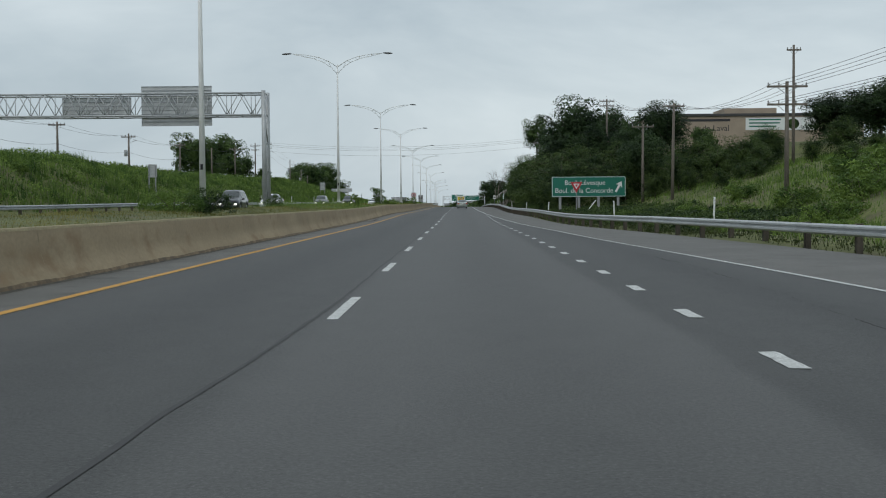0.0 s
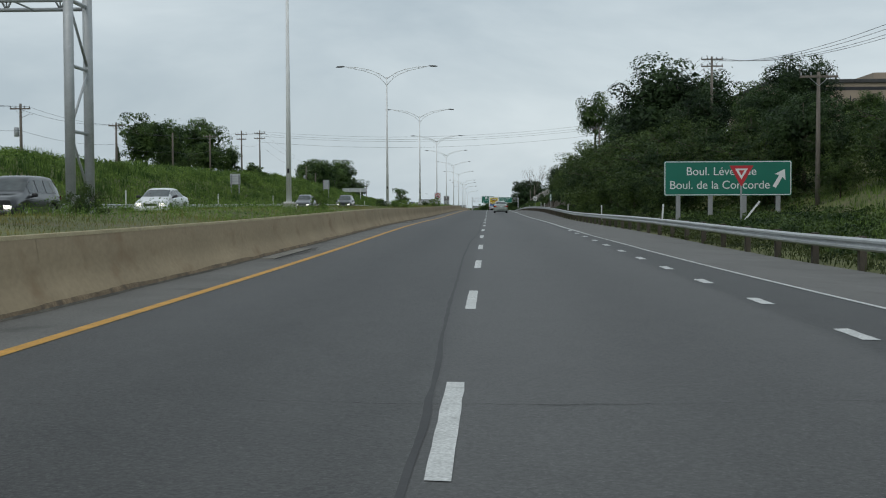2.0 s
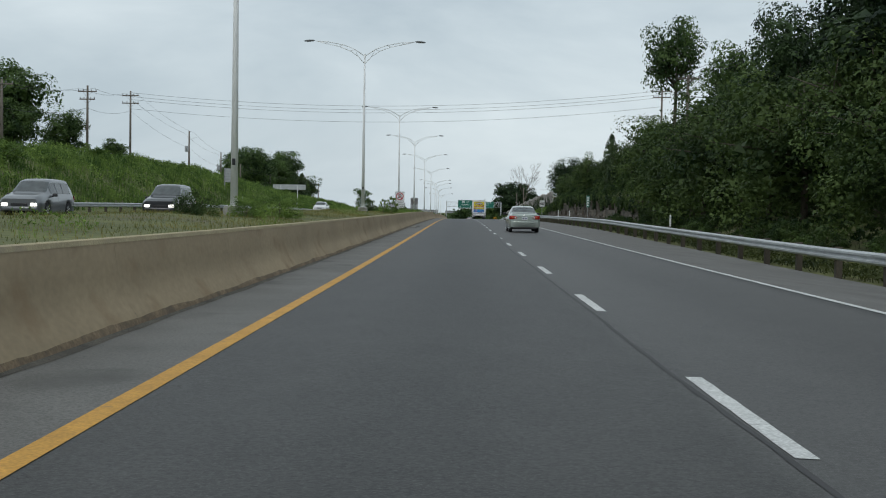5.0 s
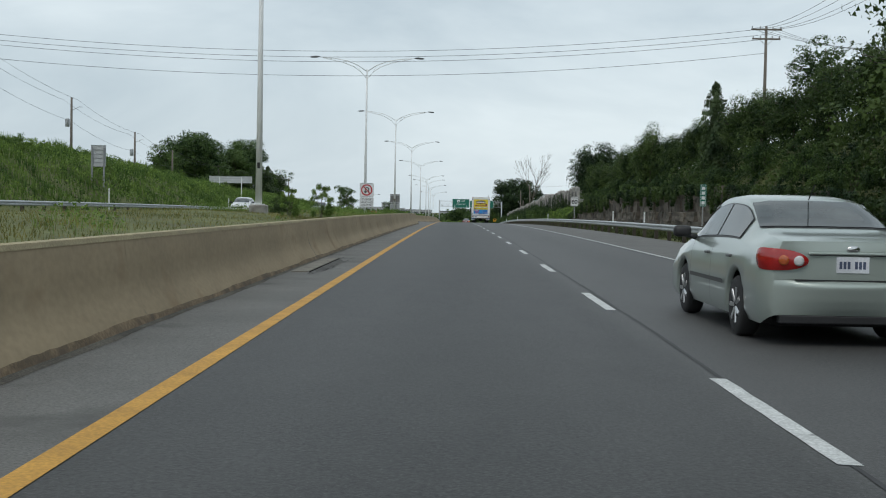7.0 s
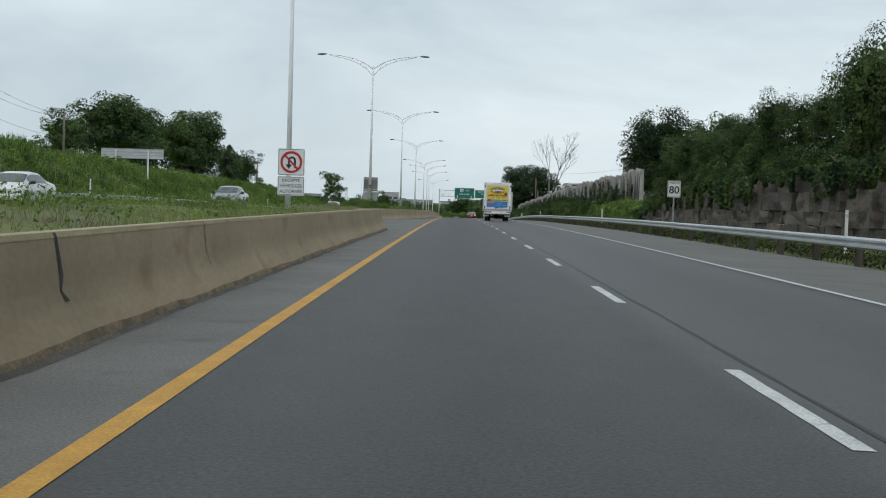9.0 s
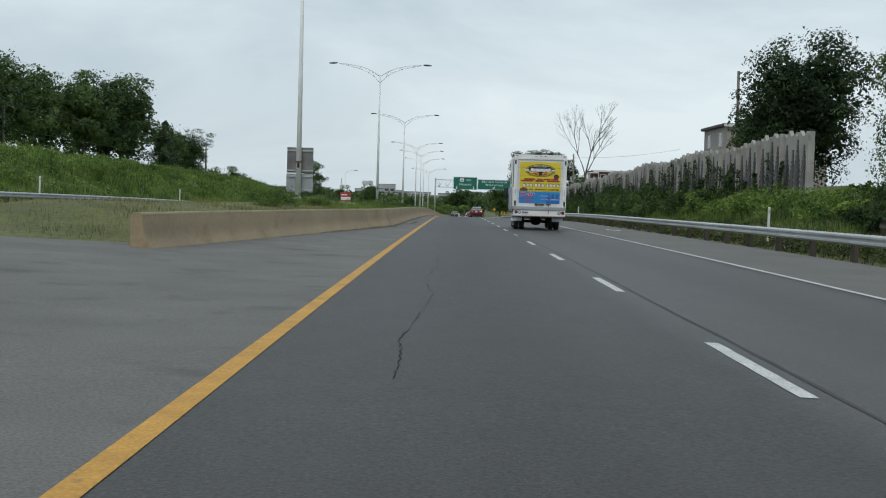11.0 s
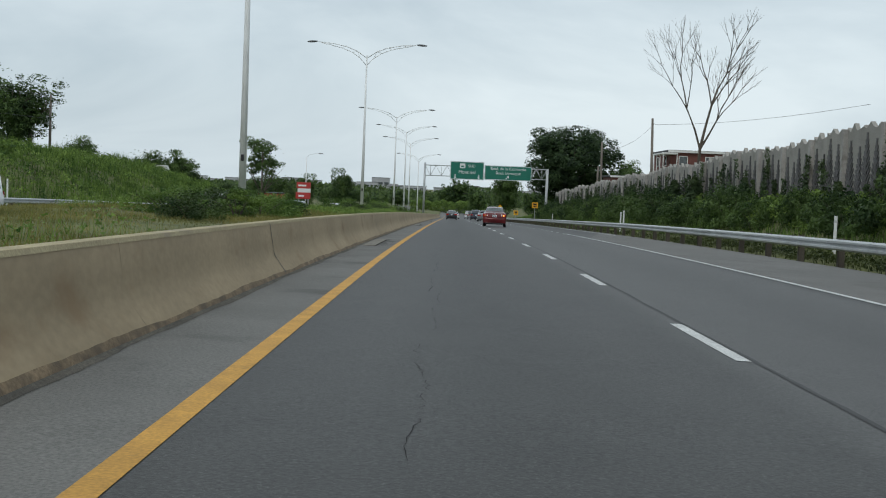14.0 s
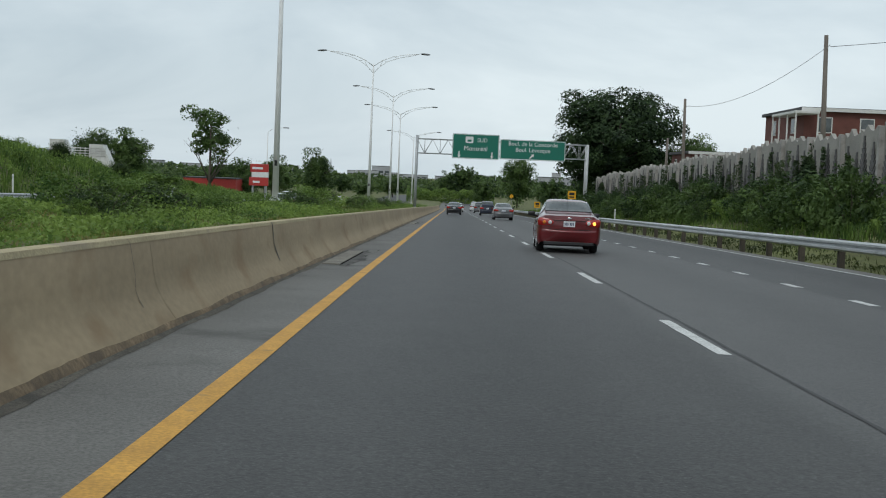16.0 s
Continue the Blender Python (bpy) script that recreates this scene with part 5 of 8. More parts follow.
def limb_mesh(rng, height, spread, trunk_r, limbs, fork=0.35, rise=0.2):
    bm = bmesh.new()
    tips = []
    bend = rng.normal(0, 0.02 * height, (2,))
    spine = [(0, 0, -0.4), (bend[0] * 0.3, bend[1] * 0.3, height * 0.3), (bend[0], bend[1], height * 0.6), (bend[0] * 1.3, bend[1] * 1.3, height * 0.88)]
    tube(bm, spine, [trunk_r, trunk_r * 0.78, trunk_r * 0.5, trunk_r * 0.15], 7)
    for k in range(limbs):
        a = 6.283 * k / limbs * 2.4 + rng.uniform(0, 0.9)
        z0 = height * rng.uniform(fork, max(fork + 0.1, 0.82 - rise))
        L = spread * rng.uniform(0.6, 1.0)
        up = height * rng.uniform(rise * 0.4, rise)
        p0 = Vector((bend[0] * z0 / height, bend[1] * z0 / height, z0))
        p1 = p0 + Vector((math.cos(a) * L * 0.5, math.sin(a) * L * 0.5, up * 0.6))
        p2 = p0 + Vector((math.cos(a) * L, math.sin(a) * L, up))
        tube(bm, [p0, p1, p2], [trunk_r * 0.4, trunk_r * 0.24, trunk_r * 0.08], 5)
        tips += [p1, p2]
        q = p1 + Vector((rng.normal(0, 0.25) * L, rng.normal(0, 0.25) * L, up * 0.9))
        tube(bm, [p1, q], [trunk_r * 0.2, trunk_r * 0.06], 4)
        tips.append(q)
    return bm, tips


def tree(seed, height, spread, label, leaf=0.2, n_clumps=46, total=6000, low=0.12, mat=None, clump_r=0.24, squash=0.72, pear=0.0, fill=0.22, lobes=0.3, fork=0.35, rise=0.2, branches=9, core=0.16):
    """A broad-leaved tree: tapered trunk, limbs and an uneven crown of many leafy clumps."""
    rng = np.random.default_rng(seed)
    ob = empty("tree", Matrix.Identity(4), label, "tree")
    bm, tips = limb_mesh(rng, height, spread, 0.014 * height + 0.05, branches, fork, rise)
    part("trunk", bm, M_BARK, ob, smooth=True)
    C, R = [], []
    mid, rad = height * (low + 1) / 2, height * (1 - low) / 2
    ph = rng.uniform(0, 6.28, 6)

    def reach(d):
        a = np.arctan2(d[..., 1], d[..., 0])
        return 1 + lobes * (np.sin(2 * a + ph[0] + 2 * d[..., 2]) * 0.6 + np.sin(3 * a + ph[1] - 3 * d[..., 2]) * 0.5 + np.sin(5 * d[..., 2] + ph[2] + a) * 0.7)

    for k in range(n_clumps):
        d = rng.normal(size=3)
        d /= np.linalg.norm(d)
        u = rng.uniform(0.45, 1.0) ** 0.5 * reach(d) * (1 - 0.8 * clump_r)
        C.append((d[0] * spread * u * (1 - pear * d[2]), d[1] * spread * u * (1 - pear * d[2]), mid + d[2] * rad * u))
        R.append(spread * clump_r * rng.uniform(0.55, 1.5))
    for t in tips:
        if rng.random() < 0.8:
            C.append(tuple(t))
            R.append(spread * clump_r * rng.uniform(0.5, 1.0))
    C, R = np.asarray(C), np.asarray(R)
    per = np.maximum(10, (1.5 * total * R**2 / (R**2).sum()).astype(int))
    which = np.repeat(np.arange(len(R)), per)
    d = rng.normal(size=(len(which), 3))
    d[:, 2] += 0.35
    d /= np.linalg.norm(d, axis=1)[:, None]
    u = 0.5 + 0.52 * rng.random(len(which)) ** 0.6 + 0.16 * np.sin(5 * d[:, 0] + which) * np.sin(6 * d[:, 2] + 2.0 * which) + 0.12 * np.maximum(0, rng.normal(size=len(which)))
    P = C[which] + d * (R[which] * u)[:, None] * np.array([1, 1, squash])
    # leaves hidden inside another bough are left out
    near = np.min(np.linalg.norm((P[:, None, :] - C[None]) / np.array([1, 1, squash]), axis=2) / R[None], axis=1)
    ok = near > 0.5
    P, N = P[ok], d[ok] + np.array([0, 0, 0.25])
    if len(P) > total:
        k = rng.permutation(len(P))[:total]
        P, N = P[k], N[k]
    n = int(total * fill * 0.4)
    d = rng.normal(size=(n, 3))
    d /= np.linalg.norm(d, axis=1)[:, None]
    Q = d * (rng.uniform(0.3, 1.0, n) ** 0.4 * reach(d) * 0.92)[:, None] * np.array([spread, spread, rad]) + np.array([0, 0, mid])
    P, N = np.concatenate([P, Q]), np.concatenate([N, d])
    lo, hi = np.quantile(P[:, 2], [0.002, 0.998])
    P[:, 2] = low * height + (P[:, 2] - lo) * (1 - low) * height / (hi - lo)
    w = np.quantile(np.hypot(P[:, 0], P[:, 1]), 0.97)
    P[:, :2] *= spread / w
    ok = (P[:, 2] < height) & (np.hypot(P[:, 0], P[:, 1]) < spread * 1.06)
    P, N = P[ok], N[ok]
    V, F = leaves(P, N, leaf, rng, loose=0.32)
    if core:
        # larger sprays deep inside the boughs keep the crown from being seen through
        k = rng.integers(0, len(P), int(len(P) * core))
        mid_p = np.array([0, 0, mid])
        Q = mid_p + (P[k] - mid_p) * rng.uniform(0.5, 0.8, len(k))[:, None]
        V2, F2 = leaves(Q, N[k], leaf * 2.6, rng)
        V, F = np.concatenate([V, V2]), np.concatenate([F, F2 + len(V)])
    np_part("crown", V, F, mat or M_LEAF, ob)
    return ob


def conifer(seed, height, spread, label, total=3600, leaf=0.17, taper=0.75, rag=0.2):
    """A cedar or spruce: a narrow cone of drooping sprays."""
    rng = np.random.default_rng(seed)
    ob = empty("tree", Matrix.Identity(4), label, "tree")
    part("trunk", bar([(0, 0, -0.4), (0, 0, height * 0.95)], [0.014 * height + 0.04, 0.015], 7), M_BARK, ob, smooth=True)
    t = rng.uniform(0.04, 1, total) ** 0.85
    a = rng.uniform(0, 6.283, total)
    whorl = 0.92 - rag + rag * np.sin(t * height * (4.0 if rag < 0.3 else 2.6) + np.sin(a * 3) * 1.8) + (0.16 + 0.5 * (rag - 0.2)) * np.sin(2 * a + t * 9)
    r = spread * (1 - t) ** taper * whorl * rng.uniform(0.2, 1, total) ** 0.5 + 0.04
    P = np.stack([np.cos(a) * r, np.sin(a) * r, t * height - r * 0.25], 1)
    V, F = leaves(P, np.stack([np.cos(a), np.sin(a), 0.6 + 0 * a], 1), leaf, rng, 2.4)
    np_part("crown", V, F, M_NEEDLE, ob)
    return ob


def bush(seed, height, spread, label, total=1500, leaf=0.085, mat=None, n_clumps=22):
    """A shrub: arching stems and ragged leafy clumps."""
    rng = np.random.default_rng(seed)
    ob = empty("bush", Matrix.Identity(4), label, "bush")
    bm = bmesh.new()
    for k in range(6):
        a = k * 1.05
        tube(bm, [(0, 0, -0.2), (math.cos(a) * spread * 0.3, math.sin(a) * spread * 0.3, height * 0.45), (math.cos(a) * spread * 0.6, math.sin(a) * spread * 0.6, height * 0.75)], [0.025, 0.015, 0.006], 4)
    part("woody_base", bm, M_BARK, ob)
    C = []
    for k in range(n_clumps):
        r, a = spread * math.sqrt(rng.random()) * 0.85, rng.uniform(0, 6.283)
        C.append((r * math.cos(a), r * math.sin(a), height * rng.uniform(0.08, 0.9) * (1 - 0.55 * (r / spread) ** 2)))
    R = [0.26 * spread * rng.uniform(0.5, 1.3) for k in range(n_clumps)]
    P, N = clumps(rng, C, R, total)
    P[:, 2] = np.abs(P[:, 2])
    P[:, 2] *= height / np.quantile(P[:, 2], 0.995)
    V, F = leaves(P, N, leaf, rng, 1.9)
    np_part("foliage", V, F, mat or M_WEEDS, ob)
    return ob


def bare_tree(seed, height, spread, label):
    """A dead tree: forking bare branches only."""
    r = random.Random(seed)
    ob = empty("tree", Matrix.Identity(4), label, "tree")
    bm = bmesh.new()

    def grow(p, d, L, rad, depth):
        q = p + d * L
        mid = p.lerp(q, 0.5) + Vector((r.uniform(-1, 1), r.uniform(-1, 1), 0)) * L * 0.06
        tube(bm, [p, mid, q], [rad, rad * 0.8, rad * 0.62], 5 if depth < 3 else 4, caps=False)
        if depth < 6:
            for k in range(3 if depth < 5 else 2):
                a = 6.283 * (k + r.random()) / 3
                nd = (d + Vector((math.cos(a), math.sin(a), r.uniform(0.0, 0.5))) * (0.55 if k else 0.25)).normalized()
                grow(q, nd, L * (r.uniform(0.7, 0.85) if k == 0 else r.uniform(0.5, 0.72)), rad * (0.7 if k == 0 else 0.5), depth + 1)

    grow(Vector((0, 0, -0.3)), Vector((0.03, 0, 1)), height * 0.27, 0.17, 0)
    part("bare_crown", bm, M_BARK, ob)
    return ob


WIDE = "broad leafy green tree with a full uneven crown"
A1 = tree(1, 10, 4.0, WIDE, total=7500, n_clumps=60, low=0.02)
A2 = tree(2, 10, 3.4, "dense dark green broad-leaved tree", total=7500, n_clumps=56, pear=0.1, low=0.02)
A3 = tree(3, 10, 4.6, WIDE, low=0.0, total=8000, n_clumps=70, lobes=0.26)
R1 = tree(31, 10, 4.2, "dense dark green maple on the wooded bank", leaf=0.145, mat=M_LEAF_DARK, n_clumps=64, total=16000, low=0.05, clump_r=0.25, lobes=0.2)
R2 = tree(32, 10, 3.6, "tall dark green tree with a billowing crown", leaf=0.145, mat=M_LEAF_DARK, n_clumps=52, total=15000, low=0.05, clump_r=0.28, lobes=0.28, pear=0.1)
A4 = tree(4, 10, 2.6, "slender leafy tree with gaps in its crown", leaf=0.13, n_clumps=34, total=6000, low=0.3, clump_r=0.24, fill=0.08, lobes=0.4, core=0.04)
A5 = tree(10, 10, 4.2, "far leafy tree with a rounded crown", leaf=0.42, total=1700, low=0.04, n_clumps=30)
A6 = tree(18, 10, 3.6, "thin vase-shaped tree with bare forked stems and sparse leaves", leaf=0.19, n_clumps=20, total=4200, core=0.05, low=0.36, clump_r=0.25, pear=-0.3, fill=0.05, lobes=0.3, fork=0.12, rise=0.6, branches=7)
A7 = tree(19, 17, 8.6, "large dense green tree with a wide domed crown", mat=M_LEAF_DARK, leaf=0.27, n_clumps=130, total=26000, low=0.06, clump_r=0.15, fill=0.3, lobes=0.08)
S1 = tree(5, 6, 3.2, "low spreading sumac thicket of light green leaves", leaf=0.1, low=0.0, n_clumps=56, total=9500, mat=M_LEAF_LIGHT, clump_r=0.25, squash=0.6, pear=0.2)
S2 = tree(6, 6, 2.6, "young light green tree at the wood's edge", leaf=0.1, low=0.03, n_clumps=44, total=8500, mat=M_LEAF_LIGHT, clump_r=0.3, lobes=0.32)
C1 = conifer(7, 7, 1.5, "dark narrow cedar tree")
C2 = conifer(8, 7, 2.4, "dark ragged conifer on the bank", taper=0.5, rag=0.42)
C3 = conifer(17, 4, 0.95, "dark cedar growing against the noise wall", total=1700, leaf=0.13, taper=0.62)
USED = set()


def plant(src, x, y, height, base_h, wide=1.0, sink=0.15, turn=None, label=None):
    """A copy of src at x, y, scaled from its own height base_h to height, standing on the ground."""
    s = height / base_h
    a = turn if turn is not None else (x * 37.7 + y * 17.3) % 6.283
    m = Matrix.LocRotScale((x, y, ground_z(x, y) - sink), Euler((0, 0, a)), (s * wide, s * wide, s))
    if src.name not in USED:
        USED.add(src.name)
        src.matrix_basis = m
        o = src
    else:
        o = copy_thing(src, m @ Matrix.Diagonal((*(1 / v for v in src.scale), 1)))
    if label:
        tagged(o, label)
    return o


def plant_top(src, x, y, top, base_h, wide=1.0, **kw):
    """The same by the height of its top over the road."""
    return plant(src, x, y, max(2.0, rz(y) + top - ground_z(x, y)), base_h, wide, **kw)


HILL = []
# wooded hill on the right
for src, x, y, top, wide in (
    (R2, 20.2, 188, 17.7, 1.3), (R1, 18.4, 193, 14.6, 0.95), (R1, 25, 195, 16.2, 0.85), (R2, 22, 199, 14.2, 0.9), (R1, 17.8, 205, 13.4, 0.85), (A1, 20.5, 233, 15.2, 0.75), (A1, 19.5, 246, 10.8, 0.95),
    (R1, 29.5, 170, 15.4, 1.0), (A2, 27, 178, 13.6, 0.9), (A1, 33, 160, 10.9, 1.0), (A1, 36, 176, 11.6, 1.0), (R1, 24, 160, 11.4, 1.05), (A2, 31, 148, 9.8, 1.1), (A1, 38, 150, 9.9, 0.9),
    (R2, 20.6, 172, 12.2, 1.05), (R2, 19.5, 216, 13.2, 0.9), (A3, 23, 228, 13.0, 0.9), (R1, 18.8, 227, 12.0, 0.9), (A2, 24, 215, 13.6, 0.9), (A3, 26, 240, 11.0, 0.9), (A1, 24, 254, 9.6, 1.0), (R1, 22.5, 142, 9.2, 1.1), (A2, 42, 168, 10.6, 0.9), (R1, 47, 150, 14.6, 1.5), (R2, 50.5, 144, 15.6, 1.6), (A3, 52, 130, 14.8, 0.9), (A2, 58, 118, 15.2, 0.9), (A1, 60, 140, 15.0, 1.0), (A3, 50, 98, 13.6, 0.9), (A1, 46, 82, 12.6, 0.9)):
    plant_top(src, x, y, top, 10, wide)
T1 = tree(33, 10, 2.6, "light leafy tree with a bare trunk and an open crown", leaf=0.15, n_clumps=34, total=5600, low=0.42, clump_r=0.3, fill=0.08, lobes=0.35, core=0.03, fork=0.5)
plant_top(T1, 16.6, 241, 18.6, 10, 0.85)
for src, x, y, top, wide in (
    (S1, 14.2, 146, 4.6, 1.1), (S2, 13.2, 151, 4.0, 1.1), (S1, 14.2, 158, 6.8, 1.15), (S2, 13.4, 165, 5.6, 1.2), (S1, 15.4, 171, 8.8, 1.15), (S1, 13.4, 179, 6.4, 1.1), (S2, 15.2, 186, 9.2, 1.1), (S1, 14.2, 193, 8.6, 1.1), (S2, 14.4, 200, 8.4, 1.1), (S1, 14.6, 207, 9.4, 1.1), (S1, 13.8, 214, 8.0, 1.1), (S2, 14.4, 221, 8.8, 1.1), (S1, 14.0, 228, 8.6, 1.1), (S1, 17.6, 165, 9.0, 1.15), (S2, 18.0, 153, 8.0, 1.1), (S1, 19, 145, 6.8, 1.1), (S2, 21, 152, 8.8, 1.1), (S1, 17.4, 179, 9.8, 1.15), (S2, 17.0, 196, 10.0, 1.1), (S1, 17.0, 222, 10.6, 1.0), (S1, 26, 133, 8.4, 1.2), (S2, 30, 128, 8.0, 1.2), (S1, 35, 135, 8.8, 1.2), (S2, 24, 122, 4.6, 1.0), (S2, 24, 128, 6.4, 1.0), (S1, 27, 124, 6.8, 1.1), (S2, 23.6, 139, 7.0, 1.0), (S1, 30, 122, 7.6, 1.1), (S2, 33.5, 129, 9.2, 1.1), (S1, 22.4, 133, 4.4, 0.9), (S2, 27.5, 133, 7.8, 1.0), (S1, 20.5, 142, 5.6, 1.0), (S1, 24.5, 110, 3.6, 0.9), (S2, 27, 114, 4.8, 1.0), (S1, 30, 118, 6.6, 1.1), (S2, 33, 112, 7.0, 1.0), (S1, 37, 92, 6.2, 1.0), (S2, 40, 100, 7.6, 1.0), (S1, 39, 122, 9.4, 1.2), (S2, 43, 112, 9.6, 1.1), (S1, 28, 112, 4.2, 1.2), (S2, 36, 104, 6.4, 1.1), (S1, 31, 96, 3.6, 1.2), (S2, 33, 84, 3.8, 1.2)):
    plant_top(src, x, y, top, 6, wide)
for x, y, h in ((19.5, 62, 1.5), (22, 66, 1.8), (24.5, 70, 2.0), (21, 74, 1.6), (18.5, 78, 1.3), (26, 80, 1.9), (28.5, 74, 2.2), (17.5, 88, 1.2), (22, 92, 1.5), (30, 84, 1.8)):
    HILL.append((x, y, h))
# over the rock face
for src, x, y, top, b, wide in (
    (S1, 15.2, 233, 8.2, 6, 0.95), (S2, 16.6, 238, 9.6, 6, 0.95), (S1, 16.0, 243, 9.0, 6, 1.0), (R1, 18.4, 248, 9.6, 10, 0.95), (S2, 16.2, 250, 9.4, 6, 0.9), (A4, 17.4, 255, 11.0, 10, 1.3), (S1, 16.2, 256, 8.6, 6, 0.95), (S1, 16.0, 262, 9.0, 6, 0.95), (C2, 14.8, 269, 9.9, 7, 0.75), (S2, 16.2, 267, 9.0, 6, 0.95), (R1, 18.6, 270, 9.6, 10, 1.0), (S1, 16.3, 274, 8.6, 6, 0.95), (S2, 16.2, 280, 8.6, 6, 1.0), (S1, 16.4, 285, 8.4, 6, 0.95), (R1, 18.8, 284, 9.4, 10, 0.95), (S2, 16.1, 290, 8.1, 6, 0.95),
    (S2, 14.9, 295, 9.4, 6, 0.72), (S1, 16.3, 299, 7.9, 6, 1.0), (S2, 16.4, 305, 7.9, 6, 1.0), (S1, 16.4, 310, 7.8, 6, 1.0), (R1, 18.8, 303, 8.6, 10, 1.0), (S2, 16.2, 316, 7.8, 6, 0.95), (S2, 15.6, 313, 8.6, 6, 0.72), (S1, 16.4, 322, 7.8, 6, 0.95), (S2, 16.2, 327, 7.2, 6, 0.9), (S1, 16.4, 333, 7.6, 6, 0.95), (R1, 19, 336, 8.8, 10, 1.0), (S2, 16.3, 339, 8.2, 6, 0.9), (S1, 16.6, 345, 8.0, 6, 0.9), (A2, 20.5, 320, 8.4, 10, 0.9), (A3, 21, 346, 9.0, 10, 0.9)):
    plant_top(src, x, y, top, b, wide)
# behind the noise wall, and the big tree past the gantry
for src, x, y, top, b, wide in (
    (R1, 19.8, 374, 12.8, 10, 1.05), (A1, 20.5, 386, 9.8, 10, 1.0), (A3, 25, 366, 11.8, 10, 0.9), (A7, 18.6, 583, 17.2, 17, 1.14), (A1, 27, 580, 11.6, 10, 0.9), (A3, 14.9, 748, 14.2, 10, 0.85), (A1, 30, 505, 9.0, 10, 0.7), (A1, 33, 462, 10.5, 10, 0.7), (A4, 34, 430, 9.5, 10, 0.8), (A1, 24, 556, 9.0, 10, 0.7)):
    plant_top(src, x, y, top, b, wide)
dead = bare_tree(9, 16.0, 4, "bare dead tree with fine forked branches")
dead.matrix_basis = Matrix.LocRotScale((15.9, 466, ground_z(15.9, 466)), Euler((0, 0, 0)), (1.05, 1.05, 1.12))
# left bank
for src, x, y, top, b, wide in (
    (A2, -49.0, 226, 14.6, 10, 1.15), (A1, -48.0, 234, 14.4, 10, 0.85), (A1, -50, 243, 11.4, 10, 1.2), (A3, -50.8, 264, 16.6, 10, 1.15), (A2, -47.5, 258, 12.0, 10, 1.25), (A1, -48, 275, 12.4, 10, 1.1), (A2, -45.5, 286, 9.6, 10, 1.6), (S1, -50, 250, 10.4, 6, 1.1), (C1, -47, 207, 8.8, 7, 1.0), (S1, -52, 150, 7.2, 6, 1.2), (S2, -56, 165, 7.4, 6, 1.3), (S1, -50, 190, 7.4, 6, 1.2), (S2, -58, 182, 8.4, 6, 1.3), (S1, -60, 205, 8.6, 6, 1.3), (S2, -55, 130, 7.0, 6, 1.3),
    (A3, -55, 432, 17.6, 10, 1.15), (A3, -50, 410, 16.2, 10, 1.1), (A1, -50.5, 462, 18.8, 10, 1.0), (A2, -55, 484, 20.4, 10, 1.1), (A2, -49, 446, 17.2, 10, 1.0), (C2, -48.5, 486, 14.0, 7, 1.1), (A4, -48.5, 506, 14.4, 10, 1.5), (A1, -51, 497, 14.6, 10, 0.95), (A1, -50, 505, 13.9, 10, 0.95), (A2, -52, 396, 12.6, 10, 1.1), (A3, -58, 455, 18.0, 10, 1.1), (S1, -44, 425, 6.4, 6, 1.1), (S2, -45, 488, 7.0, 6, 1.0), (A1, -60, 560, 11.0, 10, 0.9), (A1, -66, 600, 8.4, 10, 0.9), (A6, -40.8, 617, 15.2, 10, 1.0), (A1, -87.5, 710, 15.6, 10, 1.0), (A2, -78.5, 708, 15.8, 10, 1.0), (A2, -26.5, 640, 10.4, 10, 0.8), (A2, -36, 650, 9.2, 10, 0.9), (A1, -42, 655, 8.6, 10, 1.0), (S1, -37, 628, 5.4, 6, 1.1), (S1, -30.5, 546, 3.6, 6, 1.2), (S2, -33, 539, 4.2, 6, 1.3), (S1, -36, 531, 5.0, 6, 1.2), (A2, -50, 672, 8.6, 10, 1.0), (A1, -31, 675, 7.2, 10, 0.9)):
    plant_top(src, x, y, top, b, wide)
# far belt of trees where the road runs out
rng = np.random.default_rng(3)
for k in range(40):
    x = -170 + 8.6 * k + rng.uniform(-2, 2)
    y = 790 + rng.uniform(0, 90)
    if abs(x + 14) < 26 and rng.random() < 0.35:
        continue
    plant_top(A5, x, y, rng.uniform(4.5, 8.0), 10, rng.uniform(1.1, 1.6))
for x, y, t in ((6.5, 775, 9.5), (-10, 800, 6.5), (0.7, 822, 14.6), (-3.4, 828, 12.0), (5.6, 815, 11.0), (19.5, 690, 9.5), (22, 650, 9.0), (28, 620, 9.5)):
    plant_top(A5, x, y, t * 0.85, 10, 1.1)

rng = np.random.default_rng(16)
n = 9000
hx, hy = rng.uniform(-16, 10, n), rng.uniform(779, 784, n)
hz = -9.0 + (4.9 + 0.35 * np.sin(hx * 0.9) + 0.2 * np.sin(hx * 2.3)) * rng.uniform(0, 1, n) ** 0.7
V, F = leaves(np.stack([hx, hy, hz], 1), np.tile([0.0, -0.6, 0.6], (n, 1)), 0.32, rng)
tagged(np_part("hedge", V, F, M_WEEDS), "long clipped green hedge where the road bends away", "hedge", kind="stuff")

# bushes in the median and along the banks
B1 = bush(11, 1.2, 1.1, "dense green shrub in the weedy median", total=4600, leaf=0.046, n_clumps=40, mat=M_LEAF_LIGHT)
B2 = bush(12, 1.2, 1.4, "low spreading green shrub", total=4600, leaf=0.05, n_clumps=44, mat=M_WEEDS)
B3 = bush(13, 2.2, 0.9, "upright leafy weed clump", leaf=0.06, total=4200, n_clumps=30)
B4 = bush(14, 2.4, 2.2, "large dark green shrub on the bank", total=3600, leaf=0.12, mat=M_LEAF, n_clumps=44)
B5 = bush(15, 2.2, 2.0, "rounded green shrub among the weeds of the bank", total=2400, leaf=0.13, n_clumps=34)
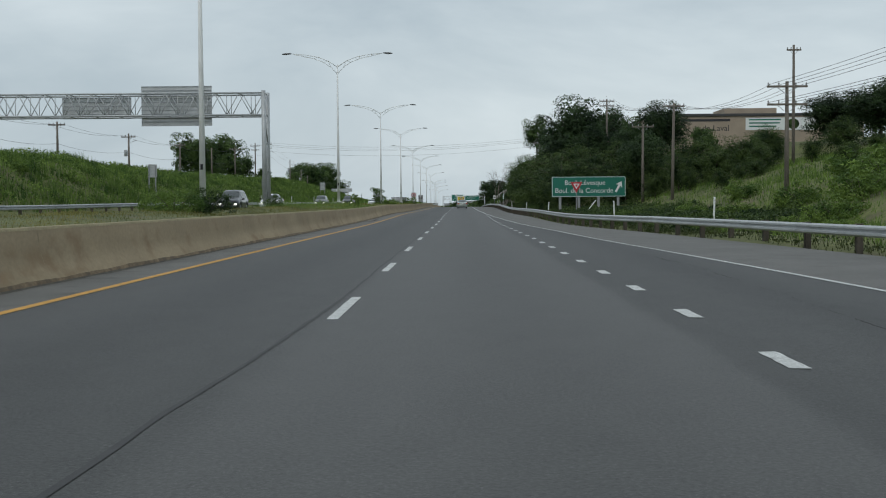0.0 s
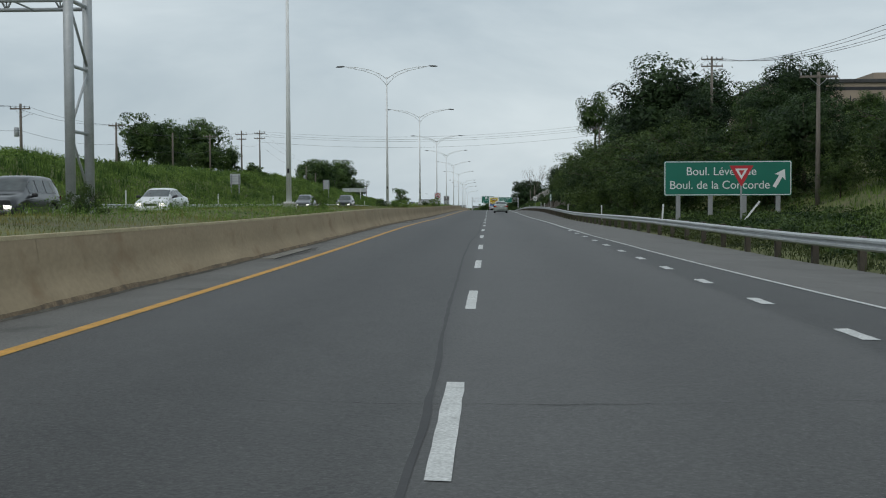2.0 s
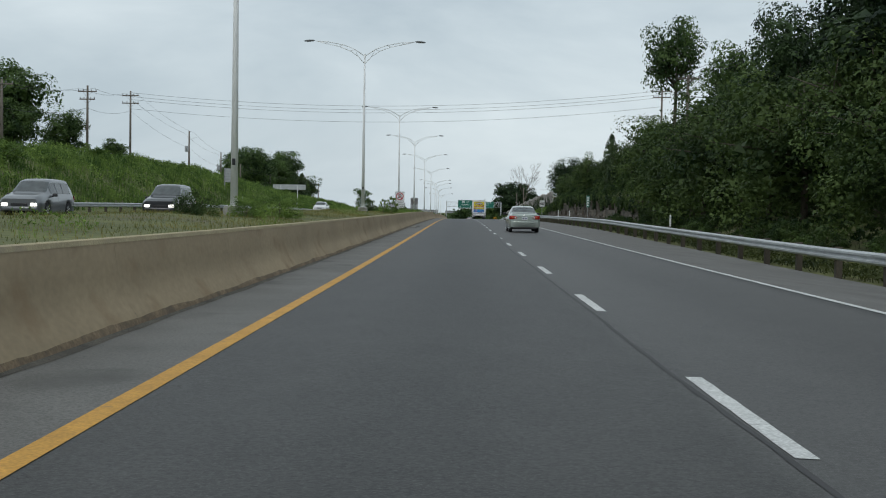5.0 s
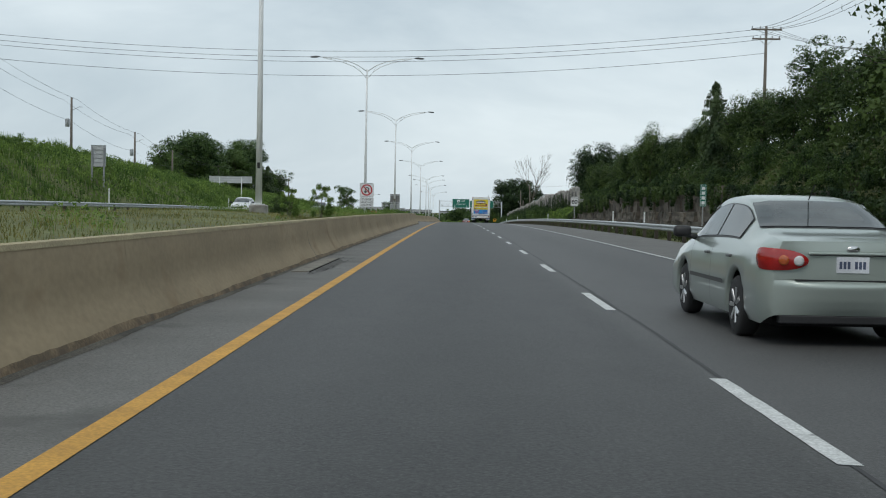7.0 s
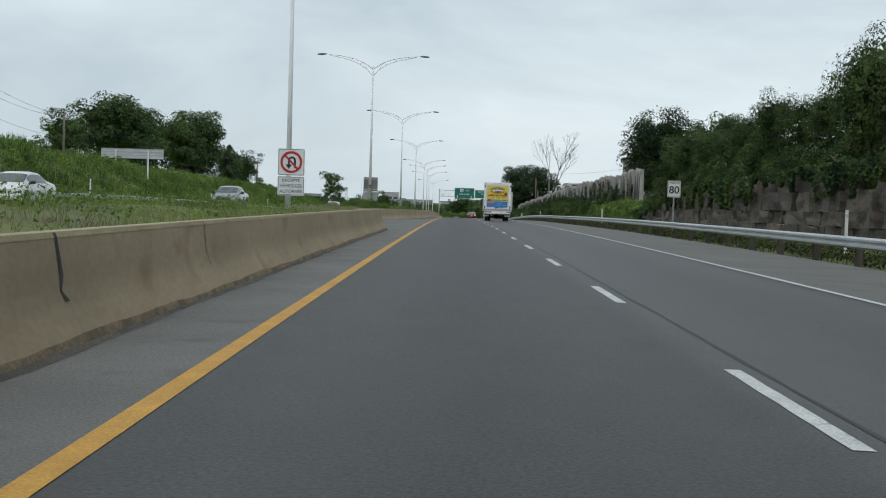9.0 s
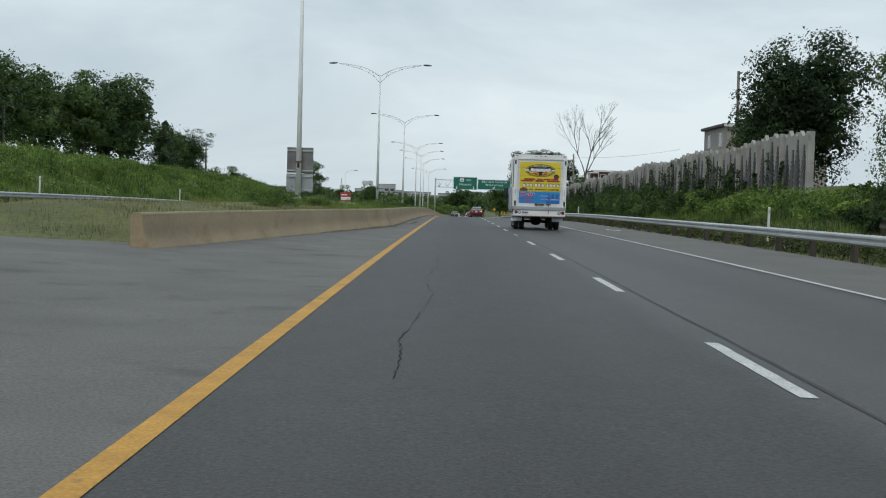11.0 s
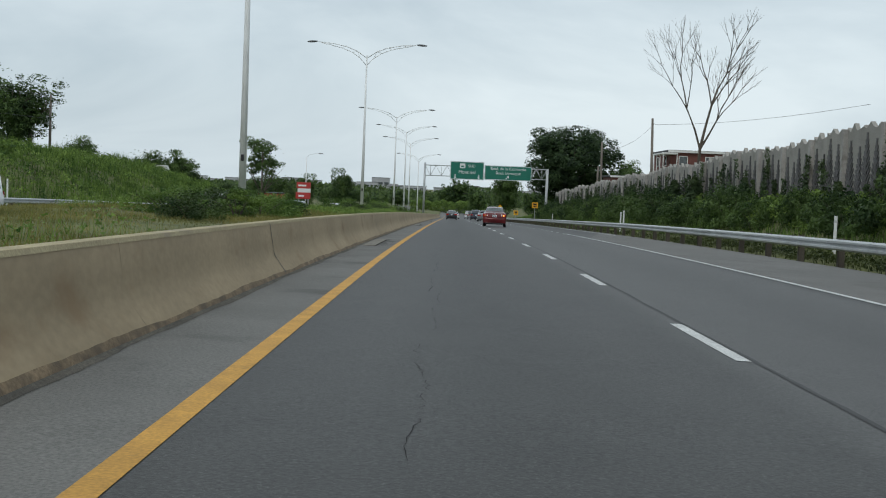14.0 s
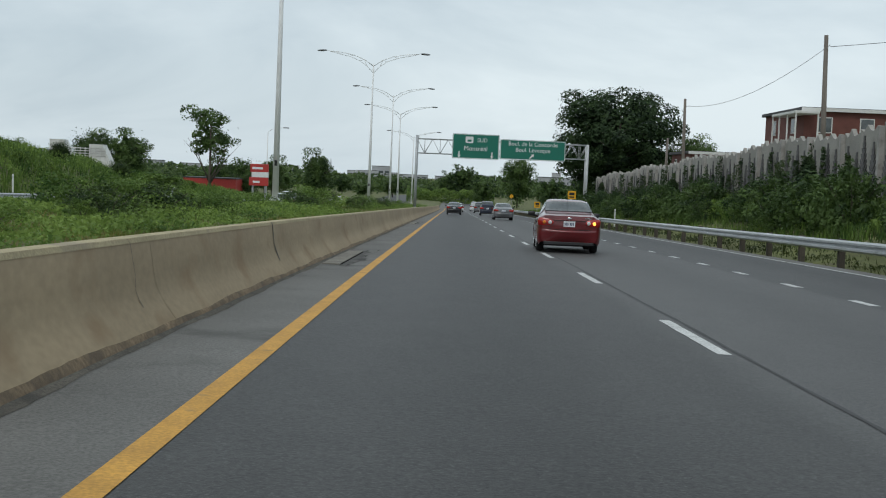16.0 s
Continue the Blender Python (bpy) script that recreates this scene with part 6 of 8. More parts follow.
for src, x, y, h, b, wide in (
    (B2, -10.6, 54.5, 1.0, 1.2, 1.2), (B1, -9.6, 56.3, 1.15, 1.2, 1.2), (B2, -11.6, 56.5, 0.9, 1.2, 1.1), (B1, -12.8, 95, 1.0, 1.2, 1.0), (B3, -9.0, 121.5, 1.2, 2.2, 1.0), (B2, -9.4, 180, 0.8, 1.2, 1.0), (B1, -10.4, 176, 0.9, 1.2, 1.1), (B2, -9.2, 186, 0.9, 1.2, 1.2),
    (B3, -8.0, 245, 1.5, 2.2, 0.9), (B3, -8.2, 236, 1.2, 2.2, 0.8), (B1, -10, 246, 0.8, 1.2, 1.0), (B2, -9.6, 345, 0.9, 1.2, 1.1), (B1, -9.6, 357, 0.75, 1.2, 1.7), (B2, -9.0, 354, 0.6, 1.2, 1.6), (B1, -10.2, 361, 0.6, 1.2, 1.7), (B2, -11.0, 352, 0.8, 1.2, 1.5),
    (B1, -8.3, 403.5, 0.70, 1.2, 1.52), (B2, -9.6, 406.5, 0.73, 1.2, 1.59), (B3, -8.1, 408, 0.84, 2.2, 1.97), (B1, -9.2, 410, 0.81, 1.2, 1.67), (B2, -8.2, 412.5, 0.73, 1.2, 1.52), (B1, -9.8, 414.5, 0.84, 1.2, 1.67), (B2, -8.7, 416.5, 0.78, 1.2, 1.52), (B3, -9.8, 418.5, 0.90, 2.2, 2.12), (B1, -8.5, 420, 0.67, 1.2, 1.52), (B2, -10.2, 422.5, 0.76, 1.2, 1.67),
    (B2, -8.4, 445.0, 0.50, 1.2, 1.51), (B1, -9.6, 447.0, 0.53, 1.2, 1.65), (B3, -8.4, 449.0, 0.50, 2.2, 1.65), (B1, -9.0, 452.6, 0.74, 1.2, 1.37), (B2, -9.8, 455.0, 0.93, 1.2, 1.37), (B1, -8.7, 455.6, 0.84, 1.2, 1.37), (B3, -9.4, 458, 1.05, 2.2, 1.78), (B2, -8.8, 460, 0.68, 1.2, 1.51), (B1, -9.0, 463, 0.6, 1.2, 1.6), (B2, -9.4, 470, 0.7, 1.2, 1.7), (B1, -8.8, 478, 0.9, 1.2, 1.4), (B2, -9.0, 486, 1.2, 1.2, 1.3), (B1, -9.6, 494, 1.1, 1.2, 1.3), (B1, -8.4, 505, 0.9, 1.2, 1.2), (B2, -9, 516, 1.0, 1.2, 1.3), (B1, -9, 540, 1.0, 1.2, 1.3), (B2, -8.5, 556, 0.9, 1.2, 1.3)):
    plant(src, x, y, h, b, wide, sink=0.05)
for x, y, h in HILL:
    plant(B5, x, y, h, 2.2, 1.2, sink=0.1)
rng = np.random.default_rng(8)
for k in range(48):
    y = 372 + k * 4.1 + rng.uniform(-1, 1)
    plant(B4, rng.uniform(11.8, 13.6), y, rng.uniform(1.0, 2.7), 2.4, rng.uniform(0.7, 1.2), sink=0.1)
for k in range(16):
    y = 366 + k * 13.0 + rng.uniform(-5, 5)
    plant(C3, 14.4 + rng.uniform(-0.3, 0.15), y, rng.uniform(1.6, 3.2), 4, rng.uniform(1.2, 2.0))
for k in range(44):
    y = 20 + k * 5.2 + rng.uniform(-2, 2)
    # past y=60 the darker shrub carries the shade behind the rail
    plant(B5 if y < 60 else B4, rng.uniform(11.4, 12.4) + (5 if y < 60 else 0), y, rng.uniform(0.5, 0.9) if y < 150 else rng.uniform(0.7, 1.2), 2.2 if y < 60 else 2.4, rng.uniform(0.9, 1.4), sink=0.1)
for k in range(34):
    y = 226 + k * 3.5
    plant(B4, rng.uniform(13.9, 15.2), y, rng.uniform(0.9, 1.9), 2.4, rng.uniform(0.7, 1.1), sink=0.2)
for k in range(50):
    y = 40 + k * 11.2 + rng.uniform(-3, 3)
    plant(B5, rng.uniform(-40, -31.5), y, rng.uniform(0.7, 1.7), 2.2, rng.uniform(0.9, 1.5), sink=0.1)


def meadow(name, n, x0, x1, y0, y1, height, width, material, label, seed, keep=None, lean=0.35):
    """Loose grass: bent blades on the ground, one object."""
    rng = np.random.default_rng(seed)
    x, y = rng.uniform(x0, x1, n), rng.uniform(y0, y1, n)
    # patches
    patch = 0.5 + 0.5 * np.sin(x * 0.9 + 2.0 * np.sin(y * 0.13)) * np.sin(y * 0.31 + 1.3 * np.sin(x * 0.5))
    ok = rng.random(n) < 0.35 + 0.65 * patch
    if keep is not None:
        ok &= keep(x, y)
    x, y, patch = x[ok], y[ok], patch[ok]
    z = lumpy(x, y)
    h = height * rng.uniform(0.45, 1.2, len(x)) * (0.6 + 0.6 * patch)
    a = rng.uniform(0, 6.283, len(x))
    w = width * rng.uniform(0.6, 1.3, len(x))
    L = rng.uniform(0.1, lean, len(x)) * h
    b = rng.uniform(0, 6.283, len(x))
    P = np.stack([x, y, z - 0.03], 1)
    side = np.stack([np.cos(a) * w, np.sin(a) * w, 0 * a], 1)
    tip = P + np.stack([np.cos(b) * L, np.sin(b) * L, h], 1)
    V = np.stack([P - side, P + side, tip], 1)
    i = np.arange(len(x)) * 3
    F = np.stack([i, i + 1, i + 2], 1)
    return tagged(np_part(name, V.reshape(-1, 3), F, material), label, "grass", kind="stuff")


def off_cross(x, y):
    return (x < barrier_x(y) - 0.6) & ((y < 297) | (y > 322)) & (x > -14.4)


meadow("median_grass", 150000, -14.4, -5.8, -10, 322, 0.15, 0.009, M_GRASS, "long dry-tipped grass and weeds in the median", 1, off_cross, 0.8)
meadow("median_grass", 150000, -14.4, -5.8, 322, 640, 0.16, 0.009, M_GRASS, "long green grass and weeds in the median", 2, off_cross, 0.8)
meadow("median_grass", 190000, -13.6, -6.3, 388, 480, 0.13, 0.006, M_GRASS, "short dry grass matted between the shrubs", 9, off_cross, 0.9)


def rank(x, y):
    """The stretches of the median where weeds stand rank."""
    return off_cross(x, y) & (np.interp(y, [80, 90, 118, 128, 236, 250, 290, 296, 330, 350, 392, 400, 428, 440, 640], [0, 1, 1, 0.1, 0.1, 0.95, 0.95, 0, 0.1, 0.6, 0.6, 0.2, 0.2, 0.75, 0.75]) > 0.5 + 0.5 * np.sin(x * 0.7 + y * 0.11) * np.sin(y * 0.23 + x * 0.4))


meadow("median_weeds", 110000, -14.2, -6.4, -10, 640, 0.4, 0.007, M_WEEDS, "rank taller weeds in the median", 3, rank, 0.6)
meadow("bank_weeds", 170000, -44, -28.8, -20, 640, 1.05, 0.045, M_WEEDS, "dense tall weeds and grass on the far bank", 4)
meadow("verge_grass", 90000, 8.9, 14.2, -20, 680, 0.3, 0.018, M_VERGE_SHADE, "rough grass verge behind the guard rail, darkened for shade", 5, lambda x, y: (x > rail_x(y) + 0.1) & ((x < 12.6) | (y < 224) | (y > 345)), 0.7)
meadow("hill_grass", 90000, 13, 50, -10, 140, 0.5, 0.03, M_WEEDS, "long yellow-green grass on the hillside", 6)
meadow("wall_bank_grass", 50000, 10.5, 15, 340, 680, 0.5, 0.03, M_WEEDS, "rank grass on the noise wall's bank", 7)


def leafy_mat(name, n, x0, x1, y0, y1, lift, leaf, material, label, seed, keep=None):
    """Low leafy growth: loose leaves in drifts over the ground, one object."""
    rng = np.random.default_rng(seed)
    x, y = rng.uniform(x0, x1, n), rng.uniform(y0, y1, n)
    hump = (0.5 + 0.5 * np.sin(x * 0.8 + np.sin(y * 0.4) * 2) * np.sin(y * 0.55 + np.sin(x * 0.9)))
    if keep is not None:
        ok = keep(x, y)
        x, y, hump = x[ok], y[ok], hump[ok]
    z = lumpy(x, y) + lift * (0.15 + hump) * rng.uniform(0.2, 1, len(x)) ** 0.5
    V, F = leaves(np.stack([x, y, z], 1), np.tile([0.0, 0.0, 0.8], (len(x), 1)), leaf, rng, 1.8, 0.9)
    return tagged(np_part(name, V, F, material), label, "undergrowth", kind="stuff")


leafy_mat("bank_undergrowth", 140000, -42, -29.4, -20, 640, 0.95, 0.14, M_WEEDS, "leafy green undergrowth covering the far bank", 21)
leafy_mat("median_undergrowth", 70000, -13.8, -6.6, 0, 640, 0.5, 0.05, M_WEEDS, "leafy weeds in drifts along the median", 26, rank)
leafy_mat("median_undergrowth", 42000, -12.5, -6.5, 438, 476, 0.4, 0.045, M_WEEDS, "lush green weeds below the median shrubs", 28, off_cross)
# weeds added in a dark green to give the shade under the rail
leafy_mat("rail_weeds", 150000, 8.7, 14.5, 15, 570, 0.42, 0.07, M_VERGE_SHADE, "weeds behind the guard rail's posts, darkened for the rail's shade", 29, lambda x, y: (x > rail_x(y) + 0.42) & (x < rail_x(y) + 1.1))
leafy_mat("rail_undergrowth", 60000, 8.75, 11.5, 100, 440, 0.3, 0.08, M_VERGE_SHADE, "low growth behind the guard rail, darkened for its shade", 27)
leafy_mat("hill_undergrowth", 70000, 12.5, 34, 136, 256, 0.8, 0.16, M_LEAF_LIGHT, "thick leafy undergrowth below the trees", 22)
leafy_mat("verge_undergrowth", 45000, 11, 20.5, 62, 138, 0.55, 0.11, M_LEAF_LIGHT, "low leafy growth between the rail and the hillside", 25, lambda x, y: x > rail_x(y) + 0.9)
leafy_mat("rock_creeper", 80000, 13.2, 17.5, 224, 346, 0.9, 0.11, M_LEAF_LIGHT, "creeper and shoots spilling over the rock face", 23)
leafy_mat("wall_undergrowth", 70000, 12.2, 14.9, 344, 600, 1.2, 0.13, M_WEEDS, "leafy undergrowth along the noise wall", 24)


def creeper(name, x, y0, y1, base_of, low, high, gap, down, leaf, material, label, seed):
    """Creeper in uneven strips over an upright face, climbing from its foot or hanging from its top."""
    rng = np.random.default_rng(seed)
    P = []
    y = y0
    while y < y1:
        w, h, n = rng.uniform(0.15, 0.7), rng.uniform(low, high), int(rng.uniform(150, 500))
        u = rng.random(n)
        z = -h * u if down else h * u
        P.append(np.stack([x - 0.22 * rng.random(n), y + rng.normal(0, 1, n) * w * (1.1 - u) + 0.15 * np.sin(z * 3 + y), base_of(np.full(n, y)) + z], 1))
        y += rng.uniform(*gap)
    P = np.concatenate(P)
    V, F = leaves(P, np.tile([-1.0, 0.0, 0.3], (len(P), 1)), leaf, rng)
    return tagged(np_part(name, V, F, material), label, "creeper", kind="stuff")


creeper("wall_creeper", 15.0, 360, 560, lambda y: road_z(y) + 1.2, 1.0, 3.9, (0.5, 1.9), False, 0.12, M_NEEDLE, "dark creeper climbing the noise wall in strips", 31)
creeper("rock_vines", 12.75, 226, 344, lambda y: road_z(y) + np.interp(y, [227, 238, 262, 290, 325, 344], [1.2, 2.3, 3.0, 3.3, 2.8, 1.2]), 0.4, 1.7, (0.5, 2.0), True, 0.12, M_LEAF_LIGHT, "green vines hanging down over the rock blocks", 32)

# ---- vehicles ----
M_TYRE = surface("tyre_rubber", (0.022, 0.022, 0.023), 0.85, vary=0.2, fine_vary=0.15, bump=0.3)
M_ALLOY = surface("silver_wheel_cover", (0.5, 0.51, 0.52), 0.3, metal=0.7, vary=0.05)
M_STEEL_RIM = surface("dull_steel_rim", (0.2, 0.2, 0.21), 0.5, metal=0.5)
M_WELL = surface("black_underbody", (0.012, 0.012, 0.013), 0.9)
M_GLASS_DARK = surface("tinted_car_glass", (0.06, 0.07, 0.072), 0.04, vary=0.3, scale=3, fine_vary=0.03, spec=0.8)
M_TRIM_BLACK = surface("black_plastic_trim", (0.02, 0.02, 0.022), 0.5)
M_TAIL = surface("red_lamp_lens", (0.34, 0.01, 0.008), 0.15, coat=0.8, vary=0.1)
M_AMBER = surface("amber_lamp_lens", (0.7, 0.2, 0.02), 0.15, coat=0.8)
M_CLEAR = surface("clear_lamp_lens", (0.6, 0.6, 0.6), 0.12, coat=0.8)
M_PLATE = surface("white_number_plate", (0.62, 0.64, 0.68), 0.4)
M_PLATE_INK = surface("blue_plate_marks", (0.06, 0.08, 0.14), 0.5)
M_CHROME = surface("bright_chrome", (0.6, 0.6, 0.6), 0.15, metal=1.0)


def glow(name, color, strength):
    m = bpy.data.materials.new(name)
    m.use_nodes = True
    p = m.node_tree.nodes["Principled BSDF"]
    p.inputs["Base Color"].default_value = (*color, 1)
    p.inputs["Emission Color"].default_value = (*color, 1)
    p.inputs["Emission Strength"].default_value = strength
    return m


M_HEADLIGHT = glow("lit_headlight", (1.0, 0.97, 0.9), 1.1)
M_BLINKER = glow("lit_amber_blinker", (1.0, 0.35, 0.06), 2.0)


def paint(name, color, metal=0.3):
    return surface(name, color, 0.28, metal=metal, vary=0.04, scale=1.5, fine=300, fine_vary=0.05, coat=0.8)


SHAPES = {
    # length, half width, wheel positions, wheel radius, ground clearance, (y, belt height), (y, top height), (y, half width of the top), glass: rear pane, front pane, side panes
    "sedan": dict(L=4.5, w=0.86, wheels=(-1.24, 1.36), R=0.31, low=0.2,
                  belt=[(-2.25, 0.93), (-1.9, 0.97), (-1.4, 0.97), (0.9, 0.92), (1.35, 0.9), (1.9, 0.78), (2.25, 0.62)],
                  top=[(-2.25, 0.98), (-2.15, 1.035), (-1.62, 1.065), (-1.45, 1.1), (-0.82, 1.41), (-0.5, 1.455), (0.0, 1.475), (0.45, 1.44), (0.62, 1.39), (1.38, 0.98), (1.5, 0.955), (2.05, 0.82), (2.25, 0.68)],
                  tw=[(-2.25, 0.66), (-1.5, 0.66), (-0.8, 0.56), (0.5, 0.56), (1.4, 0.68), (2.25, 0.62)], rear=(-1.42, -0.84), front=(0.64, 1.34), sides=((-1.12, -0.16), (-0.1, 0.88))),
    "suv": dict(L=4.5, w=0.9, wheels=(-1.3, 1.34), R=0.35, low=0.26,
                belt=[(-2.25, 1.0), (0.8, 1.02), (1.2, 1.02), (1.9, 0.92), (2.25, 0.75)],
                top=[(-2.25, 1.2), (-2.18, 1.3), (-1.85, 1.68), (-1.5, 1.73), (0.0, 1.74), (0.4, 1.7), (1.15, 1.1), (1.35, 1.07), (2.05, 0.98), (2.25, 0.8)],
                tw=[(-2.25, 0.7), (-1.8, 0.62), (0.4, 0.6), (1.2, 0.74), (2.25, 0.68)], rear=(-2.14, -1.86), front=(0.5, 1.08), sides=((-1.75, -0.85), (-0.75, -0.05), (0.05, 0.75))),
    "van": dict(L=4.9, w=0.95, wheels=(-1.45, 1.5), R=0.34, low=0.24,
                belt=[(-2.45, 1.0), (1.1, 1.02), (1.5, 1.0), (2.1, 0.9), (2.45, 0.72)],
                top=[(-2.45, 1.5), (-2.38, 1.7), (-2.2, 1.8), (0.5, 1.84), (0.9, 1.78), (1.65, 1.12), (1.8, 1.06), (2.25, 0.94), (2.45, 0.78)],
                tw=[(-2.45, 0.74), (0.8, 0.7), (1.6, 0.8), (2.45, 0.7)], rear=(-2.42, -2.3), front=(0.98, 1.6), sides=((-2.1, -1.1), (-1.0, 0.05), (0.15, 1.15))),
}


def wheel(parent, x, y, r, side, rim_mat, width=0.2, name="wheel"):
    w = empty(name, Matrix.Translation((x, y, r)))
    w.parent = parent
    h = width / 2
    part("tyre", lathe([(r * 0.62, -h), (r * 0.9, -h), (r * 0.985, -h * 0.75), (r, -h * 0.3), (r, h * 0.3), (r * 0.985, h * 0.75), (r * 0.9, h), (r * 0.62, h)], 26), M_TYRE, w, smooth=True)
    s = side * h
    bm = lathe([(0.02, s * 0.75), (r * 0.2, s * 0.8), (r * 0.24, s * 0.55), (r * 0.56, s * 0.6), (r * 0.64, s * 0.95), (r * 0.64, s * 0.5)], 26)
    for k in range(7):
        a = 6.28319 * k / 7
        c, q = math.cos(a), math.sin(a)
        tube(bm, [(s * 0.82, c * r * 0.12, q * r * 0.12), (s * 0.86, c * r * 0.6, q * r * 0.6)], [r * 0.09, r * 0.11], 5)
    part("rim", bm, rim_mat, w, smooth=False)
    return w


def loft_car(kind):
    """Body lines of a car as a grid: rows along its length, columns from the sill over the roof to the other sill."""
    d = SHAPES[kind]
    h = d["L"] / 2
    ys = set(np.round(np.linspace(-h, h, 46), 3)) | {round(-h + e, 3) for e in (0.0, 0.012, 0.03, 0.06, 0.1, 0.15, 0.21)} | {round(h - e, 3) for e in (0.0, 0.012, 0.03, 0.06, 0.1, 0.15, 0.21)}
    for wy in d["wheels"]:
        ys |= set(np.round(wy + (d["R"] + 0.07) * np.sin(np.linspace(-1.57, 1.57, 13)), 3))
    ys = np.array(sorted(ys))
    fine = np.linspace(-h - 0.4, h + 0.4, 800)
    bell = np.exp(-(np.linspace(-1, 1, 121) * 2.2) ** 2)

    def line(key):
        """A body line with its corners eased over a hand's width."""
        v = np.interp(fine, *zip(*d[key]))
        v = np.convolve(np.pad(v, 60, mode="edge"), bell / bell.sum(), "valid")
        return np.interp(ys, fine, v)

    belt, top, tw = line("belt"), line("top"), line("tw")
    end = np.clip((h - np.abs(ys)) / 0.28, 0, 1)
    w = d["w"] * (0.85 + 0.15 * np.sqrt(1 - (1 - end) ** 2))
    tw = np.minimum(tw, w * 0.9)
    low = np.full(len(ys), d["low"]) + 0.1 * (1 - np.clip(end * 1.4, 0, 1))
    arch = np.zeros(len(ys))
    for wy in d["wheels"]:
        q = (d["R"] + 0.07) ** 2 - (ys - wy) ** 2
        arch = np.maximum(arch, np.where(q > -1e-6, d["R"] + np.sqrt(np.maximum(q, 0)), 0))
    half = []
    z0 = np.maximum(low, arch)
    zs = [z0, np.maximum(low + 0.1, arch + 0.004), np.maximum(0.55 * np.ones_like(ys), arch + 0.05), np.maximum(belt - 0.13, arch + 0.07), belt]
    xs = [w * 0.93, w * 0.985, w, w * 0.985, w * 0.93]
    tx = [tw + (w * 0.93 - tw) * 0.08, tw, tw * 0.72, tw * 0.36]
    tz = [belt + (top - belt) * 0.82, belt + (top - belt) * 0.93, belt + (top - belt) * 0.985, top * 0.998]
    P = [np.stack([a, ys, b], 1) for a, b in zip(xs + tx, zs + tz)]
    mid = np.stack([0 * ys, ys, top], 1)
    left = [p * np.array([-1, 1, 1]) for p in P]
    return np.stack(P + [mid] + left[::-1], 1), ys


def grid_faces(ny, nx):
    i = (np.arange(ny - 1)[:, None] * nx + np.arange(nx - 1)[None, :]).ravel()
    return np.stack([i, i + nx, i + nx + 1, i + 1], 1)


def pane(name, G, ys, y0, y1, c0, c1, parent, lift=0.012, mat=None, label=""):
    """A window or strip: the body's own curve between two stations and two columns, set just proud of it."""
    t = np.unique(np.round(np.concatenate([np.linspace(y0, y1, 4), ys[(ys > y0 + 0.004) & (ys < y1 - 0.004)]]), 4))
    cols = np.unique(np.round(np.concatenate([np.linspace(c0, c1, 3), np.arange(math.ceil(c0), c1)]), 4))
    V = np.zeros((len(t), len(cols), 3))
    for j, c in enumerate(cols):
        a = int(min(math.floor(c), G.shape[1] - 2))
        L = G[:, a] * (1 - (c - a)) + G[:, a + 1] * (c - a)
        for k in range(3):
            V[:, j, k] = np.interp(t, ys, L[:, k])
    du = np.gradient(V, axis=0)
    dv = np.gradient(V, axis=1)
    N = np.cross(du, dv)
    N /= np.linalg.norm(N, axis=2)[:, :, None] + 1e-9
    if ((V - np.array([0, V[:, :, 1].mean(), 0.7])) * N).sum() < 0:
        N = -N
    return np_part(name, (V + N * lift).reshape(-1, 3), grid_faces(len(t), len(cols)), mat or M_GLASS_DARK, parent, label, smooth=True)


def rear_skin(d, G, z0, z1, rows, out):
    """The car's tail between two heights: rounded in plan, standing out from the body's end by out(z)."""
    h, nx = d["L"] / 2, G.shape[1]
    prof = G[0, : nx // 2 + 1]
    zs = np.linspace(z0, z1, rows)
    order = np.argsort(prof[:, 2])
    half = np.interp(zs, prof[order, 2], prof[order, 0])
    u = np.linspace(-1, 1, 15)
    X = half[:, None] * u[None, :]
    Y = -h - out(zs)[:, None] * (1 - np.abs(u[None, :]) ** 2.4) ** 1.6 + 0 * X
    return np.stack([X, Y, np.broadcast_to(zs[:, None], X.shape)], -1)


def wrap_lamp(d, s, zc, hh, inner, reach):
    """A lens that wraps round the rear corner: an almond drawn along the tail and on to the flank."""
    h, w = d["L"] / 2, d["w"]
    corner = [(w * (0.85 + 0.15 * math.sqrt(1 - (1 - e) ** 2)) * 0.985, -h + 0.28 * e - 0.004 * (1 - e)) for e in (0.03, 0.08, 0.16, 0.28, 0.45, 0.7)]
    path = np.array([(inner * w, -h - 0.03), (0.62 * w, -h - 0.026), (0.74 * w, -h - 0.014)] + corner)
    along = np.concatenate([[0], np.cumsum(np.hypot(*np.diff(path, axis=0).T))])
    u = 0.5 - 0.5 * np.cos(np.linspace(0, math.pi, 25))
    px, py = np.interp(u * along[-1], along, path[:, 0]), np.interp(u * along[-1], along, path[:, 1])
    nx_, ny_ = np.gradient(py), -np.gradient(px)
    ln = np.hypot(nx_, ny_)
    V = []
    for k in range(25):
        half = hh * (max(1 - abs(2 * u[k] - 1) ** (3.0 if u[k] < 0.5 else 7.0), 0.0) ** 0.5 + 0.01) * (0.72 + 0.5 * u[k] - 0.3 * u[k] ** 3)
        for q in np.linspace(-1, 1, 7):
            bulge = 0.024 * (1 - q * q) * min(1, 6 * u[k] * (1 - u[k]) + 0.1) + 0.014
            V.append((s * (px[k] - nx_[k] / ln[k] * -bulge), py[k] + ny_[k] / ln[k] * bulge, zc + half * q + 0.02 * u[k]))
    return np.array(V), grid_faces(25, 7)


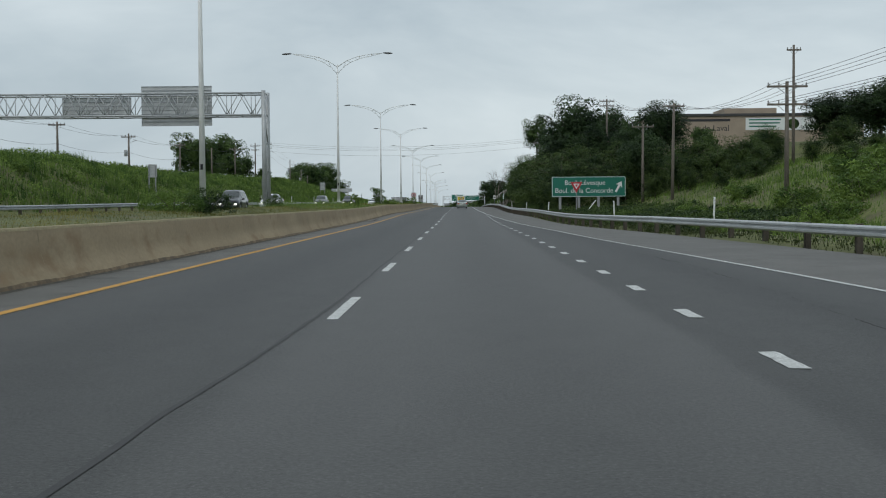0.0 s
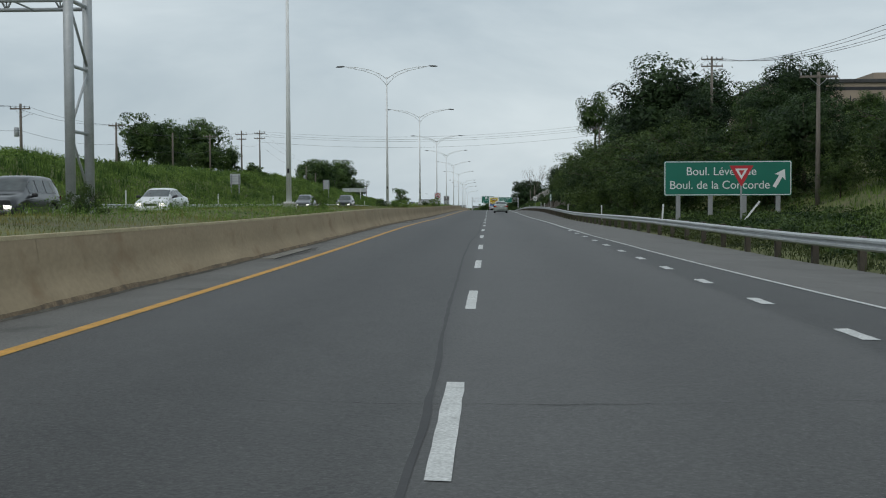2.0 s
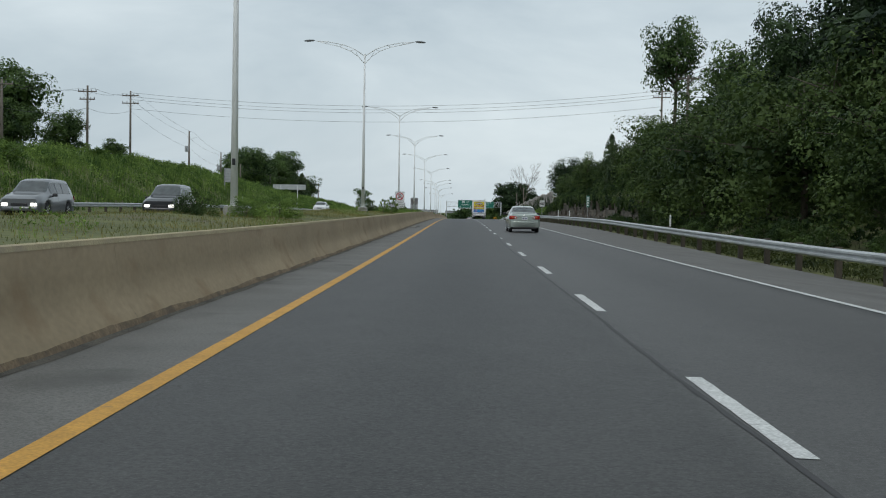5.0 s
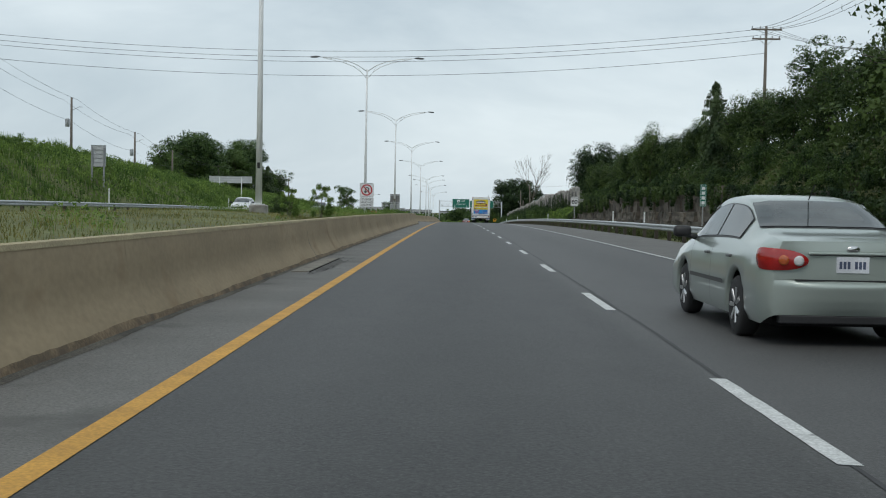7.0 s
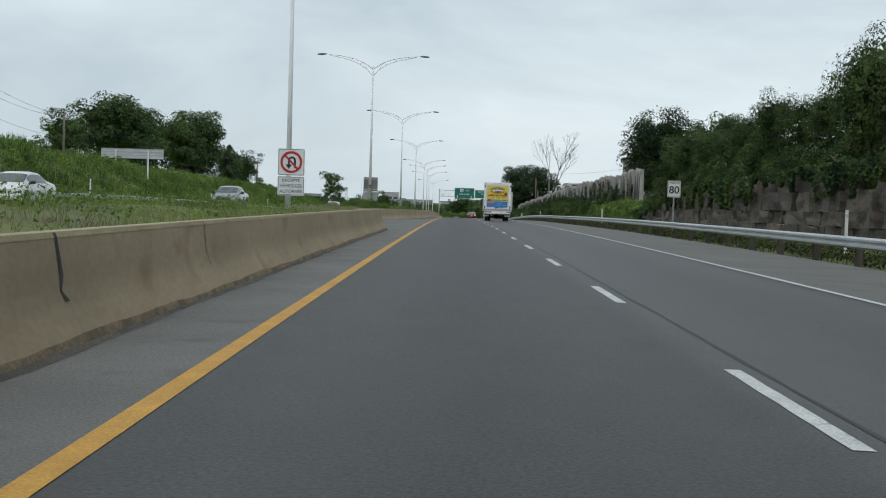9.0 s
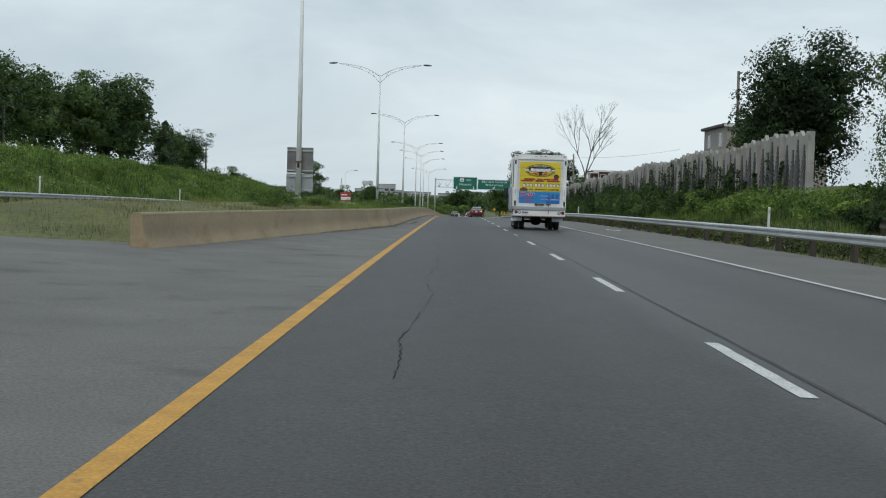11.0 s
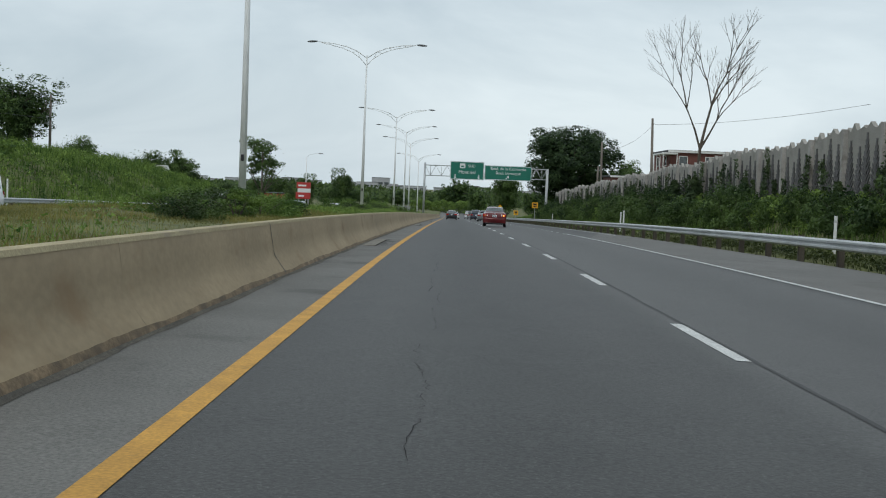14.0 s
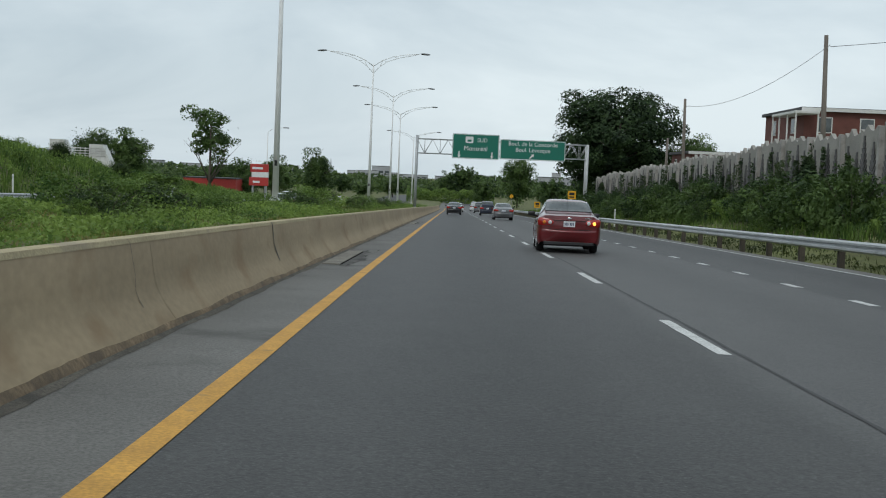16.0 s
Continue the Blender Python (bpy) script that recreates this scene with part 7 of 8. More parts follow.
def car(kind, name, m, paint_mat, label, lit=False, rim=None, blink=False, detail=True):
    """A car at rest, nose to +y: body, panes, wheels, lamps, bumpers, mirrors and plate."""
    d = SHAPES[kind]
    ob = empty(name, m, label, "car" if kind != "van" else "van")
    G, ys = loft_car(kind)
    ny, nx = G.shape[:2]
    me = np_mesh("body", G.reshape(-1, 3), grid_faces(ny, nx), True)
    bm = bmesh.new()
    bm.from_mesh(me)
    bpy.data.meshes.remove(me)
    bm.verts.ensure_lookup_table()
    for row in (0, ny - 1):
        bm.faces.new([bm.verts[row * nx + k] for k in range(nx)])
    body = part("body", bm, paint_mat, ob)
    for f in body.data.polygons:
        f.use_smooth = len(f.vertices) == 4
    h, w, R = d["L"] / 2, d["w"], d["R"]
    zb = float(np.interp(-h, *zip(*d["belt"])))
    zt = float(G[0, nx // 2, 2])
    part("underbody", bx(-w * 0.8, w * 0.8, -h + 0.2, h - 0.15, d["low"] - 0.02, 0.5), M_WELL, ob)
    c1 = nx - 1
    pane("rear_window", G, ys, d["rear"][0], d["rear"][1], 5.9, c1 - 5.9, ob)
    pane("windscreen", G, ys, d["front"][0], d["front"][1], 5.6, c1 - 5.6, ob)
    if detail:
        pane("window_seal", G, ys, d["rear"][0] - 0.03, d["rear"][1] + 0.025, 5.7, c1 - 5.7, ob, 0.006, M_TRIM_BLACK)
    for a, b in d["sides"]:
        for e in (0, 1):
            p, q = (4.14, 4.94) if e == 0 else (c1 - 4.94, c1 - 4.14)
            pane("side_window", G, ys, a, b, p, q, ob)
            if detail:
                pane("window_seal", G, ys, a - 0.025, b + 0.025, p - (0.05 if e == 0 else 0.03), q + (0.03 if e == 0 else 0.05), ob, 0.006, M_TRIM_BLACK)
    for wy in d["wheels"]:
        for s in (-1, 1):
            wheel(ob, s * (w - 0.12), wy, R, s, rim or M_ALLOY)
    # tail: boot skin, bumper, lamps, plate
    S = rear_skin(d, G, 0.64, zt - 0.004, 9, lambda z: np.interp(z, [0.6, 0.7, 0.9, 1.0], [0.02, 0.024, 0.02, 0.0]))
    np_part("boot_lid", S.reshape(-1, 3), grid_faces(*S.shape[:2])[:, ::-1], paint_mat, ob, smooth=True)
    B = rear_skin(d, G, d["low"] + 0.1, 0.628, 17, lambda z: np.interp(z, [d["low"] + 0.1, 0.36, 0.44, 0.56, 0.6, 0.628], [0.0, 0.045, 0.085, 0.115, 0.11, 0.035]))
    np_part("rear_bumper", B.reshape(-1, 3), grid_faces(*B.shape[:2])[:, ::-1], paint_mat, ob, smooth=True)
    # black strip added for the dark road reflection low on the bumper
    part("rear_valance", bx(-w * 0.78, w * 0.78, -h - 0.012, -h + 0.1, d["low"] + 0.02, d["low"] + 0.098, 0.01), M_TRIM_BLACK, ob, "black strip for the dark reflection under the bumper")
    part("boot_seam", bx(-w * 0.62, w * 0.62, -h - 0.04, -h + 0.02, 0.6285, 0.6395), M_TRIM_BLACK, ob)
    for s in (-1, 1):
        V, F = wrap_lamp(d, s, zb - 0.115, 0.108, 0.49, 0.34)
        t = np_part("tail_lamp", V, F[:, ::-1] if s < 0 else F, M_TAIL, ob, "red wrap-around tail lamp", smooth=True)
        if detail:
            lens = part("round_lens", lathe([(0.05, -0.03), (0.048, 0.018), (0.026, 0.024)], 18, "z"), M_BLINKER if (blink and s > 0) else (M_AMBER if blink else M_CLEAR), t, "round indicator lens", smooth=True)
            lens.matrix_basis = pose(s * w * (0.78 if blink else 0.6), -h - (0.036 if blink else 0.05), zb - 0.115, 90, 0, s * (24 if blink else 6))
            if not blink:
                l3 = part("round_lens", lathe([(0.05, -0.03), (0.048, 0.02), (0.03, 0.026)], 18, "z"), M_LENS_DULL, t, "unlit amber round lens", smooth=True)
                l3.matrix_basis = pose(s * w * 0.76, -h - 0.038, zb - 0.11, 90, 0, s * 20)
            if blink:
                l2 = part("round_lens", lathe([(0.05, -0.03), (0.048, 0.026), (0.03, 0.032)], 18, "z"), M_CLEAR, t, "clear round lens", smooth=True)
                l2.matrix_basis = pose(s * w * 0.6, -h - 0.05, zb - 0.115, 90, 0, s * 6)
    if detail:
        part("boot_trim", bx(-0.42, 0.42, -h - 0.05, -h - 0.015, zb - 0.055, zb - 0.03, 0.01), paint_mat, ob)
        # black strip paints the shadow below the boot trim
        part("trim_shadow_gap", bx(-0.4, 0.4, -h - 0.034, -h - 0.015, zb - 0.062, zb - 0.056), M_TRIM_BLACK, ob)
        badge = bmesh.new()
        bmesh.ops.create_uvsphere(badge, u_segments=14, v_segments=8, radius=0.5, matrix=Matrix.LocRotScale((0, -h - 0.03, zb), None, (0.13, 0.03, 0.07)))
        part("badge", badge, M_CHROME, ob, "small chrome badge", smooth=True)
        part("name_bar", bx(0.42, 0.6, -h - 0.026, -h - 0.012, zb + 0.01, zb + 0.028), M_CHROME, ob)
    plate = part("number_plate", bx(-0.155, 0.155, -h - 0.034, -h - 0.012, zb - 0.225, zb - 0.07, 0.006), M_PLATE, ob, "white number plate with blue marks")
    for a in (-0.128, -0.09, -0.052, 0.018, 0.056, 0.094):
        part("plate_bar", bx(a, a + 0.026, -h - 0.037, -h - 0.0345, zb - 0.185, zb - 0.115), M_PLATE_INK, plate)
    # front end
    part("front_bumper", bx(-w * 0.84, w * 0.84, h - 0.12, h + 0.05, d["low"] + 0.08, 0.52, 0.05), paint_mat, ob, smooth=True)
    part("grille", bx(-w * 0.4, w * 0.4, h - 0.02, h + 0.015, 0.54, 0.66, 0.02), M_TRIM_BLACK, ob)
    for s in (-1, 1):
        part("headlamp", bx(s * w * 0.52, s * w * 0.84, h - 0.15, h + 0.02, 0.53, 0.68, 0.03), M_HEADLIGHT if lit else M_CLEAR, ob, "headlamp", smooth=True)
    # mirrors, handles, seams, side strips
    my = d["front"][1] - 0.35
    for s in (-1, 1):
        bm = bmesh.new()
        box(bm, s * (w * 0.95 + 0.03), s * (w * 0.95 + 0.24), my - 0.06, my + 0.07, 0.955, 1.09, 0.04)
        tube(bm, [(s * w * 0.9, my, 0.95), (s * (w * 0.95 + 0.08), my, 0.98)], 0.035, 6)
        part("mirror", bm, M_TRIM_BLACK, ob, "black door mirror", smooth=True)
        for (a, b) in d["sides"][-2:]:
            if detail:
                part("door_handle", bx(s * (w * 0.97), s * (w * 0.99 + 0.028), a + 0.05, a + 0.2, 0.795, 0.825, 0.01), M_TRIM_BLACK if paint_mat is P_RED else M_HANDLE, ob)
            p, q = (0.6, 4.0) if s > 0 else (c1 - 4.0, c1 - 0.6)
            pane("door_seam", G, ys, b + 0.03, b + 0.037, p, q, ob, 0.002, M_TRIM_BLACK)
        if detail:
            p, q = (1.82, 2.0) if s > 0 else (c1 - 2.0, c1 - 1.82)
            pane("side_strip", G, ys, -0.78, 0.9, p, q, ob, 0.01, M_STRIP)
    zr_ = float(np.interp(d["rear"][1], *zip(*d["top"])))
    part("aerial", bar([(0, d["rear"][1] - 0.02, zr_ + 0.005), (0, d["rear"][1] - 0.22, zr_ + 0.16)], 0.006, 5), M_TRIM_BLACK, ob)
    return ob


M_LENS_DULL = surface("unlit_amber_lens", (0.42, 0.09, 0.02), 0.15, coat=0.8)
M_HANDLE = surface("dull_grey_handle", (0.1, 0.105, 0.105), 0.45)
M_STRIP = surface("dark_grey_rub_strip", (0.07, 0.072, 0.072), 0.55)
P_SILVER = paint("silver_green_car_paint", (0.36, 0.41, 0.38), 0.35)
P_RED = paint("dark_red_car_paint", (0.125, 0.006, 0.009), 0.15)
P_BLACK = paint("black_car_paint", (0.02, 0.022, 0.026), 0.1)
P_WHITE = paint("white_car_paint", (0.68, 0.69, 0.7), 0.0)
P_GREY = paint("grey_car_paint", (0.16, 0.17, 0.18), 0.4)
P_BLUE = paint("dark_blue_car_paint", (0.03, 0.04, 0.065), 0.3)


def on_road(x, y, turn=0.0, opposite=False):
    d = 2.0
    lift = float(opp_z(y)) if opposite else 0.0
    tilt = math.degrees(math.atan2(rz(y + d) - rz(y - d), 2 * d))
    return pose(x, y, rz(y) + lift + 0.004, -tilt if opposite else tilt, 0, 180 + turn if opposite else turn)


car("sedan", "car", on_road(1.72, 205.2, 0.5), P_SILVER, "silver-green four-door sedan with red tail lamps in the middle lane")
car("sedan", "car", on_road(0.82, 464.4, -2.5), P_RED, "dark red four-door sedan signalling amber in the middle lane", blink=True)
car("sedan", "car", on_road(-2.2, 566, 0), P_BLACK, "black sedan far ahead in the inner lane", detail=False)
car("sedan", "car", on_road(-1.4, 622, 0), P_WHITE, "white sedan far ahead in the inner lane", detail=False)
car("suv", "car", on_road(1.75, 572, 0), P_BLUE, "dark blue estate car ahead in the middle lane", detail=False)
car("sedan", "car", on_road(1.95, 533, 0), P_GREY, "grey sedan ahead in the middle lane", detail=False)
car("suv", "car", on_road(1.8, 612, 0), P_GREY, "grey sport utility car far ahead in the middle lane", detail=False)
car("van", "car", on_road(1.9, 655, 0), P_WHITE, "white van far ahead in the middle lane", detail=False)
for kind, x, y, p, lab, lit in (
    ("suv", -16.8, 99.5, P_BLACK, "black pickup-like utility car on the far carriageway with lit headlamps", True),
    ("sedan", -16.6, 118, P_WHITE, "white sedan on the far carriageway", True),
    ("suv", -20.2, 189, P_GREY, "grey sport utility car on the far carriageway with lit headlamps", True),
    ("suv", -16.9, 199, P_BLACK, "black sport utility car on the far carriageway with lit headlamps", True),
    ("sedan", -20.2, 294, P_WHITE, "white sedan on the far carriageway beyond the weeds", False),
    ("sedan", -16.8, 322, P_GREY, "grey sedan on the far carriageway beyond the weeds", False),
    ("van", -20.2, 419, P_WHITE, "white van on the far carriageway with lit headlamps", True),
    ("sedan", -16.8, 452, P_GREY, "grey sedan on the far carriageway", False),
    ("suv", -20.3, 466, P_BLUE, "dark blue car on the far carriageway", False),
    ("sedan", -16.9, 463, P_WHITE, "white sedan passing on the far carriageway", True),
    ("sedan", -16.9, 489, P_SILVER, "silver sedan on the far carriageway", False),
    ("sedan", -16.9, 530, P_SILVER, "silver sedan farther off on the far carriageway", False),
    ("van", -20.3, 560, P_WHITE, "white van far off on the far carriageway", True),
    ("suv", -20.2, 610, P_WHITE, "white utility car far off on the far carriageway", True)):
    car(kind, "car", on_road(x, y, 0, True), p, lab, lit, detail=False)


# ---- the delivery truck ----
M_BOX = surface("scuffed_white_truck_panel", (0.8, 0.81, 0.8), 0.5, vary=0.07, scale=1.2, fine=20, fine_vary=0.06, dirt=(0.34, 0.32, 0.29), dirt_at=0.62, dirt_scale=2.5)
M_DOORSKIN = surface("off_white_door_panel", (0.7, 0.71, 0.71), 0.55, vary=0.08, scale=1.5, fine_vary=0.06)
M_AD_YELLOW = surface("yellow_vinyl_banner", (0.72, 0.58, 0.035), 0.5, vary=0.05, scale=2, fine_vary=0.02)
M_AD_BLUE = surface("blue_vinyl_banner", (0.02, 0.24, 0.6), 0.5, vary=0.08, scale=2, fine_vary=0.02)
M_AD_BLUE2 = surface("deep_blue_vinyl", (0.02, 0.13, 0.42), 0.5, vary=0.1)
M_INK_RED = surface("red_banner_ink", (0.5, 0.03, 0.02), 0.5)
M_INK_DARK = surface("dark_banner_ink", (0.02, 0.02, 0.025), 0.45)
M_INK_WHITE = surface("white_banner_ink", (0.75, 0.75, 0.75), 0.5)
M_INK_PALE = surface("pale_lilac_ink", (0.5, 0.45, 0.62), 0.5)
M_MAROON = surface("maroon_ink", (0.16, 0.02, 0.02), 0.5)
M_RUST_INK = surface("brown_banner_ink", (0.13, 0.06, 0.015), 0.5)
M_POSTER = surface("dark_side_poster", (0.13, 0.125, 0.14), 0.5, vary=0.4, scale=3)
M_RUST = surface("rusty_steel", (0.15, 0.075, 0.04), 0.85, vary=0.4, scale=6)
truck = empty("delivery_truck", on_road(1.57, 353.0, -0.6), "white box truck with a yellow and blue banner behind", "truck")
part("box_body", bx(-1.2, 1.2, 0.06, 5.0, 0.98, 3.46, 0.03), M_BOX, truck)
frame_bm = bmesh.new()
box(frame_bm, -1.22, -1.06, -0.02, 0.12, 0.95, 3.5, 0.015)
box(frame_bm, 1.06, 1.22, -0.02, 0.12, 0.95, 3.5, 0.015)
box(frame_bm, -1.22, 1.22, -0.022, 0.122, 3.28, 3.5, 0.015)
part("door_frame", frame_bm, M_BOX, truck)
part("sill", bx(-1.22, 1.22, -0.1, 0.1, 0.94, 1.1, 0.015), M_GALV_DULL, truck, "worn galvanised sill")
door = part("roll_up_door", bx(-1.055, 1.055, 0.02, 0.058, 1.1, 3.27), M_DOORSKIN, truck)
for k in range(1, 6):
    part("door_rib", bx(-1.05, 1.05, 0.006, 0.0195, 1.1 + 0.36 * k, 1.106 + 0.36 * k), M_STRIP, door)
ban = part("yellow_banner", bx(-0.95, 0.95, 0.012, 0.018, 1.8, 3.17), M_AD_YELLOW, truck)
OX, OZ = 0.0, 2.78


def ellipse(x, z, a, b, n=36):
    return [(x + a * math.cos(6.28319 * k / n), z + b * math.sin(6.28319 * k / n)) for k in range(n)]


flat("badge_rim", ellipse(OX, OZ, 0.7, 0.29), 0.010, M_INK_DARK, ban)
flat("badge_ring", ellipse(OX, OZ, 0.66, 0.26), 0.006, M_AD_YELLOW, ban)
flat("badge_field", ellipse(OX, OZ, 0.63, 0.24), 0.002, M_INK_DARK, ban)
for s in (-1, 1):
    flat("badge_flame", [(s * 0.06, OZ - 0.22), (s * 0.3, OZ - 0.2), (s * 0.46, OZ - 0.13), (s * 0.56, OZ - 0.06), (s * 0.5, OZ - 0.03), (s * 0.4, OZ - 0.085), (s * 0.34, OZ - 0.04), (s * 0.26, OZ - 0.1), (s * 0.18, OZ - 0.055), (s * 0.1, OZ - 0.12)][::s], -0.002, M_AD_YELLOW, ban)
    flat("badge_flame", [(s * 0.08, OZ - 0.215), (s * 0.28, OZ - 0.185), (s * 0.4, OZ - 0.13), (s * 0.3, OZ - 0.13), (s * 0.22, OZ - 0.1), (s * 0.12, OZ - 0.15)][::s], -0.004, M_INK_RED, ban)
for k in range(8):
    a, b = -0.46 + 0.116 * k, 0.1 if k in (0, 7) else 0.085
    flat("name_stroke", [(a - 0.012, OZ - 0.05), (a + 0.02, OZ + b), (a + 0.13, OZ + b), (a + 0.096, OZ - 0.05)], -0.006, M_INK_WHITE, ban)
    q = 0.03 if k % 2 else -0.045
    flat("name_gap", [(a + 0.04, OZ + q), (a + 0.048, OZ + q + 0.03), (a + 0.07, OZ + q + 0.03), (a + 0.062, OZ + q)], -0.010, M_INK_DARK, ban)
flat("side_mark", rounded(-0.7, -0.52, OZ - 0.02, OZ + 0.04, 0.01), -0.006, M_INK_WHITE, ban)
flat("side_mark", rounded(0.5, 0.7, OZ - 0.02, OZ + 0.03, 0.01), -0.006, M_INK_WHITE, ban)
lettering("letters", "RADIATEUR", 0.11, Matrix.Translation((OX, 0.0, OZ + 0.185)), M_INK_WHITE, ban)
flat("rosette", ellipse(0.74, 2.5, 0.12, 0.12, 20), 0.004, M_INK_DARK, ban)
flat("rosette_centre", ellipse(0.74, 2.5, 0.085, 0.085, 20), 0.0, M_MAROON, ban)
for s in (-1, 1):
    flat("ribbon", [(0.74 + s * 0.01, 2.42), (0.74 + s * 0.09, 2.42), (0.74 + s * 0.11, 2.28), (0.74 + s * 0.05, 2.32)][::s], 0.008, M_AD_BLUE2, ban)


def bars(name, x0, x1, z, t, mat, parent, y, seed, w=0.05, back=None):
    """Writing as a row of plain bars, one for each letter, from x0 to x1."""
    r = random.Random(seed)
    x = x0
    while x < x1 - w * 0.5:
        e = min(x + w * r.uniform(0.7, 1.15), x1)
        if back:
            flat(name, rounded(x - 0.008, e + 0.008, z - t - 0.008, z + t + 0.008, 0.01), y + 0.003, back, parent)
        flat(name, rounded(x, e, z - t, z + t, 0.008), y, mat, parent)
        x = e + w * 0.22


for z, spans in ((2.375, ((-0.74, -0.24), (-0.14, 0.1), (0.16, 0.45), (0.5, 0.8))), (2.295, ((-0.9, -0.32), (-0.22, 0.22), (0.32, 0.9)))):
    for i, (a, b) in enumerate(spans):
        bars("text_bar", a, b, z, 0.025, M_INK_RED, ban, 0.005, i, 0.045, M_INK_DARK)
for a, n in ((-0.8, 3), (-0.26, 3), (0.28, 4)):
    for k in range(n):
        q = a + 0.16 * k
        flat("number_bar", rounded(q, q + 0.135, 2.025, 2.165, 0.03), 0.009, M_INK_DARK, ban)
        flat("number_bar", rounded(q + 0.014, q + 0.116, 2.034, 2.151, 0.028), 0.005, M_INK_WHITE, ban)
bars("address_bar", -0.52, -0.3, 1.9, 0.03, M_RUST_INK, ban, 0.006, 5, 0.055)
bars("address_bar", -0.24, 0.3, 1.9, 0.03, M_RUST_INK, ban, 0.006, 6, 0.055)
bars("address_bar", 0.38, 0.9, 1.9, 0.03, M_RUST_INK, ban, 0.006, 7, 0.055)
flat("car_picture", [(-0.95, 1.83), (-0.92, 1.92), (-0.8, 1.99), (-0.62, 1.96), (-0.55, 1.88), (-0.6, 1.83)], 0.007, M_RUST, ban)
ban2 = part("blue_banner", bx(-0.97, 0.93, 0.012, 0.018, 1.25, 1.797), M_AD_BLUE, truck)
for k in range(7):
    a, z, t = -0.9 + 0.094 * k, 1.68, 0.058 if k in (0, 4) else 0.046
    if k == 3:
        t = 0.012
    flat("name_bar", [(a - 0.01, z - t - 0.01), (a + 0.018, z + t + 0.01), (a + 0.098, z + t + 0.01), (a + 0.07, z - t - 0.01)], 0.008 - 0.0004 * k, M_INK_WHITE, ban2)
    flat("name_bar", [(a, z - t), (a + 0.024, z + t), (a + 0.086, z + t), (a + 0.062, z - t)], 0.004 - 0.0004 * k, M_INK_RED, ban2)
lettering("letters", "TRANSPORT", 0.105, Matrix.Translation((-0.56, 0.008, 1.52)), M_INK_RED, ban2, bold=0.002)
lettering("letters", "GÉNÉRAL", 0.105, Matrix.Translation((-0.56, 0.008, 1.37)), M_INK_RED, ban2, bold=0.002)
lettering("letters", "- Dọn Nhà", 0.095, Matrix.Translation((0.0, 0.008, 1.6)), M_INK_PALE, ban2, "LEFT")
lettering("letters", "- Chở Hàng", 0.095, Matrix.Translation((0.0, 0.008, 1.45)), M_INK_PALE, ban2, "LEFT")
bars("number_bar", 0.5, 0.88, 1.45, 0.03, M_INK_PALE, ban2, 0.009, 9, 0.05)
for k in range(3):
    flat("ghost_shape", [(0.3 + 0.2 * k, 1.28), (0.38 + 0.2 * k, 1.72), (0.44 + 0.2 * k, 1.72), (0.5 + 0.2 * k, 1.28)], 0.0105, M_AD_BLUE2, ban2)
part("grab_handle", bar([(-1.14, -0.02, 1.62), (-1.14, -0.07, 1.66), (-1.14, -0.07, 1.86), (-1.14, -0.02, 1.9)], 0.012, 6), M_GALV, truck, "steel grab handle")
part("grab_handle", bar([(1.14, -0.02, 1.62), (1.14, -0.07, 1.66), (1.14, -0.07, 1.86), (1.14, -0.02, 1.9)], 0.012, 6), M_GALV, truck, "steel grab handle")
part("side_sticker", bx(-1.0, -0.82, 0.012, 0.018, 1.13, 1.2), M_SIGN_WHITE, truck)
hm = bx(-0.18, 0.22, -0.03, 0.02, 1.16, 1.24, 0.01)
box(hm, -0.22, -0.12, -0.05, 0.0, 1.13, 1.26, 0.01)
box(hm, 0.3, 0.52, -0.03, 0.02, 1.18, 1.25, 0.01)
part("door_latch", hm, M_RUST, truck, "rusty door latch")
part("pull_strap", bar([(0.42, -0.02, 1.2), (0.44, -0.05, 0.98), (0.41, -0.06, 0.78)], 0.014, 6), M_TRIM_BLACK, truck)
bump = part("rear_bumper", bx(-1.2, 1.2, -0.06, 0.08, 0.66, 0.94, 0.02), M_BOX, truck, "scuffed white rear bumper panel")
for x, mt, nm in ((-1.08, M_TAIL, "tail_lamp"), (-0.92, M_CLEAR, "reversing_lamp"), (0.92, M_CLEAR, "reversing_lamp"), (1.09, M_TAIL, "tail_lamp")):
    l = part(nm, lathe([(0.062, -0.05), (0.062, 0.0), (0.05, 0.014)], 18, "z"), mt, truck, "round lamp in a dark rim")
    l.matrix_basis = pose(x, -0.062, 0.83, 90, 0, 0)
    part("lamp_rim", lathe([(0.078, -0.04), (0.078, 0.004), (0.066, 0.006)], 18, "z"), M_TRIM_BLACK, l)
for s in (-1, 1):
    for z in (0.99, 1.07):
        part("marker_lamp", lathe([(0.032, -0.02), (0.03, 0.01)], 12, "z"), M_TAIL, truck).matrix_basis = pose(s * 1.14, -0.024, z + 0.02, 90, 0, 0)
    part("corner_rubber", bx(s * 1.1, s * 1.18, -0.06, -0.024, 1.13, 1.36, 0.015), M_TRIM_BLACK, truck)
    part("corner_rubber", bx(s * 1.12, s * 1.19, -0.05, -0.024, 3.05, 3.25, 0.015), M_TRIM_BLACK, truck)
    part("mud_flap", bx(s * 0.72, s * 1.24, 1.72, 1.75, 0.4, 0.72, 0.004), M_BOX, truck, "white mud flap")
    part("flap_band", bx(s * 0.74, s * 1.22, 1.70, 1.716, 0.56, 0.64), M_AD_BLUE2, truck)
for k, x in enumerate((-1.1, -0.22, 0, 0.22, 1.1)):
    part("roof_marker", bx(x - 0.05, x + 0.05, -0.045, -0.023, 3.43, 3.465, 0.008), M_TAIL, truck)
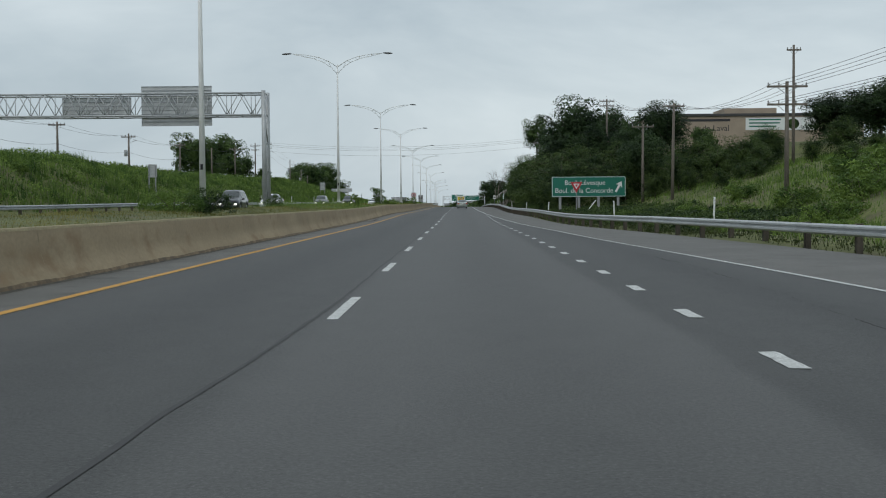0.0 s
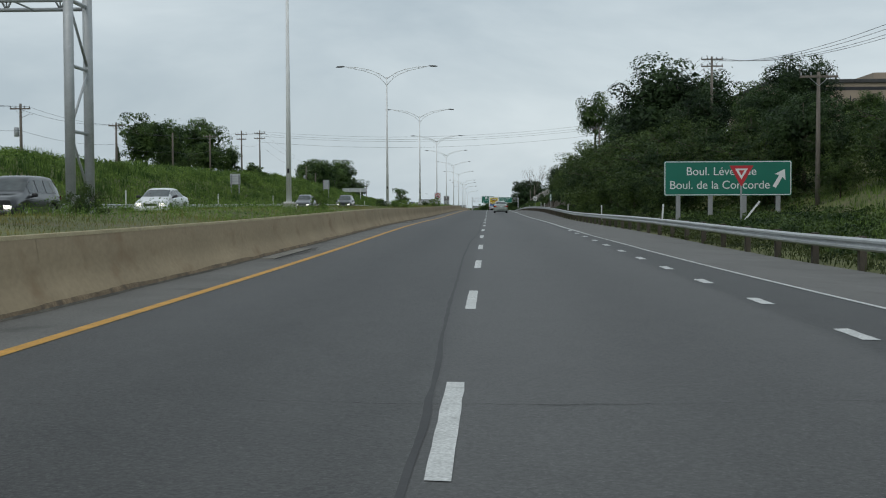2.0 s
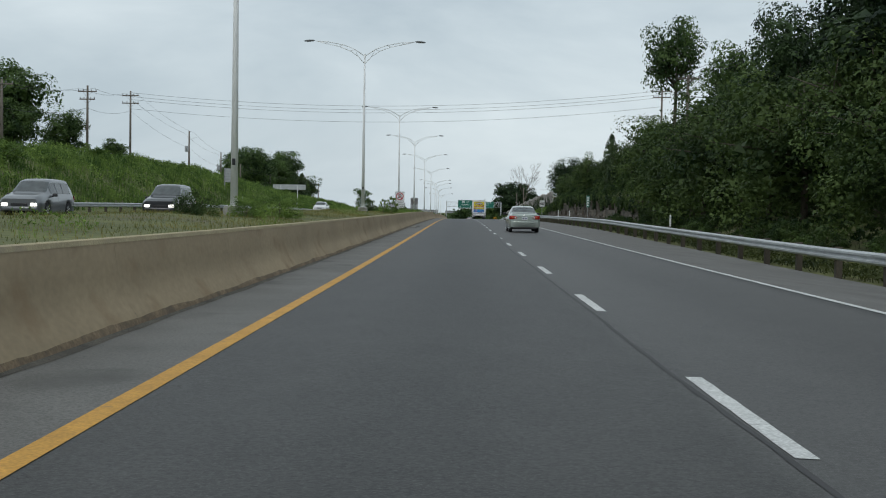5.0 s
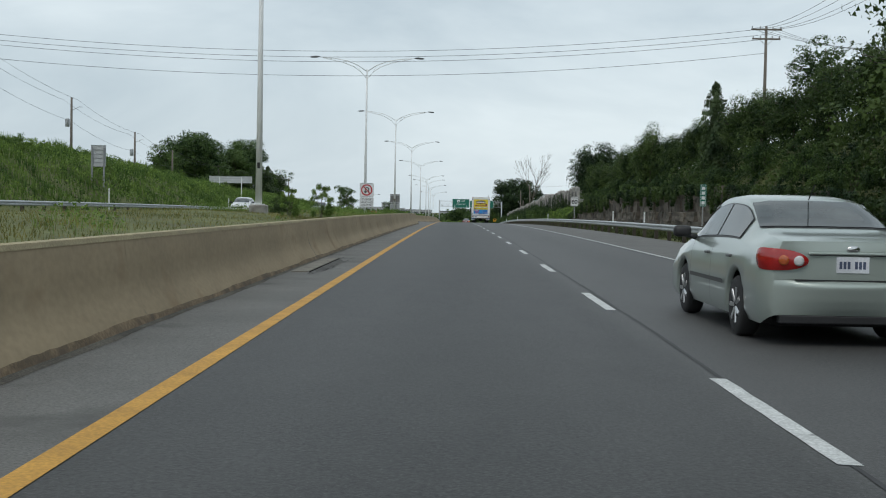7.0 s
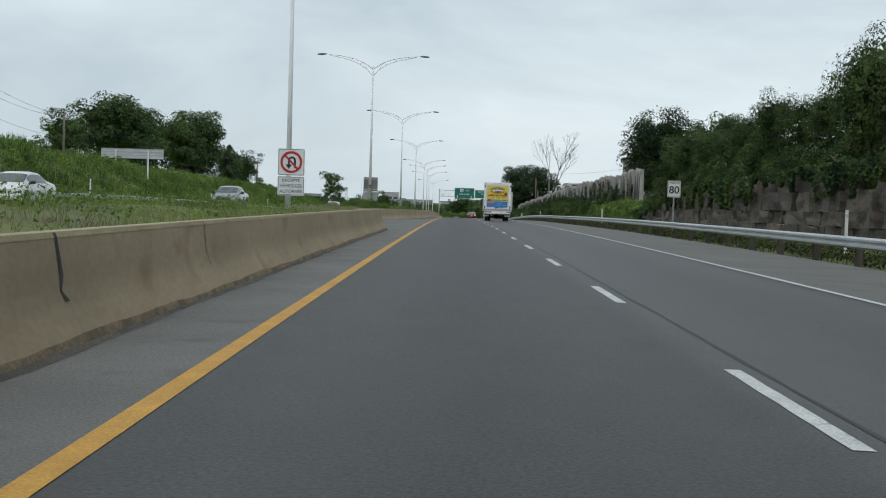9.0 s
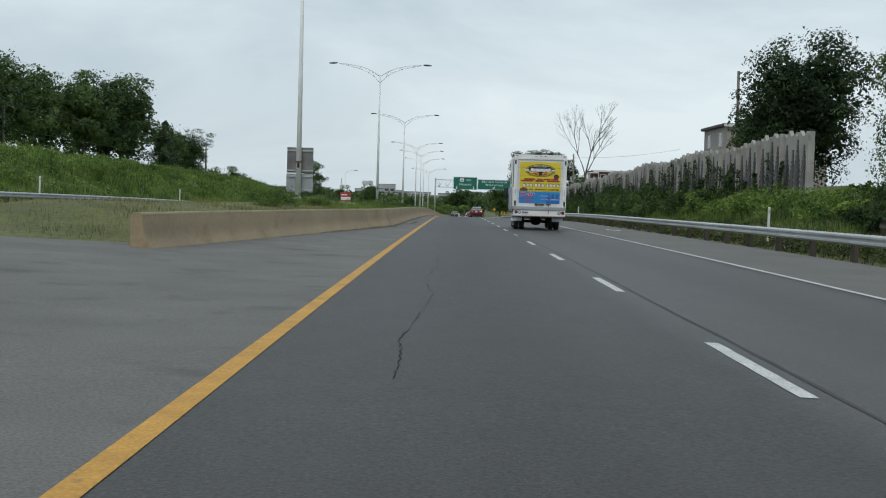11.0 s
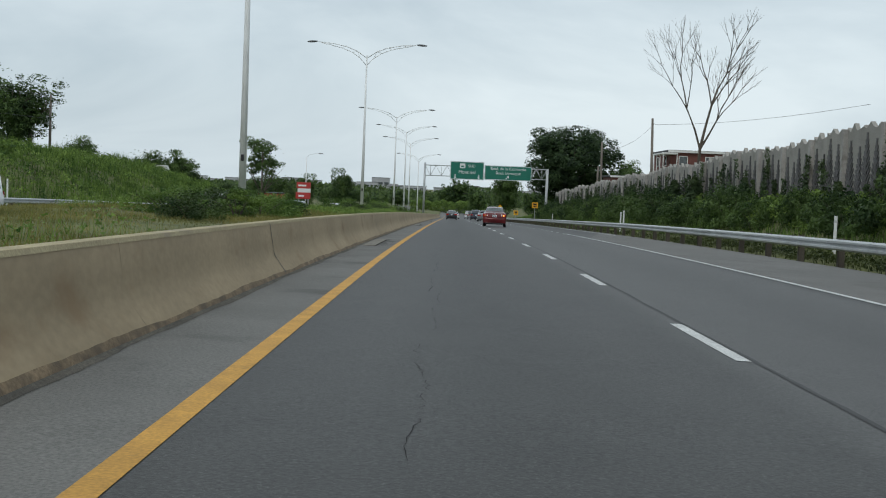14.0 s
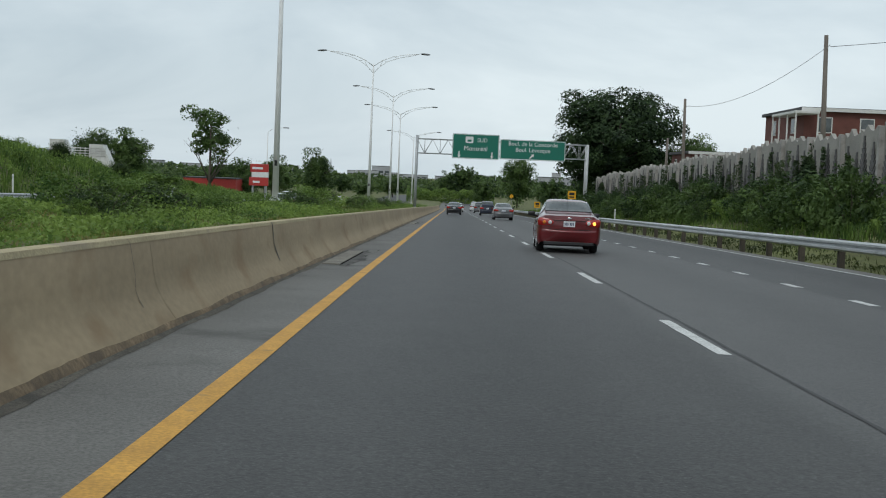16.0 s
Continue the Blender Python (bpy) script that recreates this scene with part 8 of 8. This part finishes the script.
tp = part("number_plate", bx(-0.82, -0.5, -0.075, -0.063, 0.74, 0.92, 0.006), M_PLATE, truck, "white number plate with blue marks")
for k in range(7):
    part("plate_bar", bx(-0.785 + 0.037 * k, -0.76 + 0.037 * k, -0.079, -0.0755, 0.785, 0.86), M_PLATE_INK, tp)
part("rust_edge", bx(-1.18, 1.18, -0.05, 0.06, 0.62, 0.66, 0.005), M_RUST, truck, "rusty lower edge")
ch = bx(-0.45, -0.33, 0.1, 7.0, 0.55, 0.75)
box(ch, 0.33, 0.45, 0.1, 7.0, 0.55, 0.75)
box(ch, -1.1, 1.1, 0.15, 4.95, 0.8, 0.97)
box(ch, -0.95, 0.95, 2.42, 2.58, 0.32, 0.46)
part("chassis", ch, M_WELL, truck)
part("differential", lathe([(0.05, -0.3), (0.2, -0.16), (0.22, 0.0), (0.2, 0.16), (0.05, 0.3)], 14), M_WELL, truck, smooth=True).matrix_basis = Matrix.Translation((0, 2.5, 0.42))
for s in (-1, 1):
    wheel(truck, s * 0.98, 2.5, 0.39, s, M_CHROME, 0.24)
    wheel(truck, s * 0.7, 2.5, 0.39, s, M_STEEL_RIM, 0.24)
    wheel(truck, s * 0.88, 7.05, 0.39, s, M_STEEL_RIM, 0.25)
# side rails, posters, skirts
for s in (-1, 1):
    part("side_skirt", bx(s * 1.19, s * 1.215, 0.1, 4.98, 0.96, 1.12, 0.006), M_GALV_DULL, truck)
    for y in (0.7, 2.2, 3.7, 4.7):
        part("reflector", bx(s * 1.216, s * 1.222, y, y + 0.22, 1.02, 1.07), M_TAIL, truck)
    for y in (0.9, 1.5, 3.6, 4.2):
        part("ladder_rail", bar([(s * 1.23, y, 0.85), (s * 1.27, y, 1.0), (s * 1.27, y, 2.0), (s * 1.21, y, 2.05)], 0.022, 6), M_GALV_DULL, truck)
    for (y0, y1, z0, z1, mt) in ((0.5, 1.7, 2.0, 3.3, M_POSTER), (3.3, 4.6, 2.2, 2.75, M_POSTER), (4.3, 4.95, 1.15, 2.0, M_AD_BLUE)):
        po = part("side_poster", bx(s * 1.196, s * 1.205, y0, y1, z0, z1), mt, truck)
        if z1 > 3:
            part("poster_band", bx(s * 1.203, s * 1.209, y0, y1, z0, z0 + 0.16), M_AD_YELLOW, po)
            part("poster_band", bx(s * 1.203, s * 1.209, y0 + 0.1, y1 - 0.1, z0 + 0.5, z0 + 0.62), M_RUST_INK, po)
# cab: van nose with sloping bonnet
cab_out = [(5.02, 0.62), (5.02, 2.0), (5.15, 2.12), (5.9, 2.14), (6.2, 2.06), (6.95, 1.42), (7.2, 1.36), (7.75, 1.24), (7.9, 1.1), (7.95, 0.62), (7.6, 0.55), (7.5, 0.62)]
arch_pts = [(7.05 + 0.47 * math.cos(radians(a)), 0.4 + 0.47 * math.sin(radians(a))) for a in range(20, 180, 16)]
cab_out = cab_out[:-1] + arch_pts + [(6.55, 0.55), (5.3, 0.55)]
bm = bmesh.new()
A = [bm.verts.new((-0.98 + (0.14 if z > 1.45 else 0.0) + (0.06 if y > 7.6 else 0), y, z)) for y, z in cab_out]
B = [bm.verts.new((0.98 - (0.14 if z > 1.45 else 0.0) - (0.06 if y > 7.6 else 0), y, z)) for y, z in cab_out]
bm.faces.new(A[::-1])
bm.faces.new(B)
for i in range(len(A)):
    j = (i + 1) % len(A)
    bm.faces.new((A[i], A[j], B[j], B[i]))
bmesh.ops.triangulate(bm, faces=[f for f in bm.faces if len(f.verts) > 4])
part("cab_body", bm, P_WHITE, truck, "white cab")
for s in (-1, 1):
    sw = [(5.5, 1.42), (5.5, 1.98), (6.02, 1.99), (6.62, 1.5), (6.6, 1.42)]
    bm = bmesh.new()
    V = [bm.verts.new((s * ((0.985 if z < 1.45 else 0.852)), y, z)) for y, z in sw]
    bm.faces.new(V)
    part("side_window", bm, M_GLASS_DARK, truck)
    part("door_seam", bx(s * 0.978, s * 0.985, 5.42, 5.435, 0.65, 1.45), M_TRIM_BLACK, truck)
    arm = part("mirror_arm", bar([(s * 0.9, 6.5, 1.5), (s * 1.3, 6.55, 1.45), (s * 1.34, 6.55, 1.75)], 0.02, 6), M_TRIM_BLACK, truck)
    part("mirror", bx(s * 1.24, s * 1.46, 6.5, 6.6, 1.55, 2.05, 0.03), M_TRIM_BLACK, truck, "large black door mirror", smooth=True)
    part("mirror_brace", bar([(s * 0.98, 6.7, 1.15), (s * 1.32, 6.57, 1.56)], 0.014, 5), M_TRIM_BLACK, truck)
    part("headlamp", bx(s * 0.6, s * 0.9, 7.86, 7.95, 0.85, 1.05, 0.02), M_CLEAR, truck)
bm = bmesh.new()
bm.faces.new([bm.verts.new((x, y + 0.01, z + 0.012)) for x, y, z in ((-0.8, 6.9, 1.463), (0.8, 6.9, 1.463), (0.74, 6.26, 2.009), (-0.74, 6.26, 2.009))])
part("windscreen", bm, M_GLASS_DARK, truck)
part("exhaust_stub", bar([(1.1, 4.9, 3.3), (1.1, 4.9, 3.85)], 0.05, 8), M_GALV_DULL, truck)

# ---- buildings ----
M_BRICK = surface("red_brick", (0.135, 0.05, 0.04), 0.85, vary=0.15, scale=1.5, fine=18, fine_vary=0.2, bump=0.3)
M_STUCCO = surface("grey_stucco", (0.3, 0.28, 0.26), 0.9, vary=0.1, scale=1)
M_BEIGE = surface("beige_precast_panel", (0.33, 0.27, 0.21), 0.85, vary=0.1, scale=0.5)
M_ROOF = surface("dark_roofing", (0.06, 0.06, 0.062), 0.9, vary=0.2)
M_RED_CLAD = surface("red_metal_cladding", (0.42, 0.035, 0.03), 0.5, vary=0.08)
M_WHITE_TRIM = surface("white_painted_trim", (0.6, 0.6, 0.58), 0.6, vary=0.05)
# distance haze is put into this pale facade grey
M_FAR = surface("haze_tinted_far_facade", (0.36, 0.37, 0.39), 0.9, vary=0.15, scale=0.05)


def house(x, y, w, d, top, wall_mat, label, turn=0.0, rows=1, cols=3, overhang=0.3):
    """A flat-roofed house, front to -y, with windows let into its front and road side."""
    g = ground_z(x, y) - 0.3
    h = rz(y) + top - g
    ob = empty("house", pose(x, y, g, 0, 0, turn), label, "house")
    part("wall", bx(-w / 2, w / 2, 0, d, 0, h - 0.25), wall_mat, ob)
    part("roof", bx(-w / 2 - overhang, w / 2 + overhang, -overhang, d + overhang, h - 0.246, h, 0.03), M_ROOF, ob)
    part("fascia", bx(-w / 2 - overhang - 0.02, w / 2 + overhang + 0.02, -overhang - 0.024, -overhang - 0.002, h - 0.3, h - 0.04), M_WHITE_TRIM, ob)
    for r in range(rows):
        z = h - 1.9 - 2.7 * r
        for c in range(cols):
            cx = -w / 2 + w * (c + 0.5) / cols
            f = part("window", bx(cx - 0.55, cx + 0.55, -0.04, -0.002, z, z + 1.2), M_WHITE_TRIM, ob)
            part("pane", bx(cx - 0.47, cx + 0.47, -0.05, -0.041, z + 0.08, z + 1.12), M_GLASS_DARK, f)
        for c in range(2):
            cy = d * (c + 0.5) / 2
            f = part("window", bx(-w / 2 - 0.04, -w / 2 - 0.002, cy - 0.55, cy + 0.55, z, z + 1.2), M_WHITE_TRIM, ob)
            part("pane", bx(-w / 2 - 0.05, -w / 2 - 0.041, cy - 0.47, cy + 0.47, z + 0.08, z + 1.12), M_GLASS_DARK, f)
    return ob


house(28.5, 520, 9.5, 11, 9.6, M_BRICK, "flat-roofed red brick house behind the noise wall", rows=2)
hp = empty("porch", Matrix.Translation((23.4, 519.5, ground_z(23.4, 519.5) - 0.2)), "white roofed balcony porch of a brick house", "porch")
hh = rz(520) + 9.2 - (ground_z(23.4, 519.5) - 0.2)
part("porch_roof", bx(-0.9, 0.9, -1.5, 5, hh - 0.2, hh, 0.02), M_WHITE_TRIM, hp)
part("porch_floor", bx(-0.9, 0.9, -1.5, 5, hh - 2.7, hh - 2.55, 0.02), M_WHITE_TRIM, hp)
for dx in (-0.82, 0.82):
    for dy in (-1.4, 0.8, 3.0, 4.9):
        part("porch_post", bx(dx - 0.05, dx + 0.05, dy - 0.05, dy + 0.05, 0, hh - 0.204), M_WHITE_TRIM, hp)
house(24.5, 543, 9, 10, 7.2, M_BRICK, "low red brick house behind the noise wall", rows=1)
house(24.6, 398, 8.5, 9, 8.6, M_STUCCO, "grey stucco house with a flat roof behind the noise wall", rows=2)
house(34, 430, 9, 9, 8.2, M_BRICK, "brick house half hidden behind the noise wall", rows=2)

# the beige school on the hill
g = ground_z(45, 184)
school = empty("school_building", Matrix.Translation((0, 184, rz(184))), "long beige institutional building with lettering and a white banner", "building")
part("wall", bx(30, 62, 0, 22, 5.0, 13.7), M_BEIGE, school)
part("parapet", bx(29.8, 62.2, -0.2, 22.2, 13.704, 14.1, 0.04), M_ROOF, school)
part("penthouse", bx(42, 50, 4, 12, 14.104, 15.2), M_BEIGE, school)
lettering("letters", "is de Laval", 1.25, Matrix.Translation((39.3, -0.01, 11.9)), M_INK_DARK, school)
part("text_bar", bx(34.5, 42, -0.03, -0.002, 12.95, 13.3), M_INK_DARK, school)
bn = part("banner", bx(44.3, 55.2, -0.12, -0.01, 11.6, 13.45, 0.01), M_SIGN_WHITE, school, "white banner with green swirl")
for z, a, b in ((13.05, 44.8, 49.6), (12.55, 44.8, 49.4), (12.05, 44.8, 48.8)):
    part("text_bar", bx(a, b, -0.13, -0.122, z, z + 0.2), M_SIGN_GREEN, bn)
flat("swirl", ellipse(51.4, 12.5, 0.9, 0.8, 24), -0.122, M_LEAF_LIGHT, bn)

# red shop and its sign beyond the far carriageway
shop = empty("shop_building", Matrix.Translation((-39.9, 621, ground_z(-39.9, 621) - 0.2)), "low red clad shop with a flat roof", "building")
shop_h = rz(621) + 3.75 - (ground_z(-39.9, 621) - 0.2)
part("wall", bx(-6, 2.5, 0, 14, 0, shop_h), M_RED_CLAD, shop)
part("roof", bx(-6.1, 2.6, -0.1, 14.1, shop_h + 0.004, shop_h + 0.16, 0.03), M_ROOF, shop)
part("shop_window", bx(-4, 1.5, -0.05, -0.002, 0.4, 1.2), M_GLASS_DARK, shop)
pyl = empty("pylon_sign", Matrix.Translation((-30.2, 600, ground_z(-30.2, 600) - 0.1)), "red and white shop pylon sign on two posts", "sign")
for dx in (-0.9, 0.9):
    part("post", bx(dx - 0.12, dx + 0.12, -0.12, 0.12, -0.3, 3.2), M_SIGN_POST, pyl)
part("red_panel", bx(-1.3, 1.3, -0.2, 0.2, 4.45, 5.6, 0.03), M_RED_CLAD, pyl)
part("white_panel", bx(-1.1, 1.3, -0.19, 0.19, 3.7, 4.446, 0.03), M_SIGN_WHITE, pyl)
part("red_panel", bx(-1.45, 1.3, -0.2, 0.2, 2.5, 3.696, 0.03), M_RED_CLAD, pyl)
part("name_bar", bx(-1.0, 0.5, -0.215, -0.202, 4.85, 5.15), M_SIGN_WHITE, pyl)
part("name_bar", bx(-0.9, 0.1, -0.215, -0.202, 2.9, 3.2), M_SIGN_WHITE, pyl)

# white concrete towers of the bridge beyond the bank
for tx, ty, tz in ((-78.6, 661, 3.84), (-72.2, 665.4, 3.19)):
    t = empty("bridge_tower", Matrix.Translation((tx, ty, rz(ty))), "white concrete bridge tower with a slanting side", "tower")
    h = tz - rz(ty)
    part("tower_shaft", prism([(-2.9, 1.0), (0.48 * (h - 1), 1.0), (0, h), (-2.65, h)], 0, 3), M_WHITE_TRIM, t)
    part("tower_cap", bx(-2.72, 0.06, -0.06, 3.06, h + 0.004, h + 0.14, 0.02), M_WHITE_TRIM, t)
rail = empty("bridge_rail", Matrix.Translation((-76.7, 664, rz(664))), "white lattice bridge railing between two towers", "railing")
for k in range(4):
    part("rail_bar", bx(-2.0, 5.2, 1.4, 1.5, 7.6 + 0.5 * k, 7.74 + 0.5 * k), M_WHITE_TRIM, rail)
for k in range(8):
    part("rail_post", bx(-2.0 + 1.0 * k, -1.88 + 1.0 * k, 1.28, 1.38, 6.2, 9.4), M_WHITE_TRIM, rail)

# the far town
rng = np.random.default_rng(12)
for k in range(46):
    y = rng.uniform(1500, 3000)
    x = rng.uniform(-0.19, 0.1) * y
    w, h = rng.uniform(14, 48), rng.uniform(7, 13) * (2.0 if k % 9 == 0 else 1.0)
    b = empty("far_building", Matrix.Translation((x, y, -9)), "pale building of the far town, haze put into its colour", "building", "buildings of the far town")
    part("wall", bx(-w / 2, w / 2, 0, 15, -2, h), M_FAR, b)
    part("roof", bx(-w / 2 - 0.4, w / 2 + 0.4, -0.4, 15.4, h + 0.01, h + 0.6), M_ROOF, b)
    n = max(3, int(w / 9))
    for c in range(n):
        part("window_band", bx(-w / 2 + w * (c + 0.15) / n, -w / 2 + w * (c + 0.85) / n, -0.1, -0.01, h * 0.45, h * 0.65), M_GLASS_DARK, b)
mast = empty("lattice_mast", Matrix.Translation((-165, 2000, -9)), "thin distant lattice radio mast", "mast")
for s in (-1, 1):
    part("mast_leg", bar([(s * 2.5, 0, 0), (0, 0, 26)], 0.3, 5), M_GALV_DULL, mast)
for k in range(5):
    part("mast_brace", bar([(-2.5 * (1 - k / 6), 0, 26 * k / 6), (2.5 * (1 - (k + 1) / 6), 0, 26 * (k + 1) / 6)], 0.2, 4), M_GALV_DULL, mast)
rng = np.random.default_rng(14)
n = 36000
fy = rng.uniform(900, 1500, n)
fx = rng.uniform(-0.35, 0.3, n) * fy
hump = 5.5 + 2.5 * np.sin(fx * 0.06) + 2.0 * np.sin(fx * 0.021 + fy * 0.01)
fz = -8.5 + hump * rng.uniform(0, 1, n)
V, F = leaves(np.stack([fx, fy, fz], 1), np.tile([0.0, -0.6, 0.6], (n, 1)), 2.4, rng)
# the sumac leaf colour stands in for distance haze here
tagged(np_part("far_woods", V, F, M_LEAF_LIGHT), "dark belt of far trees on the horizon, haze in leaf colour", "woods", kind="stuff")
